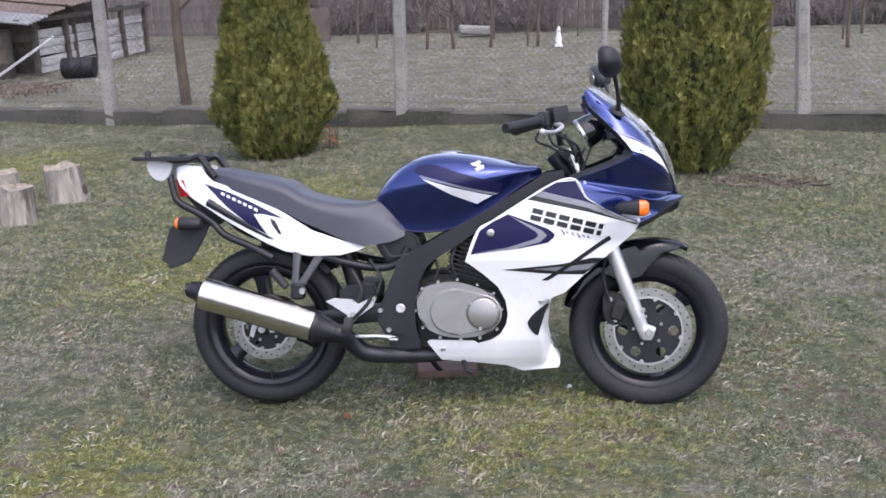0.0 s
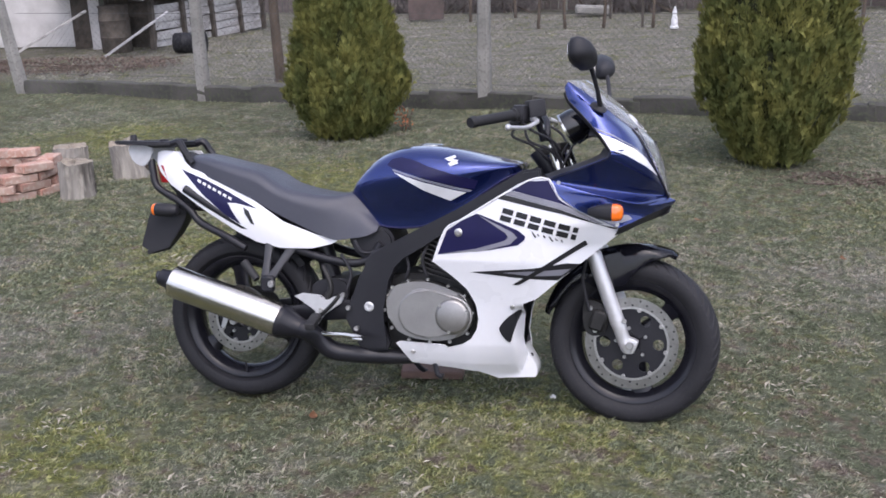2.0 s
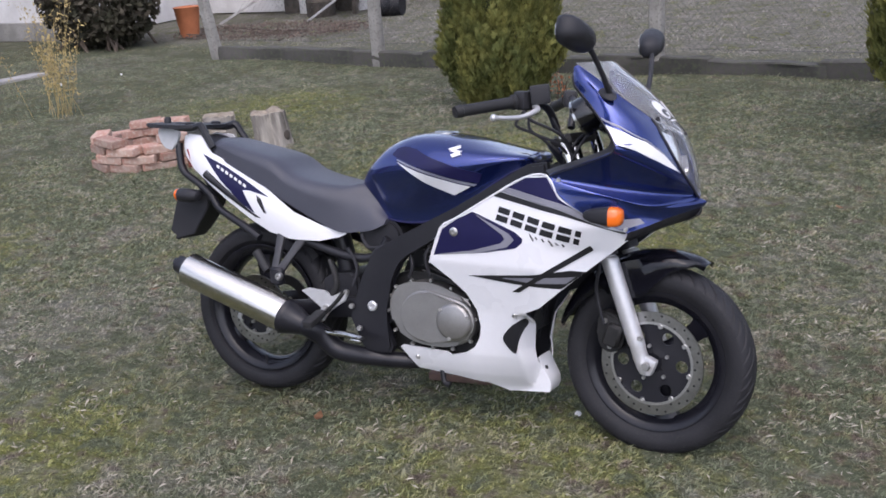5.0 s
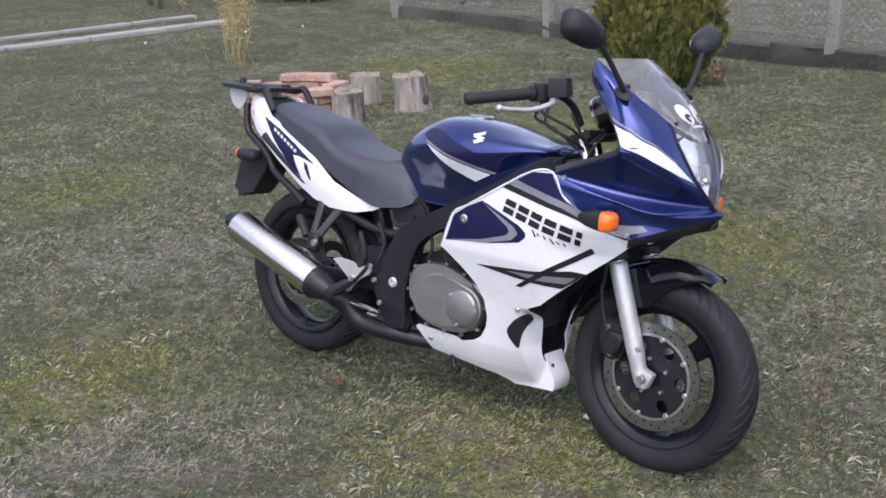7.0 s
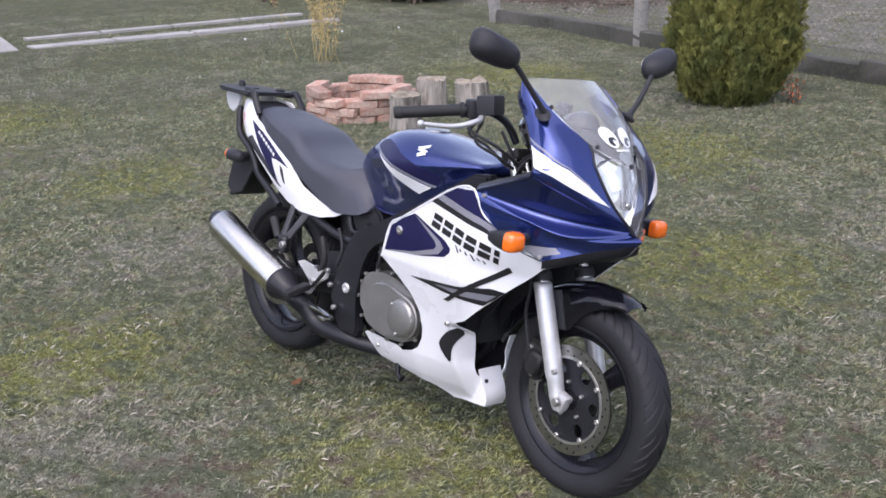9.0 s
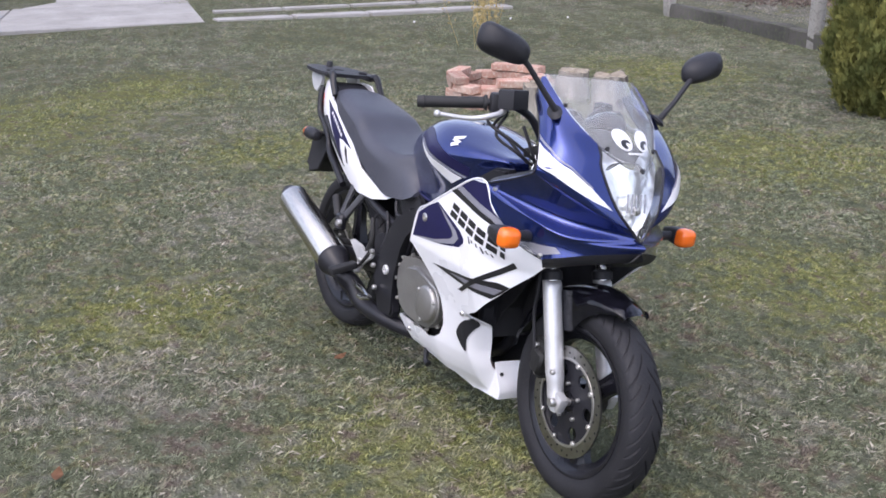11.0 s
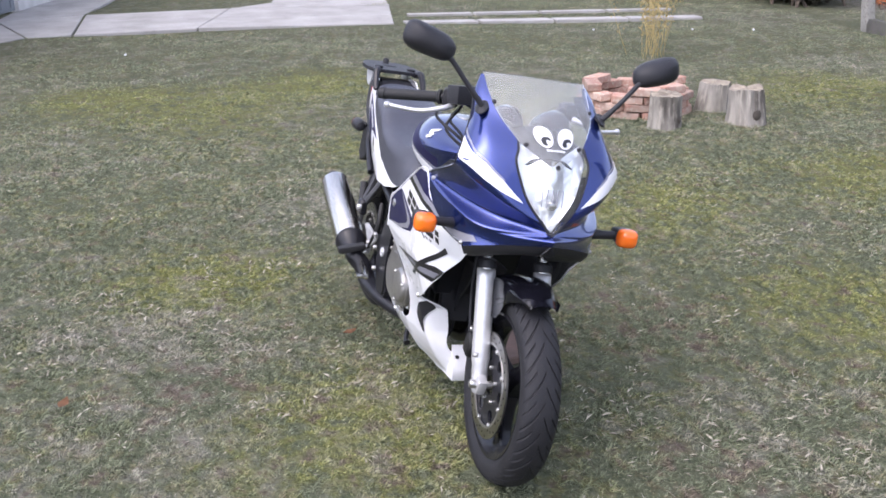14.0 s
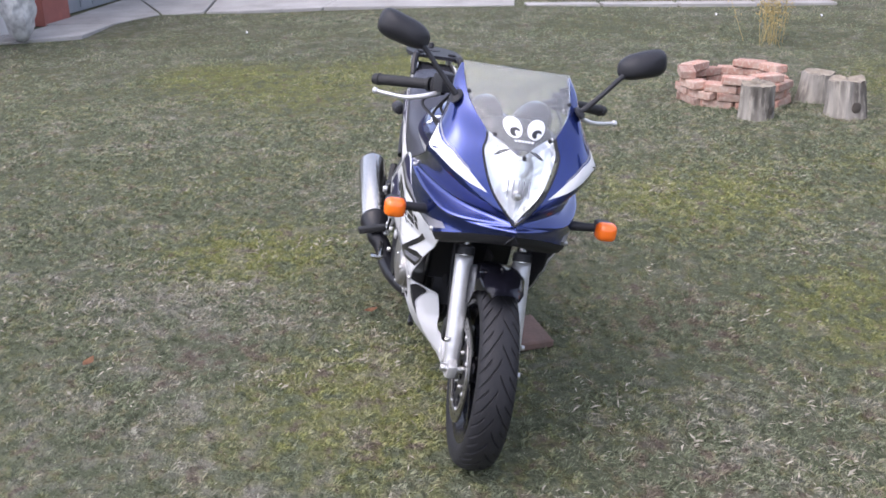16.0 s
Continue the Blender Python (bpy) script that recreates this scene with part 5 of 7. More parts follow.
for side in (1, -1):
    fp = part("side_fairing", bent(side_outline, 0.008, on_fair, 0.0, 0.004, side), white_plastic, bike, "white lower side fairing", 35)

    def decal(name, outline, material, off=0.0012, label="", fine=0.022):
        return part(name, bent(outline, fine, on_fair, off, 0.001, side), material, fp, label, 35)

    decal("navy_panel", [(0.318, 0.806), (0.371, 0.836), (0.434, 0.841), (0.450, 0.811), (0.467, 0.783), (0.508, 0.756), (0.46, 0.772)], navy_paint, label="navy decal along the top edge")
    decal("grey_stripe", [(0.296, 0.7925), (0.318, 0.805), (0.46, 0.7715), (0.508, 0.7555), (0.585, 0.7145), (0.61, 0.704), (0.595, 0.7035), (0.47, 0.751)], grey_decal)
    decal("black_stripe", [(0.272, 0.7785), (0.295, 0.7915), (0.469, 0.7505), (0.594, 0.7030), (0.650, 0.691), (0.640, 0.688), (0.48, 0.734)], black_decal)
    decal("navy_patch", [(0.074, 0.588), (0.107, 0.671), (0.155, 0.703), (0.205, 0.728), (0.225, 0.722), (0.341, 0.678), (0.364, 0.660), (0.362, 0.648), (0.341, 0.630), (0.246, 0.610)], navy_paint, label="navy arrow-shaped decal")
    decal("grey_curve", [(0.210, 0.7235), (0.300, 0.668), (0.3085, 0.655), (0.295, 0.642), (0.20, 0.612), (0.085, 0.592), (0.22, 0.606), (0.315, 0.632), (0.338, 0.655), (0.322, 0.672)], grey_decal, 0.0022)
    decal("black_slash", [(0.320, 0.496), (0.341, 0.496), (0.558, 0.637), (0.552, 0.649), (0.547, 0.649)], black_decal, 0.0026, "slanting black slash")
    decal("swoosh", [(0.183, 0.533), (0.379, 0.553), (0.492, 0.573), (0.535, 0.571), (0.500, 0.542), (0.465, 0.515), (0.321, 0.521)], black_decal)
    decal("grey_swoosh", [(0.290, 0.536), (0.398, 0.546), (0.505, 0.554), (0.478, 0.532), (0.379, 0.529)], grey_decal, 0.0020)
    decal("vent", rounded(vent_hole, 3), black_plastic, 0.003, "black air vent", 0.006)
    inner = [(min(x, 0.325) if z < 0.30 else x, z) for x, z in side_outline]
    part("liner", bent(inner, 0.008, on_fair, -0.0060, 0.0015, side), black_plastic, fp, "black inside of the fairing", 35)
    # six plain bars in place of the maker's lettering
    a, b, down = Vector((0.292, 0.750)), Vector((0.541, 0.688)), Vector((-0.012, -0.040))
    for k in range(6):
        w = 0.78 if k < 5 else 0.34
        p, q = a.lerp(b, k / 5.55), a.lerp(b, (k + w) / 5.55)
        for lo, hi in ((0.0, 0.42), (0.58, 1.0)):
            decal("letter_bar", [tuple(p + down * lo), tuple(q + down * lo), tuple(q + down * hi), tuple(p + down * hi)], black_decal, 0.0022)
    for k, (w, h, o) in enumerate(((0.020, 0.020, 0), (0.010, 0.008, 0.002), (0.012, 0.010, 0.001), (0.018, 0.018, 0.0), (0.014, 0.008, 0.002), (0.010, 0.009, 0.001))):
        p = Vector((0.384, 0.676)).lerp(Vector((0.492, 0.648)), k / 6) - Vector((0, o))
        decal("script_bar", [(p.x, p.y), (p.x + 0.004, p.y), (p.x + w * 0.8, p.y - h * 0.85), (p.x + w * 0.8 - 0.004, p.y - h)], black_decal, 0.0022)
    for x, z, r in ((0.145, 0.664, 0.0135), (0.315, 0.416, 0.0085), (-0.035, 0.234, 0.0085)):
        p, n = on_fair(x, z)
        bolt(fp, p.x, p.y * side, p.z, r, 0.005, (n.x, n.y * side, n.z))
    bm = plate([(0.44, 0.56), (0.38, 0.47), (0.335, 0.42), (0.315, 0.36), (0.305, 0.30), (0.27, 0.28), (0.24, 0.40), (0.28, 0.56)], 0.052 * side, 0.046 * side, 0.001, 1)
    part("radiator_shroud", bm, black_plastic, fp)
    edge = [on_fair(x, z)[0] + on_fair(x, z)[1] * 0.001 for x, z in ((0.057, 0.563), (0.100, 0.672), (0.151, 0.705), (0.266, 0.778), (0.369, 0.838), (0.435, 0.845), (0.469, 0.786), (0.510, 0.759), (0.587, 0.717), (0.665, 0.689))]
    bm = bmesh.new()
    tube(bm, [flip(p, side) for p in edge], 0.0028, 6, 3)
    part("white_edge", bm, white_plastic, fp)

# white chin that joins the two lowers, and the radiator behind it
chin_rows = [[(x + 0.002 * (1 - f * f), f * y, z + 0.002 * (1 - f * f)) for f in (-1.0, -0.6, 0.0, 0.6, 1.0)] for x, y, z in zip((0.378, 0.383, 0.381, 0.367, 0.349, 0.342), CHIN_Y, CHIN_Z)]
chin = part("fairing_chin", sheet_mesh(Sheet(chin_rows[::-1]), 12, 12, 1, 0.004), white_plastic, bike, "white chin between the fairing lowers", 50)
bolt(chin, 0.362, -0.030, 0.228, 0.0065, 0.004, (1, 0, 0.4), material=black_plastic)
bm = bmesh.new()
box(bm, (0.035, 0.20, 0.29), pose(0.285, 0, 0.475, 0, -8, 0), 0.012, 2)
part("radiator", bm, black_plastic, bike, "black guarded oil cooler behind the front wheel")

# ---- upper fairing ----
upper = Sheet([
    [(0.466, -0.158, 1.140), (0.470, -0.163, 1.146), (0.476, -0.163, 1.150), (0.482, -0.158, 1.152)],
    [(0.478, -0.175, 1.098), (0.500, -0.183, 1.106), (0.522, -0.178, 1.112), (0.540, -0.156, 1.114)],
    [(0.528, -0.191, 1.048), (0.558, -0.191, 1.056), (0.582, -0.178, 1.062), (0.606, -0.142, 1.064)],
    [(0.588, -0.221, 0.985), (0.622, -0.208, 0.996), (0.655, -0.175, 1.004), (0.680, -0.098, 1.006)],
    [(0.622, -0.243, 0.940), (0.660, -0.226, 0.946), (0.694, -0.176, 0.955), (0.711, -0.108, 0.966)],
    [(0.624, -0.246, 0.934), (0.676, -0.217, 0.922), (0.722, -0.168, 0.912), (0.744, -0.092, 0.905)],
    [(0.622, -0.248, 0.927), (0.684, -0.209, 0.902), (0.740, -0.150, 0.878), (0.768, -0.068, 0.856)],
    [(0.618, -0.247, 0.920), (0.690, -0.198, 0.886), (0.752, -0.128, 0.850), (0.786, -0.034, 0.817)],
    [(0.608, -0.245, 0.912), (0.686, -0.186, 0.878), (0.750, -0.118, 0.842), (0.788, -0.030, 0.812)],
    [(0.530, -0.250, 0.880), (0.635, -0.188, 0.846), (0.720, -0.122, 0.820), (0.793, -0.016, 0.800)],
    [(0.440, -0.256, 0.846), (0.600, -0.190, 0.812), (0.705, -0.122, 0.797), (0.797, -0.006, 0.790)],
    [(0.444, -0.256, 0.832), (0.600, -0.222, 0.797), (0.714, -0.160, 0.772), (0.800, -0.004, 0.784)],
    [(0.460, -0.254, 0.802), (0.604, -0.223, 0.788), (0.718, -0.154, 0.764), (0.806, -0.002, 0.780)],
    [(0.532, -0.240, 0.747), (0.640, -0.207, 0.748), (0.738, -0.124, 0.755), (0.824, 0.000, 0.772)],
    [(0.655, -0.196, 0.693), (0.700, -0.168, 0.712), (0.752, -0.095, 0.735), (0.812, 0.000, 0.756)],
])
for side in (1, -1):
    up = part("upper_fairing", sheet_mesh(upper, 30, 84, side, 0.004), blue_paint, bike, "metallic blue upper half fairing", 60)
    lay = on_sheet(upper, 1 if upper.normal(0.5, 0.4).y < 0 else -1)

    def flash(name, uv, material, off=0.0012, label=""):
        return part(name, bent(uv, 0.04, lay, off, 0.001, side), material, up, label, 50)

    down = lambda pts: [(u, r / 14) for u, r in pts]
    flash("white_flash", down([(0.03, 2.9), (0.32, 3.45), (0.60, 4.2), (0.78, 5.05), (0.90, 6.1), (0.72, 5.95), (0.50, 5.5), (0.25, 4.8), (0.03, 3.95)]), white_decal, label="white flash decal")
    flash("grey_line", down([(0.05, 2.6), (0.33, 3.2), (0.62, 4.05), (0.80, 5.0), (0.785, 5.05), (0.61, 4.12), (0.32, 3.3), (0.04, 2.72)]), grey_decal)
    flash("grey_band", down([(0.02, 13.4), (0.20, 13.35), (0.40, 13.4), (0.37, 13.75), (0.16, 13.78), (0.02, 13.78)]), grey_decal)
    # black rim of the cockpit
    rim = [upper.at(0, r / 14) for r in (0.5, 1, 1.5, 2, 2.5, 3, 3.5, 4, 4.5)]
    rows = [[p + Vector((0.002, -0.001, 0.0)) for p in rim], [p + Vector((-0.004, 0.010, -0.004)) for p in rim], [p + Vector((-0.004, 0.026, -0.008)) for p in rim]]
    part("cockpit_lining", sheet_mesh(Sheet(rows), 24, 4, side, 0.003), black_plastic, up, "matt black cockpit edge")
    rim = [upper.at(0, r / 14) for r in (4.5, 5, 6, 7, 8, 8.5, 9, 9.5, 10)]
    rows = [[p + Vector((0.002, -0.001, 0.0)) for p in rim], [p + Vector((-0.012, 0.020, 0.008)) for p in rim], [p + Vector((-0.026, 0.042, 0.010)) for p in rim]]
    part("cockpit_rim", sheet_mesh(Sheet(rows), 24, 4, side, 0.003), black_plastic, up, "matt black cockpit edge")
    for x, y, z in ((0.466, -0.247, 0.834), (0.542, -0.232, 0.760), (0.650, -0.200, 0.702)):
        bolt(up, x, y * side, z, 0.0065, 0.005, (0, -side, 0))
    # black under-edge below the nose
    low = [upper.at(u / 10, 1.0) for u in range(11)]
    rows = [[p for p in low], [p + Vector((-0.015, 0.02, -0.03)) for p in low], [Vector((p.x - 0.09, p.y * 0.55, p.z - 0.055)) for p in low]]
    part("chin_panel", sheet_mesh(Sheet(rows), 20, 5, side, 0.003), black_plastic, up, "black panel under the nose")

# headlamp: glass over a faceted reflector, with a dark seam
lamp_right = [upper.at(1.0, v) for v in (0.214, 0.246, 0.286, 0.321, 0.357, 0.393, 0.429, 0.464, 0.500, 0.607, 0.786)]
top_mid = [Vector((0.757, 0, 0.955)), Vector((0.760, 0, 0.950)), Vector((0.765, 0, 0.938)), Vector((0.772, 0, 0.922)), Vector((0.780, 0, 0.903)), Vector((0.786, 0, 0.882)), Vector((0.790, 0, 0.862)), Vector((0.793, 0, 0.842)), Vector((0.796, 0, 0.822)), Vector((0.799, 0, 0.803)), Vector((0.801, 0, 0.787))]


def lamp_rows(back, shrink):
    rows = []
    for e, c in zip(lamp_right, top_mid):
        h = Vector((e.x - back, e.y * shrink, e.z))
        m = Vector((c.x - back * 1.6, 0, c.z))
        q = Vector(((h.x * 0.45 + m.x * 0.55) + 0.006 * (1 if back == 0 else -2), h.y * 0.52, (h.z + m.z) / 2))
        rows.append([h, q, m, Vector((q.x, -q.y, q.z)), Vector((h.x, -h.y, h.z))])
    return rows


lamp = part("headlamp", sheet_mesh(Sheet(lamp_rows(0.028, 0.97)), 26, 26, 1, 0.002), reflector, bike, "faceted silver headlamp reflector", 20)
glass = part("lens", sheet_mesh(Sheet(lamp_rows(0.0, 1.0)), 20, 20, 1, 0.0025), lamp_glass, lamp, "clear headlamp glass", 60)
glass.visible_shadow = False
bm = bmesh.new()
tube(bm, [p + Vector((0.001, 0, 0)) for p in lamp_right] + [Vector((p.x + 0.001, -p.y, p.z)) for p in lamp_right[-2::-1]], 0.0035, 6, 3)
part("seam", bm, black_plastic, lamp)
bm = bmesh.new()
lathe(bm, [(0.0, 0.0), (0.012, 0.0), (0.014, 0.012), (0.010, 0.024), (0.0, 0.028)], 16, Matrix.Translation((0.742, 0, 0.855)) @ pose(0, 0, 0, 0, 0, -90))
part("bulb_cap", bm, steel, lamp)
bm = bmesh.new()
for k in range(5):
    box(bm, (0.004, 0.003, 0.05), pose(0.755, -0.03 + 0.015 * k, 0.875, 0, -12, 0))
part("glare_bar", bm, grey_decal, lamp)["kind"] = "stuff"

# windscreen
edge = [(0.474, 0.158, 1.158), (0.538, 0.153, 1.114), (0.606, 0.140, 1.066), (0.682, 0.094, 1.008), (0.722, 0.045, 0.975), (0.757, 0.004, 0.955)]
mids = [(0.528, 1.165), (0.588, 1.122), (0.648, 1.074), (0.706, 1.015), (0.735, 0.980), (0.759, 0.956)]
rows = []
for (x, y, z), (mx, mz) in zip(edge, mids):
    rows.append([(x, -y, z), ((x * 0.40 + mx * 0.60), -y * 0.62, z * 0.45 + mz * 0.55), (mx, 0, mz), ((x * 0.40 + mx * 0.60), y * 0.62, z * 0.45 + mz * 0.55), (x, y, z)])
screen = Sheet(rows)
ws = part("windscreen", sheet_mesh(screen, 28, 24, 1, 0.003), screen_glass, bike, "clear curved plastic windscreen", 60)
ws.visible_shadow = False
lay_s = on_sheet(screen, 1 if screen.normal(0.5, 0.5).x > 0 else -1)
for cx in (0.385, 0.625):
    ey = part("eye_sticker", bent(oval(cx, 0.555, 0.094, 0.088, 22), 0.04, lay_s, 0.0015, 0.001), white_decal, ws, "white oval sticker with a dark crescent")
    part("pupil", bent(rounded([(cx + 0.050, 0.548), (cx + 0.068, 0.575), (cx + 0.030, 0.566), (cx + 0.010, 0.585), (cx + 0.022, 0.615), (cx - 0.012, 0.622), (cx - 0.040, 0.598), (cx - 0.030, 0.562), (cx + 0.005, 0.545)], 3), 0.04, lay_s, 0.0028, 0.001), black_decal, ey)
for k in range(6):
    part("letter_bar", bent([(0.365 + 0.047 * k, 0.662), (0.400 + 0.047 * k, 0.662), (0.400 + 0.047 * k, 0.688), (0.365 + 0.047 * k, 0.688)], 0.04, lay_s, 0.0015, 0.001), white_decal, ws)
for u, v in ((0.02, 0.30), (0.98, 0.30), (0.10, 0.62), (0.90, 0.62), (0.5, 0.93)):
    p, n = lay_s(u, v)
    bolt(ws, p.x, p.y, p.z, 0.006, 0.004, tuple(n), material=black_plastic)

# dash and gauges behind the screen
bm = bmesh.new()
rows = [[(0.545, y, 1.03 - 2.2 * y * y) for y in (-0.15, -0.08, 0, 0.08, 0.15)], [(0.58, y, 1.03 - 2.2 * y * y) for y in (-0.15, -0.08, 0, 0.08, 0.15)], [(0.66, y * 0.8, 0.985 - 2.0 * y * y) for y in (-0.15, -0.08, 0, 0.08, 0.15)], [(0.694, y * 0.45, 0.972 - 1.0 * y * y) for y in (-0.15, -0.08, 0, 0.08, 0.15)]]
part("dash_shroud", sheet_mesh(Sheet(rows), 14, 14, 1, 0.006), black_plastic, bike, "black shroud behind the windscreen")
for y in (-0.075, 0.075):
    m = Matrix.Translation((0.478, y, 1.008)) @ pose(0, 0, 0, 0, 0, 90) @ pose(0, 0, 0, -32, 0, 0)
    bm = bmesh.new()
    lathe(bm, [(0.0, -0.075), (0.030, -0.075), (0.046, -0.055), (0.055, -0.02), (0.056, 0.012), (0.050, 0.016), (0.049, 0.008), (0.0, 0.008)], 30, m)
    ga = part("gauge", bm, black_gloss, bike, "round black instrument")
    bm = bmesh.new()
    lathe(bm, [(0.050, 0.010), (0.058, 0.010), (0.058, 0.018), (0.050, 0.018)], 30, m, True)
    part("bezel", bm, steel, ga, "chrome bezel")

# mirrors
for side in (-1, 1):
    b = Vector((0.583, 0.184 * side, 1.078))
    neck, head = Vector((0.563, 0.284 * side, 1.185)), Vector((0.540, 0.348 * side, 1.226))
    bm = bmesh.new()
    tube(bm, [b, b.lerp(neck, 0.5) + Vector((0.003, 0, -0.002)), neck, neck.lerp(head, 0.35)], [0.009, 0.0072, 0.0075, 0.012], 10)
    mi = part("mirror", bm, black_plastic, bike, "black mirror on a thin stalk")
    bm = bmesh.new()
    lathe(bm, [(0.0, -0.002), (0.018, -0.002), (0.020, 0.004), (0.012, 0.011), (0.0, 0.012)], 18, Matrix.Translation(b + Vector((-0.006, -0.004 * side, -0.008))) @ Vector((0, 1, 0)).rotation_difference(Vector((0.25, 0.55 * side, 0.75)).normalized()).to_matrix().to_4x4() @ Matrix.Diagonal((1.5, 1, 1, 1)))
    part("mirror_foot", bm, black_plastic, mi)
    # shell: a rounded wedge, wider outboard
    bm = bmesh.new()
    rings = []
    for k, (d, w, h) in enumerate(((-0.030, 0.30, 0.35), (-0.028, 0.72, 0.74), (-0.018, 0.95, 0.96), (0.0, 1.0, 1.0), (0.018, 0.90, 0.88), (0.034, 0.66, 0.62), (0.042, 0.25, 0.25))):
        ring = []
        for q in range(28):
            a = 2 * math.pi * q / 28
            c, s = math.cos(a), math.sin(a)
            yy = 0.076 * math.copysign(abs(c) ** 0.62, c) * w
            zz = 0.039 * math.copysign(abs(s) ** 0.66, s) * h * (1.0 + 0.16 * c) + 0.006 * c
            ring.append((d, yy, zz))
        rings.append(ring)
    loft(bm, rings)
    shell = part("mirror_shell", bm, black_plastic, mi, "", 60)
    shell.matrix_local = Matrix.Translation(head) @ pose(0, 0, 0, 0, -6, 0) @ (pose(0, 0, 0, 14, 0, 8) if side > 0 else pose(0, 0, 0, -14, 0, -8) @ Matrix.Diagonal((1, -1, 1, 1)))
    bm = bmesh.new()
    loft(bm, [[(-0.0305 - dd, y * 0.70, z * 0.72) for _, y, z in rings[3]] for dd in (0.0, 0.0015)])
    gl = part("mirror_glass", bm, steel, shell, "mirror glass")

# indicators
for side in (-1, 1):
    bm = bmesh.new()
    tube(bm, [(0.592, 0.190 * side, 0.742), (0.614, 0.235 * side, 0.747), (0.620, 0.290 * side, 0.751)], [0.020, 0.014, 0.012], 12)
    body = [(0.566, 0.25), (0.574, 0.52), (0.598, 0.78), (0.632, 0.98), (0.644, 1.02)]
    loft(bm, [[(x, (0.312 + 0.030 * s * math.copysign(abs(math.cos(a)) ** 0.55, math.cos(a))) * side, 0.751 + 0.0265 * s * math.copysign(abs(math.sin(a)) ** 0.55, math.sin(a))) for a in (2 * math.pi * k / 24 for k in range(24))] for x, s in body])
    ind = part("front_indicator", bm, black_plastic, bike, "black indicator with an amber lens")
    bm = bmesh.new()
    body = [(0.642, 0.99), (0.6425, 1.03), (0.655, 1.02), (0.666, 0.92), (0.673, 0.70), (0.676, 0.3)]
    loft(bm, [[(x, (0.312 + 0.030 * s * math.copysign(abs(math.cos(a)) ** 0.55, math.cos(a))) * side, 0.751 + 0.0265 * s * math.copysign(abs(math.sin(a)) ** 0.55, math.sin(a))) for a in (2 * math.pi * k / 24 for k in range(24))] for x, s in body])
    part("amber_lens", bm, amber, ind)
    bm = bmesh.new()
    tube(bm, [(-0.945, 0.05 * side, 0.700), (-0.965, 0.11 * side, 0.694)], 0.011, 8, 1)
    loft(bm, [[(x, 0.128 * side + 0.026 * r * math.cos(a), 0.692 + 0.024 * r * math.sin(a)) for a in (2 * math.pi * k / 20 for k in range(20))] for x, r in ((-0.918, 0.3), (-0.922, 0.7), (-0.935, 0.92), (-0.96, 1.0), (-1.000, 1.0), (-1.003, 0.96))])
    ind = part("rear_indicator", bm, black_plastic, bike, "black rear indicator with an amber tip")
    bm = bmesh.new()
    loft(bm, [[(-1.002 - d, 0.128 * side + 0.025 * r * math.cos(a), 0.692 + 0.023 * r * math.sin(a)) for a in (2 * math.pi * k / 18 for k in range(18))] for d, r in ((0.0, 1.0), (0.009, 0.98), (0.015, 0.78), (0.018, 0.3))])
    part("amber_lens", bm, amber, ind)

# ---- tank ----
stations = [(-0.288, 0.775, 0.735, 0.040, 0.055, 0.045), (-0.262, 0.824, 0.712, 0.068, 0.086, 0.066), (-0.222, 0.870, 0.686, 0.090, 0.110, 0.078), (-0.170, 0.907, 0.660, 0.106, 0.130, 0.086),
            (-0.090, 0.935, 0.655, 0.124, 0.156, 0.098), (0.0, 0.940, 0.668, 0.138, 0.180, 0.114), (0.10, 0.929, 0.712, 0.140, 0.178, 0.132), (0.20, 0.910, 0.785, 0.128, 0.158, 0.134), (0.275, 0.896, 0.836, 0.108, 0.128, 0.118), (0.308, 0.889, 0.850, 0.095, 0.108, 0.102), (0.320, 0.872, 0.858, 0.075, 0.085, 0.082)]
rows = []
for x, zt, zb, wt, wm, wb in stations:
    h = zt - zb
    rows.append([(x, 0, zt), (x, -wt * 0.45, zt - 0.004), (x, -wt * 0.86, zt - 0.020 * min(1, h / 0.2)), (x, -wt * 0.5 - wm * 0.51, zt - 0.20 * h), (x, -wm, zt - 0.38 * h), (x, -wm * 0.66 - wb * 0.32, zt - 0.60 * h), (x, -wb - 0.10 * (wm - wb), zt - 0.84 * h), (x, -wb, zb)])
tank_sheet = Sheet(rows)
bm = bmesh.new()
ringset = []
for j in range(46):
    v = j / 45
    half = [tank_sheet.at(i / 22, v) for i in range(23)]
    ringset.append(half + [flip(p, -1) for p in half[-1:0:-1]])
loft(bm, ringset)
tank = part("fuel_tank", bm, blue_paint, bike, "metallic blue fuel tank", 60)
lay_t = on_sheet(tank_sheet, 1 if tank_sheet.normal(0.5, 0.5).y < 0 else -1)


def on_tank(x, z):
    """The place on the tank's flank at that length and height."""
    lo, hi = 0.0, 1.0
    for _ in range(18):
        v = (lo + hi) / 2
        lo, hi = (v, hi) if tank_sheet.at(0.5, v).x < x else (lo, v)
    lo, hi = 0.15, 1.0
    for _ in range(18):
        u = (lo + hi) / 2
        lo, hi = (u, hi) if tank_sheet.at(u, v).z > z else (lo, u)
    return lay_t(u, v)


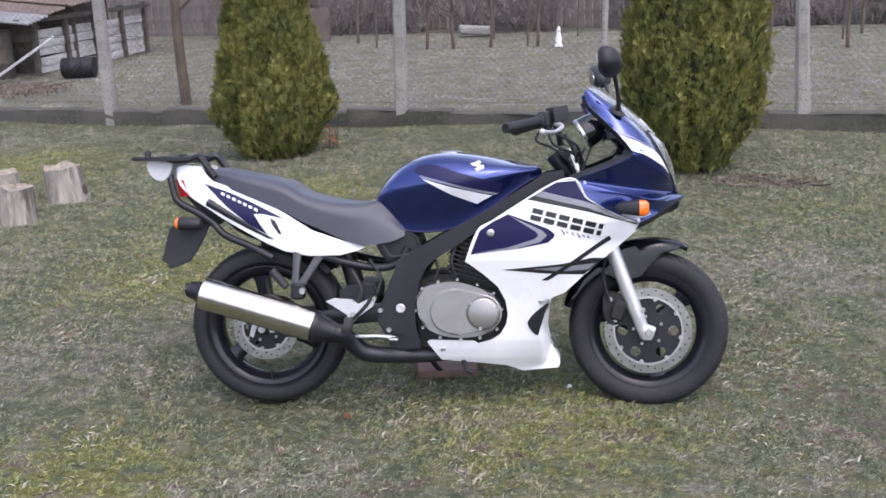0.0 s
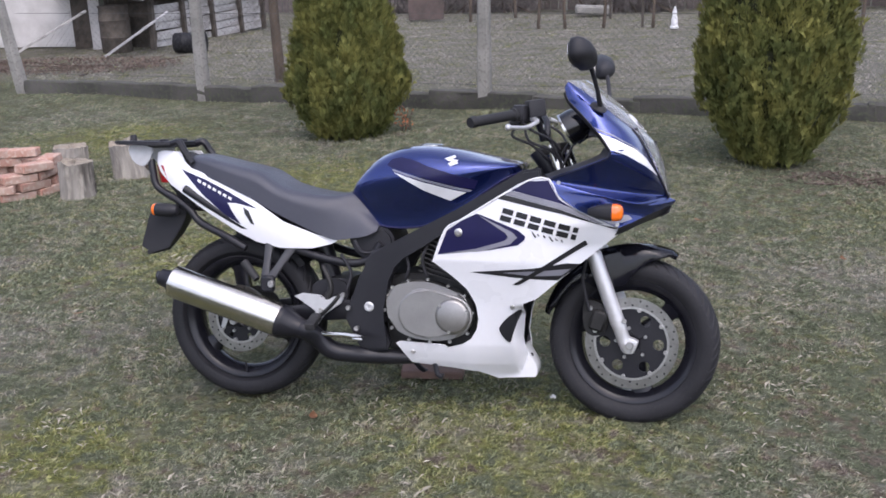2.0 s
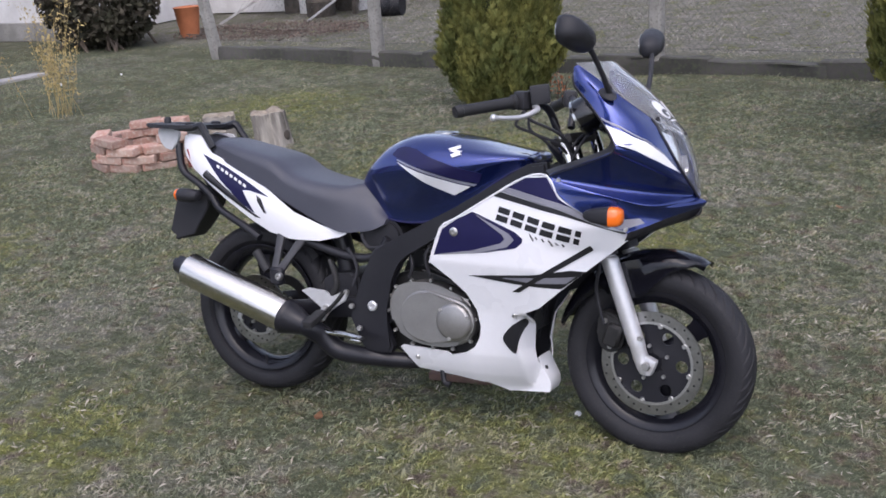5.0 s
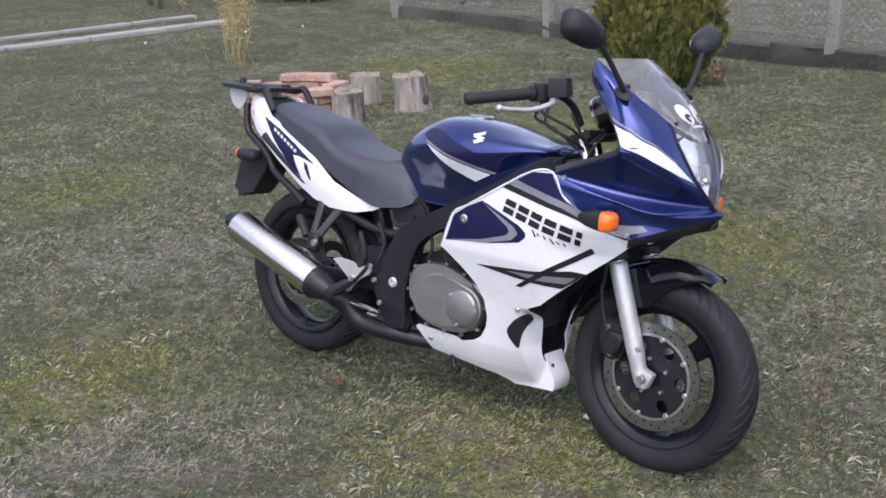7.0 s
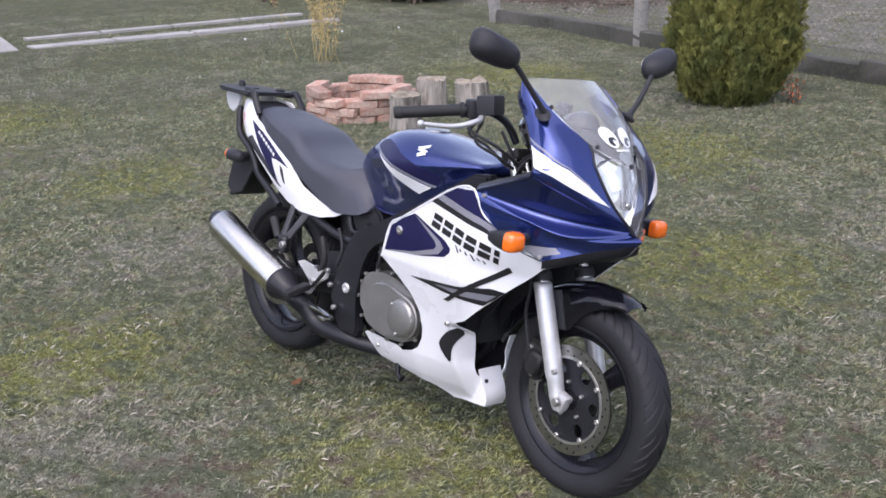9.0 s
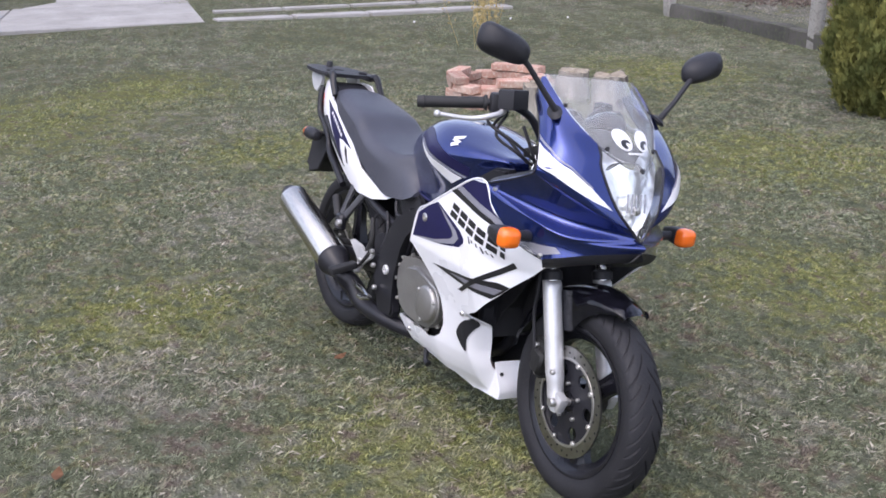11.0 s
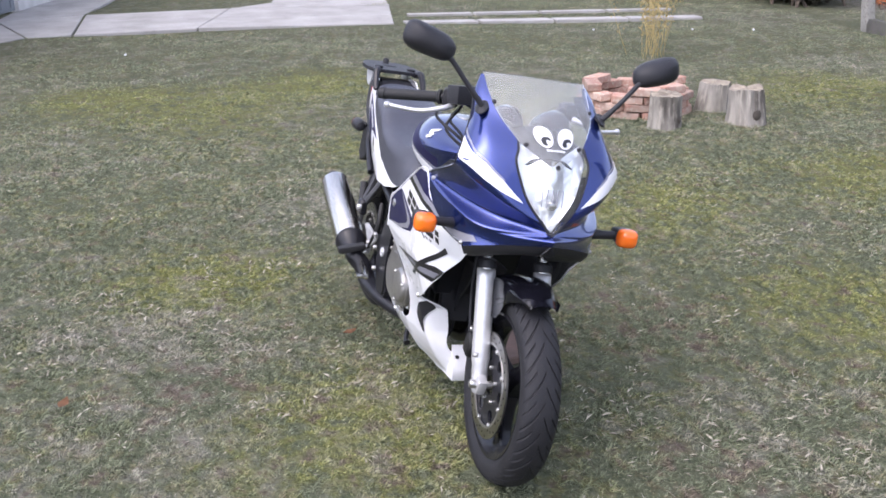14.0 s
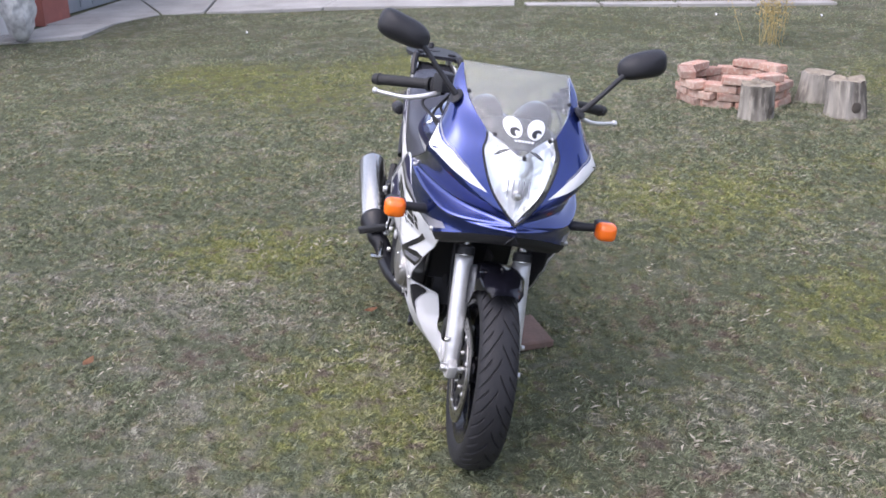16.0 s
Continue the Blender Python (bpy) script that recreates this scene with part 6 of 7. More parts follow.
for side in (1, -1):
    def tdec(name, xz, material, off=0.0012, label=""):
        return part(name, bent(xz, 0.02, on_tank, off, 0.001, side), material, tank, label, 50)
    tdec("white_flash", [(-0.108, 0.850), (-0.011, 0.823), (0.107, 0.795), (0.145, 0.788), (0.091, 0.759), (0.008, 0.790)], white_decal, label="white flash decal")
    tdec("grey_stripe", [(-0.112, 0.860), (-0.011, 0.835), (0.107, 0.806), (0.166, 0.796), (0.155, 0.790), (0.107, 0.799), (-0.011, 0.828), (-0.110, 0.854)], grey_decal)
    tdec("navy_stripe", [(-0.136, 0.872), (-0.118, 0.892), (-0.085, 0.899), (-0.04, 0.893), (0.02, 0.872), (0.10, 0.850), (0.185, 0.829), (0.172, 0.800), (0.107, 0.809), (-0.011, 0.839), (-0.112, 0.863)], navy_paint)
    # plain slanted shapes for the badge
    tdec("badge", [(0.070, 0.898), (0.098, 0.909), (0.107, 0.902), (0.095, 0.896), (0.118, 0.893), (0.110, 0.886)], white_decal, 0.002)
    tdec("badge", [(0.078, 0.892), (0.098, 0.888), (0.086, 0.882), (0.094, 0.874), (0.122, 0.884), (0.090, 0.896)], white_decal, 0.0026)
bm = bmesh.new()
tube(bm, [Vector((-0.285, s * 0.06, 0.733)) if k == 0 else Vector((x, s * (wb + 0.004), zb + 0.002)) for s in (-1,) for k, (x, zt, zb, wt, wm, wb) in enumerate(stations)], 0.004, 6, 3)
part("tank_seam", bm, navy_paint, tank)
bm = bmesh.new()
lathe(bm, [(0.0, 0.0), (0.042, 0.0), (0.042, 0.005), (0.036, 0.009), (0.0, 0.010)], 28, Matrix.Translation((-0.01, 0, 0.936)) @ pose(0, 0, 0, 90, 0, 0))
part("filler_cap", bm, steel, tank, "chrome filler cap")

# ---- seat ----
seat_st = [(-0.912, 0.872, 0.050, 0.860, 0.060), (-0.885, 0.890, 0.078, 0.848, 0.088), (-0.83, 0.888, 0.098, 0.822, 0.108), (-0.76, 0.873, 0.112, 0.795, 0.122), (-0.66, 0.853, 0.122, 0.755, 0.134), (-0.605, 0.836, 0.126, 0.732, 0.138),
           (-0.545, 0.800, 0.130, 0.700, 0.143), (-0.48, 0.780, 0.134, 0.672, 0.146), (-0.40, 0.766, 0.130, 0.636, 0.142), (-0.33, 0.762, 0.116, 0.610, 0.132), (-0.27, 0.770, 0.092, 0.615, 0.126), (-0.215, 0.735, 0.082, 0.625, 0.128), (-0.172, 0.680, 0.075, 0.645, 0.120)]
rows = []
for x, zt, wt, zb, wb in seat_st:
    h = zt - zb
    rows.append([(x, 0, zt + 0.002), (x, -wt * 0.5, zt), (x, -wt * 0.88, zt - 0.008), (x, -wt * 1.06, zt - 0.24 * h - 0.006), (x, -(wt * 0.45 + wb * 0.58), zt - 0.55 * h), (x, -wb, zb)])
seat_sheet = Sheet(rows)
bm = bmesh.new()
ringset = []
for j in range(48):
    half = [seat_sheet.at(i / 18, j / 47) for i in range(19)]
    ringset.append(half + [flip(p, -1) for p in half[-1:0:-1]])
loft(bm, ringset)
seat = part("seat", bm, seat_vinyl, bike, "stepped charcoal vinyl dual seat", 60)

# ---- tail ----
def tail_y(x, z):
    y = float(np.interp(x, [-1.05, -1.02, -0.96, -0.86, -0.70, -0.50, -0.40, -0.30], [-0.055, -0.078, -0.100, -0.118, -0.138, -0.150, -0.140, -0.105]))
    mid = float(np.interp(x, [-1.03, -0.9, -0.7, -0.5, -0.32], [0.86, 0.79, 0.715, 0.640, 0.600]))
    return y + 1.6 * (z - mid) ** 2 + 0.10 * max(z - mid, 0)


def on_tail(x, z):
    e = 0.012
    n = Vector((-(tail_y(x + e, z) - tail_y(x - e, z)) / (2 * e), 1, -(tail_y(x, z + e) - tail_y(x, z - e)) / (2 * e))).normalized()
    return Vector((x, tail_y(x, z), z)), -n


tail_out = [(-1.030, 0.895), (-1.000, 0.905), (-0.929, 0.900), (-0.905, 0.866), (-0.880, 0.845), (-0.800, 0.818), (-0.712, 0.784), (-0.609, 0.730), (-0.507, 0.668), (-0.400, 0.630), (-0.318, 0.604), (-0.340, 0.592), (-0.406, 0.576), (-0.520, 0.574), (-0.613, 0.590), (-0.675, 0.617), (-0.820, 0.694), (-0.965, 0.784), (-1.012, 0.826), (-1.028, 0.86)]
for side in (1, -1):
    tp = part("tail_panel", bent(tail_out, 0.025, on_tail, 0.0, 0.005, side), white_plastic, bike, "white tail side panel", 40)
    def tl(name, outline, material, off=0.0012, label=""):
        return part(name, bent(outline, 0.025, on_tail, off, 0.001, side), material, tp, label, 40)
    tl("blue_patch", [(-0.915, 0.838), (-0.812, 0.803), (-0.72, 0.764), (-0.607, 0.708), (-0.690, 0.726), (-0.722, 0.726), (-0.700, 0.690), (-0.672, 0.650), (-0.735, 0.684), (-0.825, 0.752)], navy_paint, label="blue arrow decal")
    tl("dark_slit", [(-0.660, 0.712), (-0.640, 0.700), (-0.618, 0.652), (-0.630, 0.655), (-0.655, 0.690)], black_decal)
    for k in range(7):
        x = -0.845 + 0.021 * k
        z = 0.806 - 0.0095 * k
        tl("script_bar", [(x, z), (x + 0.013, z - 0.006), (x + 0.011, z - 0.015), (x - 0.002, z - 0.009)], white_decal, 0.0022)
bm = bmesh.new()
rows = [[(-1.000, -0.088, 0.850), (-1.045, -0.05, 0.853), (-1.052, 0, 0.853), (-1.045, 0.05, 0.853), (-1.000, 0.088, 0.850)], [(-0.975, -0.092, 0.790), (-1.030, -0.05, 0.785), (-1.036, 0, 0.785), (-1.030, 0.05, 0.785), (-0.975, 0.092, 0.790)]]
part("tail_lamp", sheet_mesh(Sheet(rows), 12, 4, 1, 0.01), red_lens, bike, "red tail lamp")
bm = plate(rounded([(-1.02, 0.89), (-0.9, 0.88), (-0.66, 0.77), (-0.5, 0.67), (-0.4, 0.60), (-0.55, 0.585), (-0.68, 0.63), (-0.85, 0.72), (-0.99, 0.80)], 3), -0.075, 0.075, 0.01)
part("tail_inner", bm, black_plastic, bike)
bm = plate([(-1.075, 0.690), (-0.885, 0.69), (-0.86, 0.72), (-0.95, 0.775), (-1.0, 0.78), (-0.93, 0.70), (-1.01, 0.700)], -0.045, 0.045, 0.004)
part("mudguard_stay", bm, black_plastic, bike)
rows = [[(-0.955, y, 0.70), (-1.01, y, 0.60), (-1.075, y, 0.528)] for y in (-0.078, -0.03, 0.03, 0.078)]
part("plate_holder", sheet_mesh(Sheet(rows), 8, 6, 1, 0.012), black_plastic, bike, "black plastic rear mudflap")
bm = plate([(-1.095, 0.552), (-1.062, 0.668), (-1.030, 0.692), (-0.905, 0.700), (-0.925, 0.640), (-0.985, 0.548), (-1.055, 0.525)], -0.080, -0.068, 0.003)
part("mudflap_side", bm, black_plastic, bike)

# luggage rack
bm = plate(rounded([(-1.20, -0.075), (-1.205, 0.0), (-1.20, 0.075), (-1.12, 0.112), (-1.0, 0.118), (-0.95, 0.09), (-0.955, 0), (-0.95, -0.09), (-1.0, -0.118), (-1.12, -0.112)], 3), 0.922, 0.936, 0.004)
for v in bm.verts:
    v.co = Vector((v.co.x, v.co.z, v.co.y))
rack = part("luggage_rack", bm, black_plastic, bike, "black luggage rack plate")
for x, y, r, h in ((-1.165, 0.0, 0.013, 0.024), (-1.0, -0.07, 0.018, 0.012), (-1.0, 0.07, 0.018, 0.012), (-1.09, 0.0, 0.03, 0.006)):
    bm = bmesh.new()
    lathe(bm, [(0.0, 0.0), (r, 0.0), (r, h * 0.7), (r * 0.7, h), (0.0, h)], 16, Matrix.Translation((x, y, 0.934)) @ pose(0, 0, 0, 90, 0, 0))
    part("rack_knob", bm, black_plastic, rack)
for side in (-1, 1):
    bm = bmesh.new()
    tube(bm, [(-1.06, 0.075 * side, 0.925), (-0.97, 0.088 * side, 0.926), (-0.93, 0.094 * side, 0.935), (-0.905, 0.10 * side, 0.905), (-0.872, 0.102 * side, 0.862)], [0.012, 0.014, 0.014, 0.013, 0.011], 8)
    part("rack_arm", bm, black_metal, rack)
    bm = bmesh.new()
    tube(bm, [(-1.055, 0.066 * side, 0.868), (-1.047, 0.074 * side, 0.835), (-1.025, 0.080 * side, 0.772), (-0.945, 0.088 * side, 0.728), (-0.885, 0.098 * side, 0.690), (-0.840, 0.108 * side, 0.648), (-0.739, 0.122 * side, 0.606), (-0.656, 0.130 * side, 0.566)], 0.0135, 10)
    part("rack_tube", bm, black_metal, rack, "bent black rack tube")
    bm = plate(rounded([(-1.135, 0.918), (-1.045, 0.918), (-1.052, 0.872), (-1.07, 0.850), (-1.09, 0.846), (-1.125, 0.868)], 3), 0.070 * side, 0.084 * side, 0.003)
    part("rack_bracket", bm, bracket_pale, rack, "pale grey bracket plate")

# ---- frame ----
stay_paint = mat("worn_grey_black_paint", (0.055, 0.055, 0.060), (0.040, 0.040, 0.045), 9, 0.5)
beam = [(0.335, 0.866), (0.205, 0.785), (0.105, 0.725), (0.005, 0.672), (-0.117, 0.606), (-0.180, 0.575), (-0.200, 0.545), (-0.215, 0.482), (-0.262, 0.391), (-0.270, 0.340), (-0.225, 0.255), (-0.205, 0.232), (-0.120, 0.240), (-0.112, 0.262), (-0.138, 0.330), (-0.142, 0.380), (-0.124, 0.482), (-0.100, 0.535), (-0.070, 0.566), (0.004, 0.602), (0.105, 0.671), (0.165, 0.711), (0.283, 0.779), (0.40, 0.846), (0.395, 0.875)]
for side in (-1, 1):
    bm = plate(beam, 0.128 * side, 0.168 * side, 0.008, 2)
    fr = part("frame_beam", bm, black_metal, bike, "black steel perimeter frame beam")
    bolt(fr, -0.184, 0.168 * side, 0.388, 0.017, 0.008, (0, side, 0), "pivot_cap", alu_fork)
    bm = bmesh.new()
    tube(bm, [(-0.16, 0.11 * side, 0.60), (-0.21, 0.112 * side, 0.54), (-0.30, 0.115 * side, 0.53), (-0.45, 0.118 * side, 0.565), (-0.66, 0.12 * side, 0.64), (-0.9, 0.11 * side, 0.77)], 0.015, 10)
    part("subframe_tube", bm, black_metal, fr)
    for pts in (((-0.565, 0.59), (-0.568, 0.46)), ((-0.478, 0.58), (-0.556, 0.455))):
        p, q = Vector((pts[0][0], 0, pts[0][1])), Vector((pts[1][0], 0, pts[1][1]))
        d = (q - p).normalized()
        w = Vector((-d.z, 0, d.x)) * 0.0135
        bm = bmesh.new()
        rings = []
        for c, y, k in ((p, 0.128, 1.15), (p.lerp(q, 0.5), 0.148, 0.9), (q, 0.168, 1.1)):
            rings.append([Vector((0, (y + o) * side, 0)) + c + w * k * sx for sx, o in ((-1, -0.006), (1, -0.006), (1, 0.004), (0.7, 0.007), (-0.7, 0.007), (-1, 0.004))])
        loft(bm, rings)
        part("peg_stay", bm, stay_paint, fr, "grey-black passenger peg stay")
    bm = bmesh.new()
    tube(bm, [(-0.655, 0.150 * side, 0.520), (-0.600, 0.162 * side, 0.462)], [0.016, 0.014], 10, 1)
    part("passenger_peg", bm, grip_rubber, fr, "folded rubber passenger peg")
bolt(bike, -0.535, -0.185, 0.452, 0.013, 0.012, name="hanger_bolt")
bm = bmesh.new()
box(bm, (0.05, 0.03, 0.06), pose(-0.555, -0.17, 0.45), 0.008)
part("hanger", bm, black_metal, bike)
bm = bmesh.new()
tube(bm, [(0.43, 0, 0.84), (0.36, 0, 0.93)], 0.032, 14, 1)
part("steering_head", bm, black_metal, bike)
bm = plate([(0.37, 0.86), (0.42, 0.84), (0.30, 0.75), (0.10, 0.64), (0.0, 0.60), (-0.10, 0.60), (0.1, 0.73), (0.25, 0.82)], -0.12, 0.12, 0.01)
part("airbox", bm, black_plastic, bike, "black airbox under the tank")

# ---- engine ----
bm = plate(rounded([(-0.20, 0.30), (-0.20, 0.44), (-0.08, 0.50), (0.12, 0.49), (0.20, 0.42), (0.21, 0.32), (0.15, 0.24), (-0.10, 0.22)], 3), -0.10, 0.12, 0.015)
eng = part("engine", bm, alu_dark, bike, "dirty parallel-twin engine")
bm = plate(rounded([(-0.120, 0.451), (-0.070, 0.480), (0.009, 0.490), (0.088, 0.471), (0.146, 0.441), (0.175, 0.378), (0.145, 0.316), (0.066, 0.290), (-0.033, 0.295), (-0.102, 0.331), (-0.125, 0.391)], 4), -0.193, -0.14, 0.008, 3)
cov = part("clutch_cover", bm, alu_cast, eng, "grey cast clutch cover")
cov.matrix_local = Matrix.Translation((0, 0.036, -0.008))
hull = [(0.005 + 0.086 * math.cos(radians(a)), 0.384 + 0.083 * math.sin(radians(a))) for a in range(75, 286, 14)] + [(0.112 + 0.066 * math.cos(radians(a)), 0.381 + 0.066 * math.sin(radians(a))) for a in range(-75, 76, 15)]
bm = plate(hull, -0.216, -0.185, 0.008, 3)
part("raised_dome", bm, alu_cast, cov, "", 50)
bm = bmesh.new()
lathe(bm, [(0.0, -0.228), (0.048, -0.228), (0.055, -0.225), (0.059, -0.218), (0.060, -0.18), (0.0, -0.18)], 40, Matrix.Translation((0.112, 0, 0.381)))
part("round_cover", bm, alu_cast, cov)
for x, z in ((-0.108, 0.468), (-0.05, 0.494), (0.02, 0.502), (0.092, 0.483), (0.15, 0.452), (0.180, 0.392), (0.162, 0.318), (0.10, 0.285), (0.03, 0.280), (-0.045, 0.285), (-0.108, 0.322), (-0.135, 0.385), (-0.128, 0.436)):
    bolt(cov, x * 0.985, -0.190, 0.385 + (z - 0.385) * 0.965, 0.006, 0.007, name="cover_bolt")
for a in (140, 20, 260):
    bolt(cov, 0.112 + 0.054 * math.cos(radians(a)), -0.226, 0.381 + 0.054 * math.sin(radians(a)), 0.006, 0.004, name="cover_bolt")
for k in range(9):
    z = 0.495 + 0.016 * k
    bm = plate(oval(0.085 + 0.10 * (z - 0.5), z, 0.105, 0.0025, 16, -0.25, 0.4), -0.155, 0.155, 0)
    part("cooling_fin", bm, alu_dark, eng)
bm = plate([(0.0, 0.50), (0.17, 0.45), (0.21, 0.60), (0.05, 0.66)], -0.135, 0.135, 0.01)
part("cylinder", bm, alu_dark, eng)
bm = bmesh.new()
box(bm, (0.05, 0.26, 0.20), pose(0.31, 0, 0.52, 0, 15, 0), 0.01)
part("oil_cooler", bm, black_metal, eng, "dark oil cooler behind the front wheel")
for side in (-1, 1):
    bm = bmesh.new()
    tube(bm, [(0.20, 0.075 * side, 0.56), (0.28, 0.07 * side, 0.52), (0.295, 0.06 * side, 0.42), (0.26, 0.045 * side, 0.28), (0.14, 0.045 * side, 0.215), (0.0, 0.05 * side, 0.20)], 0.020, 12)
    part("header_pipe", bm, black_metal, eng, "black exhaust header")
for k, pts in enumerate(([(-0.07, -0.14, 0.58), (-0.05, -0.15, 0.53), (-0.06, -0.15, 0.49)], [(0.02, -0.14, 0.62), (0.0, -0.155, 0.56), (0.015, -0.15, 0.50)], [(-0.30, -0.13, 0.56), (-0.26, -0.14, 0.50), (-0.27, -0.15, 0.44)], [(-0.25, -0.13, 0.61), (-0.22, -0.135, 0.57), (-0.16, -0.13, 0.58)])):
    bm = bmesh.new()
    tube(bm, pts, 0.006, 8)
    part("hose", bm, black_plastic, eng)
bm = plate(rounded([(-0.28, 0.63), (-0.17, 0.66), (-0.12, 0.62), (-0.14, 0.56), (-0.24, 0.55)], 3), -0.10, 0.10, 0.01)
part("battery_box", bm, black_plastic, bike)

# ---- exhaust ----
def can(p, q, prof, n=36, squash=1.0):
    """A turned body along the line from p to q; prof: (share of the length, radius)."""
    p, q = Vector(p), Vector(q)
    d = (q - p).normalized()
    s = d.cross(Vector((0, 0, 1))).normalized()
    u = s.cross(d)
    bm = bmesh.new()
    rings = [[p.lerp(q, f) + (s * math.cos(a) * squash + u * math.sin(a)) * r for a in (2 * math.pi * k / n for k in range(n))] for f, r in prof]
    return loft(bm, rings)


MT, MF = (-0.896, -0.210, 0.447), (-0.486, -0.214, 0.328)
muf = part("muffler", can(MT, MF, [(0.0, 0.050), (0.006, 0.0575), (0.02, 0.058), (0.985, 0.058), (0.995, 0.0565), (1.0, 0.050)], 48), muffler_steel, bike, "brushed steel muffler")
d = (Vector(MF) - Vector(MT)).normalized()
part("end_cap", can(Vector(MT) - d * 0.052, Vector(MT) + d * 0.012, [(0.0, 0.026), (0.02, 0.030), (0.45, 0.033), (0.8, 0.047), (1.0, 0.0565)]), black_metal, muf, "black end cone")
part("front_cone", can(Vector(MF) - d * 0.006, Vector(MF) + d * 0.085, [(0.0, 0.0592), (0.16, 0.0592), (0.22, 0.055), (0.8, 0.036), (1.0, 0.033)]), black_metal, muf, "black inlet cone")
bm = bmesh.new()
lathe(bm, [(0.0, 0.0), (0.020, 0.0), (0.020, 0.01), (0.0, 0.01)], 16, Matrix.Translation(Vector(MT) - d * 0.0525) @ pose(0, 0, 0, 0, 0, 90))
part("outlet", bm, black_gloss, muf)
bm = bmesh.new()
tube(bm, [Vector(MF) + d * 0.075, Vector(MF) + d * 0.10, (-0.36, -0.185, 0.268), (-0.31, -0.170, 0.226), (-0.20, -0.150, 0.214), (-0.10, -0.110, 0.206), (-0.02, -0.07, 0.205)], [0.034, 0.034, 0.034, 0.032, 0.029, 0.026, 0.024], 18)
part("exhaust_pipe", bm, black_metal, muf, "matt black exhaust pipe")

# ---- pegs, pedal, swingarm ----
bm = plate([(-0.455, 0.412), (-0.425, 0.424), (-0.358, 0.420), (-0.335, 0.400), (-0.290, 0.428), (-0.272, 0.420), (-0.283, 0.395), (-0.345, 0.355), (-0.366, 0.318), (-0.385, 0.322), (-0.372, 0.365)], -0.178, -0.168, 0.003)
hp = part("heel_plate", bm, alu_fork, bike, "bare alloy peg hanger")
for x, z in ((-0.275, 0.425), (-0.255, 0.382), (-0.378, 0.322), (-0.37, 0.345), (-0.355, 0.368), (-0.225, 0.312)):
    bolt(hp, x, -0.180, z, 0.009, 0.008)
bm = bmesh.new()
box(bm, (0.034, 0.105, 0.024), pose(-0.362, -0.238, 0.338, 12, 0, 6), 0.007, 2)
for k in range(7):
    box(bm, (0.032, 0.006, 0.004), pose(-0.362, -0.205 - 0.012 * k, 0.3445 - 0.0024 * k + 0.005, 12, 0, 6))
part("footpeg", bm, grip_rubber, hp, "black rubber footpeg")
bm = bmesh.new()
tube(bm, [(-0.385, -0.185, 0.325), (-0.372, -0.192, 0.302), (-0.335, -0.198, 0.290), (-0.26, -0.205, 0.292), (-0.195, -0.215, 0.287)], [0.008, 0.009, 0.010, 0.010, 0.011], 10)
box(bm, (0.035, 0.045, 0.012), pose(-0.20, -0.228, 0.288), 0.004, 2)
part("brake_pedal", bm, steel, hp, "polished brake pedal")
bm = bmesh.new()
tube(bm, [(-0.36, -0.175, 0.345), (-0.31, -0.18, 0.395), (-0.285, -0.178, 0.43)], 0.007, 8)
tube(bm, [(-0.345, -0.16, 0.40), (-0.325, -0.16, 0.45), (-0.36, -0.15, 0.52)], [0.013, 0.011, 0.007], 8)
part("brake_cylinder", bm, alu_dark, hp)
for side in (-1, 1):
    bm = bmesh.new()
    rings = []
    for x, z, h, w in ((-0.16, 0.372, 0.034, 0.02), (-0.30, 0.362, 0.034, 0.018), (-0.55, 0.330, 0.027, 0.016), (-0.70, 0.309, 0.026, 0.014), (-0.755, 0.302, 0.022, 0.013)):
        rings.append([(x, (0.108 + 0.012 * (x < -0.4)) * side + a * w, z + b * h) for a, b in ((-1, -0.7), (-0.7, -1), (0.7, -1), (1, -0.7), (1, 0.7), (0.7, 1), (-0.7, 1), (-1, 0.7))])
    loft(bm, rings)
    part("swingarm", bm, black_metal, bike, "black box-section swingarm")
bm = plate([(-0.735, 0.335), (-0.67, 0.335), (-0.655, 0.292), (-0.672, 0.290), (-0.68, 0.315), (-0.722, 0.315), (-0.735, 0.272), (-0.75, 0.28)], -0.142, -0.134, 0.002)
part("axle_plate", bm, alu_fork, bike)
bm = plate(rounded([(-0.65, 0.36), (-0.58, 0.345), (-0.57, 0.30), (-0.60, 0.27), (-0.655, 0.29)], 3), -0.125, -0.07, 0.008)
part("rear_caliper", bm, alu_dark, bike)
bm = bmesh.new()
rings = []
for k in range(14):
    a = radians(40 + 52 * k / 13)
    r = 0.335
    rings.append([(REAR[0] + (r + dr) * math.cos(a), y, REAR[1] + (r + dr) * math.sin(a)) for dr, y in ((-0.03, -0.085), (-0.008, -0.078), (0.0, -0.04), (0.0, 0.04), (-0.008, 0.078), (-0.03, 0.085))])
loft(bm, rings, closed=False)
bmesh.ops.solidify(bm, geom=bm.faces[:], thickness=0.003)
part("rear_mudguard", bm, black_plastic, bike)
bm = bmesh.new()
tube(bm, [(-0.36, 0, 0.40), (-0.42, 0, 0.60)], 0.035, 12, 1)
part("shock", bm, black_metal, bike)
bm = plate(rounded([(-0.42, 0.44), (-0.33, 0.47), (-0.28, 0.45), (-0.31, 0.33), (-0.39, 0.35)], 3), -0.10, 0.10, 0.01)
part("inner_guard", bm, black_plastic, bike)
bm = bmesh.new()
lathe(bm, [(0.06, 0.082), (0.095, 0.082), (0.095, 0.088), (0.06, 0.088)], 40, Matrix.Translation((REAR[0], 0, REAR[1])), True)
part("sprocket", bm, alu_dark, bike)
bm = bmesh.new()
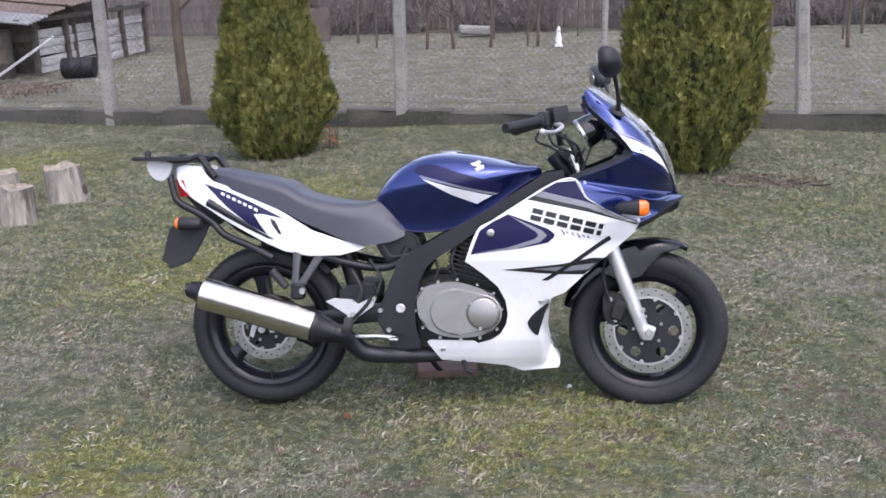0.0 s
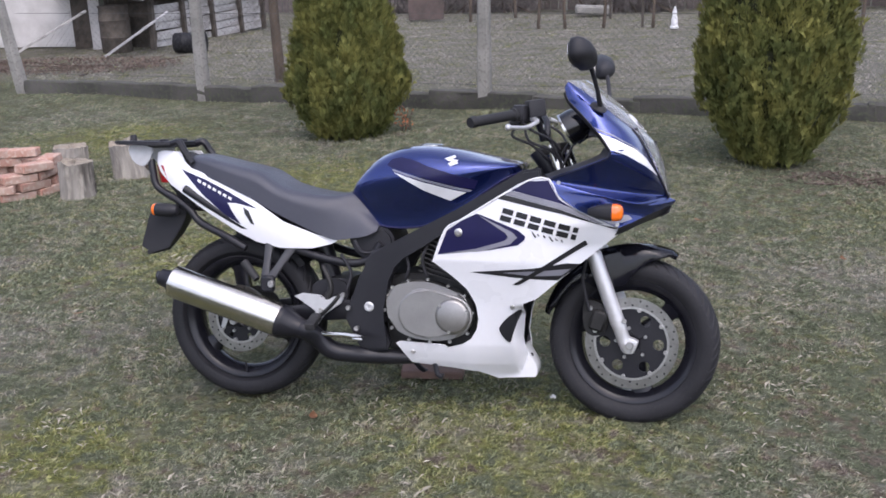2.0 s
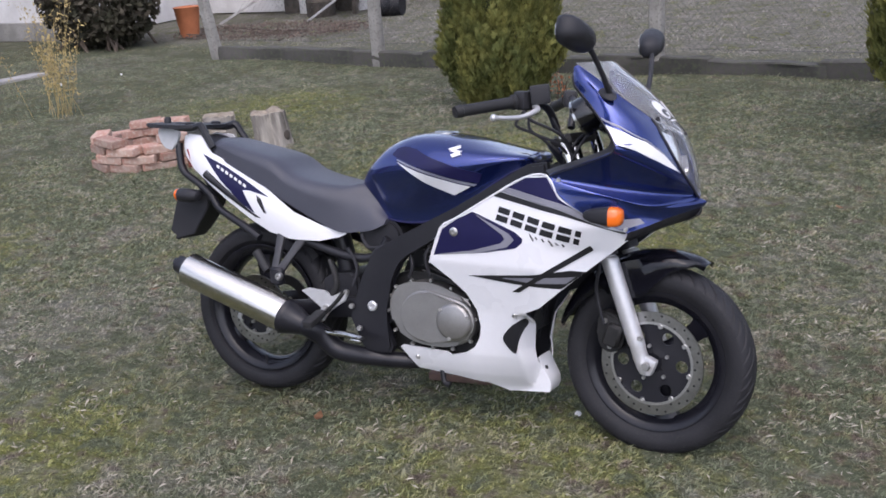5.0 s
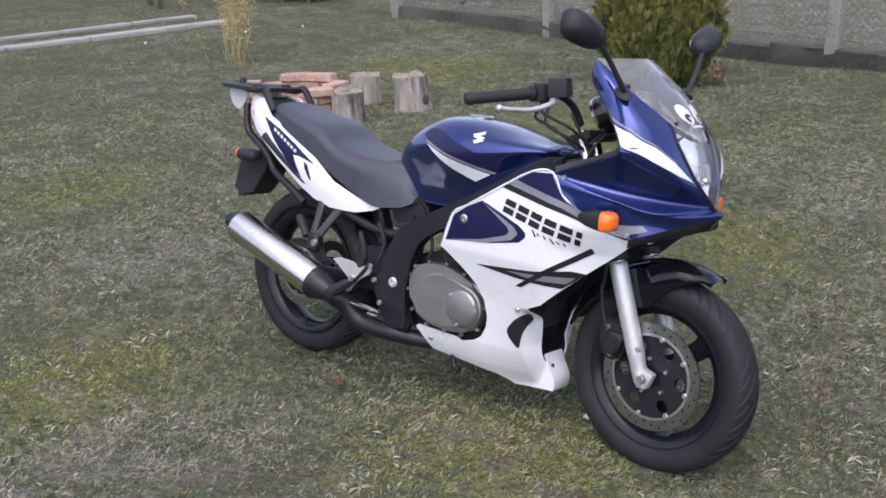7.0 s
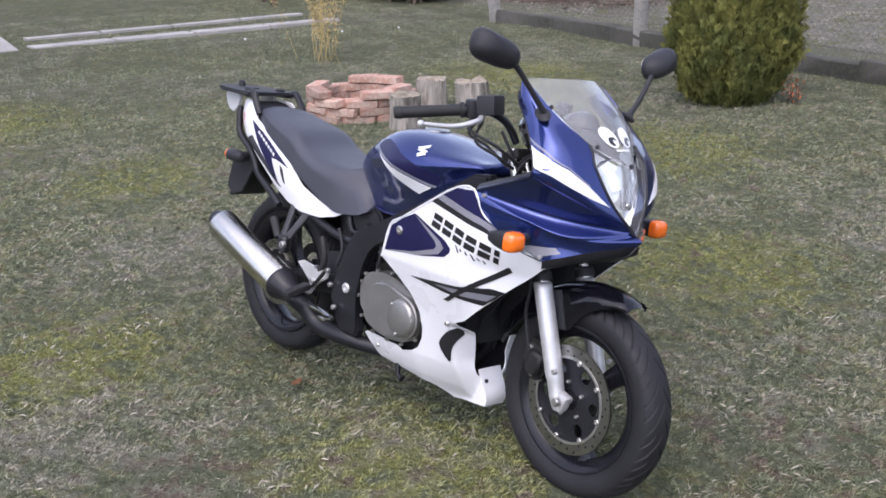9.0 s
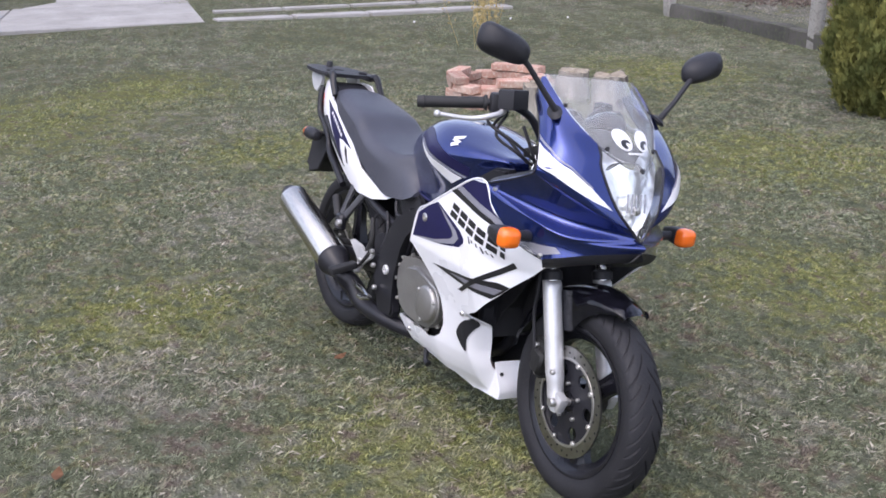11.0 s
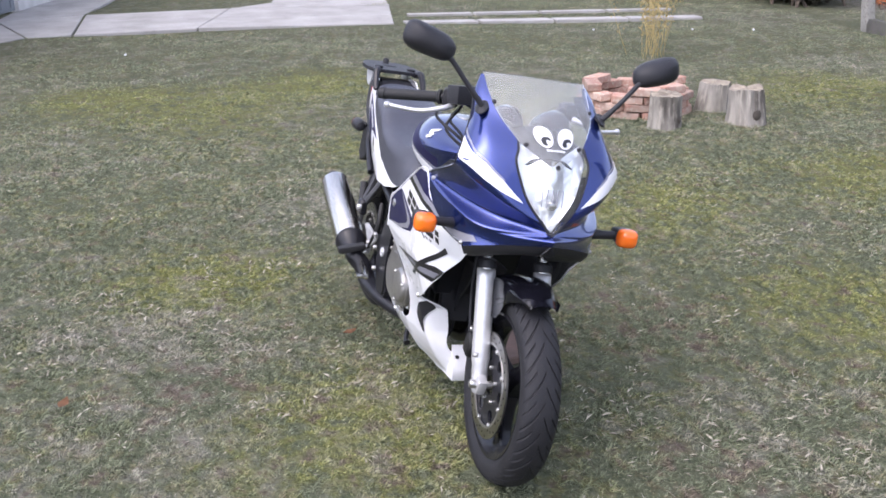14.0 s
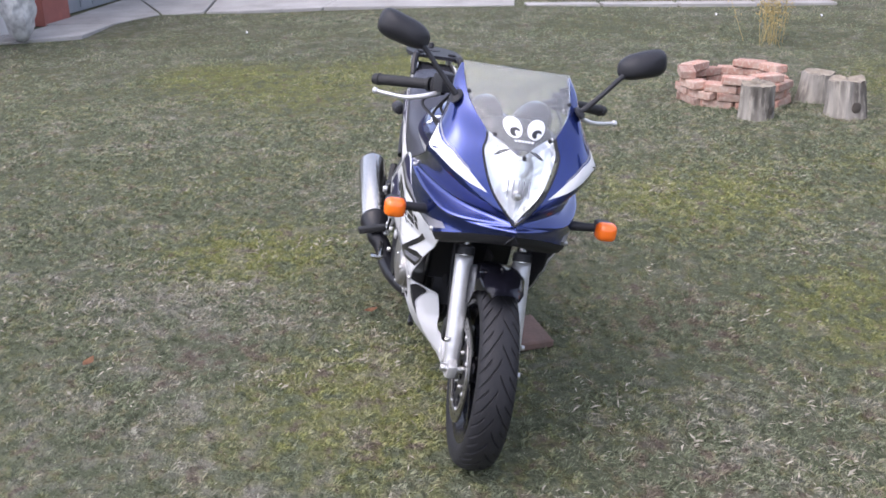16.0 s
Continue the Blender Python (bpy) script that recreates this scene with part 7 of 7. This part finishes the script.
tube(bm, [(-0.14, 0.115, 0.20), (-0.10, 0.20, 0.10), (-0.06, 0.252, 0.062)], 0.010, 8, 4)
box(bm, (0.09, 0.05, 0.008), pose(-0.05, 0.258, 0.056, -11, 0, 0), 0.003)
part("side_stand", bm, black_metal, bike, "black side stand, let down")
bm = bmesh.new()
tube(bm, [(0.035, -0.10, 0.19), (0.045, -0.105, 0.155), (0.065, -0.105, 0.145)], [0.010, 0.008, 0.012], 8)
part("stand_spring_hook", bm, black_metal, bike)

# ---- bars and controls ----
for side in (-1, 1):
    inner, outer = Vector((0.315, 0.215 * side, 1.046)), Vector((0.204, 0.375 * side, 1.018))
    bm = bmesh.new()
    tube(bm, [(0.385, 0.06 * side, 0.965), (0.375, 0.10 * side, 1.02), (0.352, 0.155 * side, 1.048), inner, outer], 0.0115, 10)
    hb_ = part("handlebar", bm, black_metal, bike, "black handlebar")
    dirn = (outer - inner).normalized()
    bm = bmesh.new()
    tube(bm, [inner, inner.lerp(outer, 0.04), inner.lerp(outer, 0.06), outer - dirn * 0.022, outer - dirn * 0.02, outer], [0.022, 0.022, 0.0165, 0.0165, 0.019, 0.016], 16, 1)
    part("grip", bm, grip_rubber, hb_, "black rubber grip")
    bm = bmesh.new()
    q = inner - dirn * 0.03
    box(bm, (0.045, 0.05, 0.055), Matrix.Translation(q) @ pose(0, 0, 0, 0, 0, 20 * side), 0.012, 2)
    part("switch_box", bm, black_plastic, hb_)
    bm = bmesh.new()
    tip = outer + Vector((0.120, 0.004 * side, -0.012))
    lev = [inner + Vector((0.055, -0.02 * side, -0.012)), inner + Vector((0.075, 0.02 * side, -0.022)), (inner + tip) / 2 + Vector((0.045, 0, -0.020)), tip]
    tube(bm, lev, [0.010, 0.008, 0.0065, 0.006], 10, 5, True, 1.0)
    bmesh.ops.create_icosphere(bm, subdivisions=2, radius=0.010, matrix=Matrix.Translation(lev[-1]))
    part("lever", bm, alu_fork, hb_, "bare alloy lever")
bm = bmesh.new()
box(bm, (0.055, 0.075, 0.055), Matrix.Translation((0.375, -0.172, 1.068)) @ pose(0, 0, 0, 0, -8, 20), 0.006, 2)
part("brake_reservoir", bm, black_plastic, bike, "square black brake fluid reservoir")
for k, pts in enumerate(([(0.33, -0.19, 1.03), (0.37, -0.24, 1.0), (0.44, -0.19, 0.96), (0.46, -0.10, 0.90)], [(0.34, -0.16, 1.02), (0.36, -0.20, 0.965), (0.43, -0.17, 0.93), (0.44, -0.08, 0.88)], [(0.34, 0.18, 1.03), (0.42, 0.18, 0.98), (0.46, 0.08, 0.90)], [(0.47, -0.07, 0.95), (0.455, -0.11, 0.92), (0.43, -0.10, 0.86)], [(0.49, -0.09, 0.95), (0.475, -0.13, 0.91), (0.45, -0.12, 0.85)], [(0.33, -0.15, 1.03), (0.30, -0.17, 0.98), (0.36, -0.15, 0.95), (0.42, -0.12, 0.90)])):
    bm = bmesh.new()
    tube(bm, pts, 0.0045, 8)
    part("cable", bm, black_plastic, bike)
bm = bmesh.new()
tube(bm, [(0.415, -0.10, 0.95), (0.45, -0.10, 0.86)], 0.020, 14, 1)
part("stanchion_clamp", bm, steel, bike, "chromed fork top")
bm = plate(rounded([(0.62, 0.70), (0.66, 0.72), (0.69, 0.76), (0.640, 0.895), (0.605, 0.925), (0.572, 0.905), (0.565, 0.84), (0.58, 0.76)], 3), -0.085, 0.085, 0.02)
part("headlamp_bracket", bm, black_plastic, bike, "black inner structure of the nose")
for y in (-0.045, 0.045):
    bm = bmesh.new()
    tube(bm, [(0.60, y, 0.76), (0.585, y, 0.66)], 0.008, 8, 1)
    part("bracket_rod", bm, steel, bike)
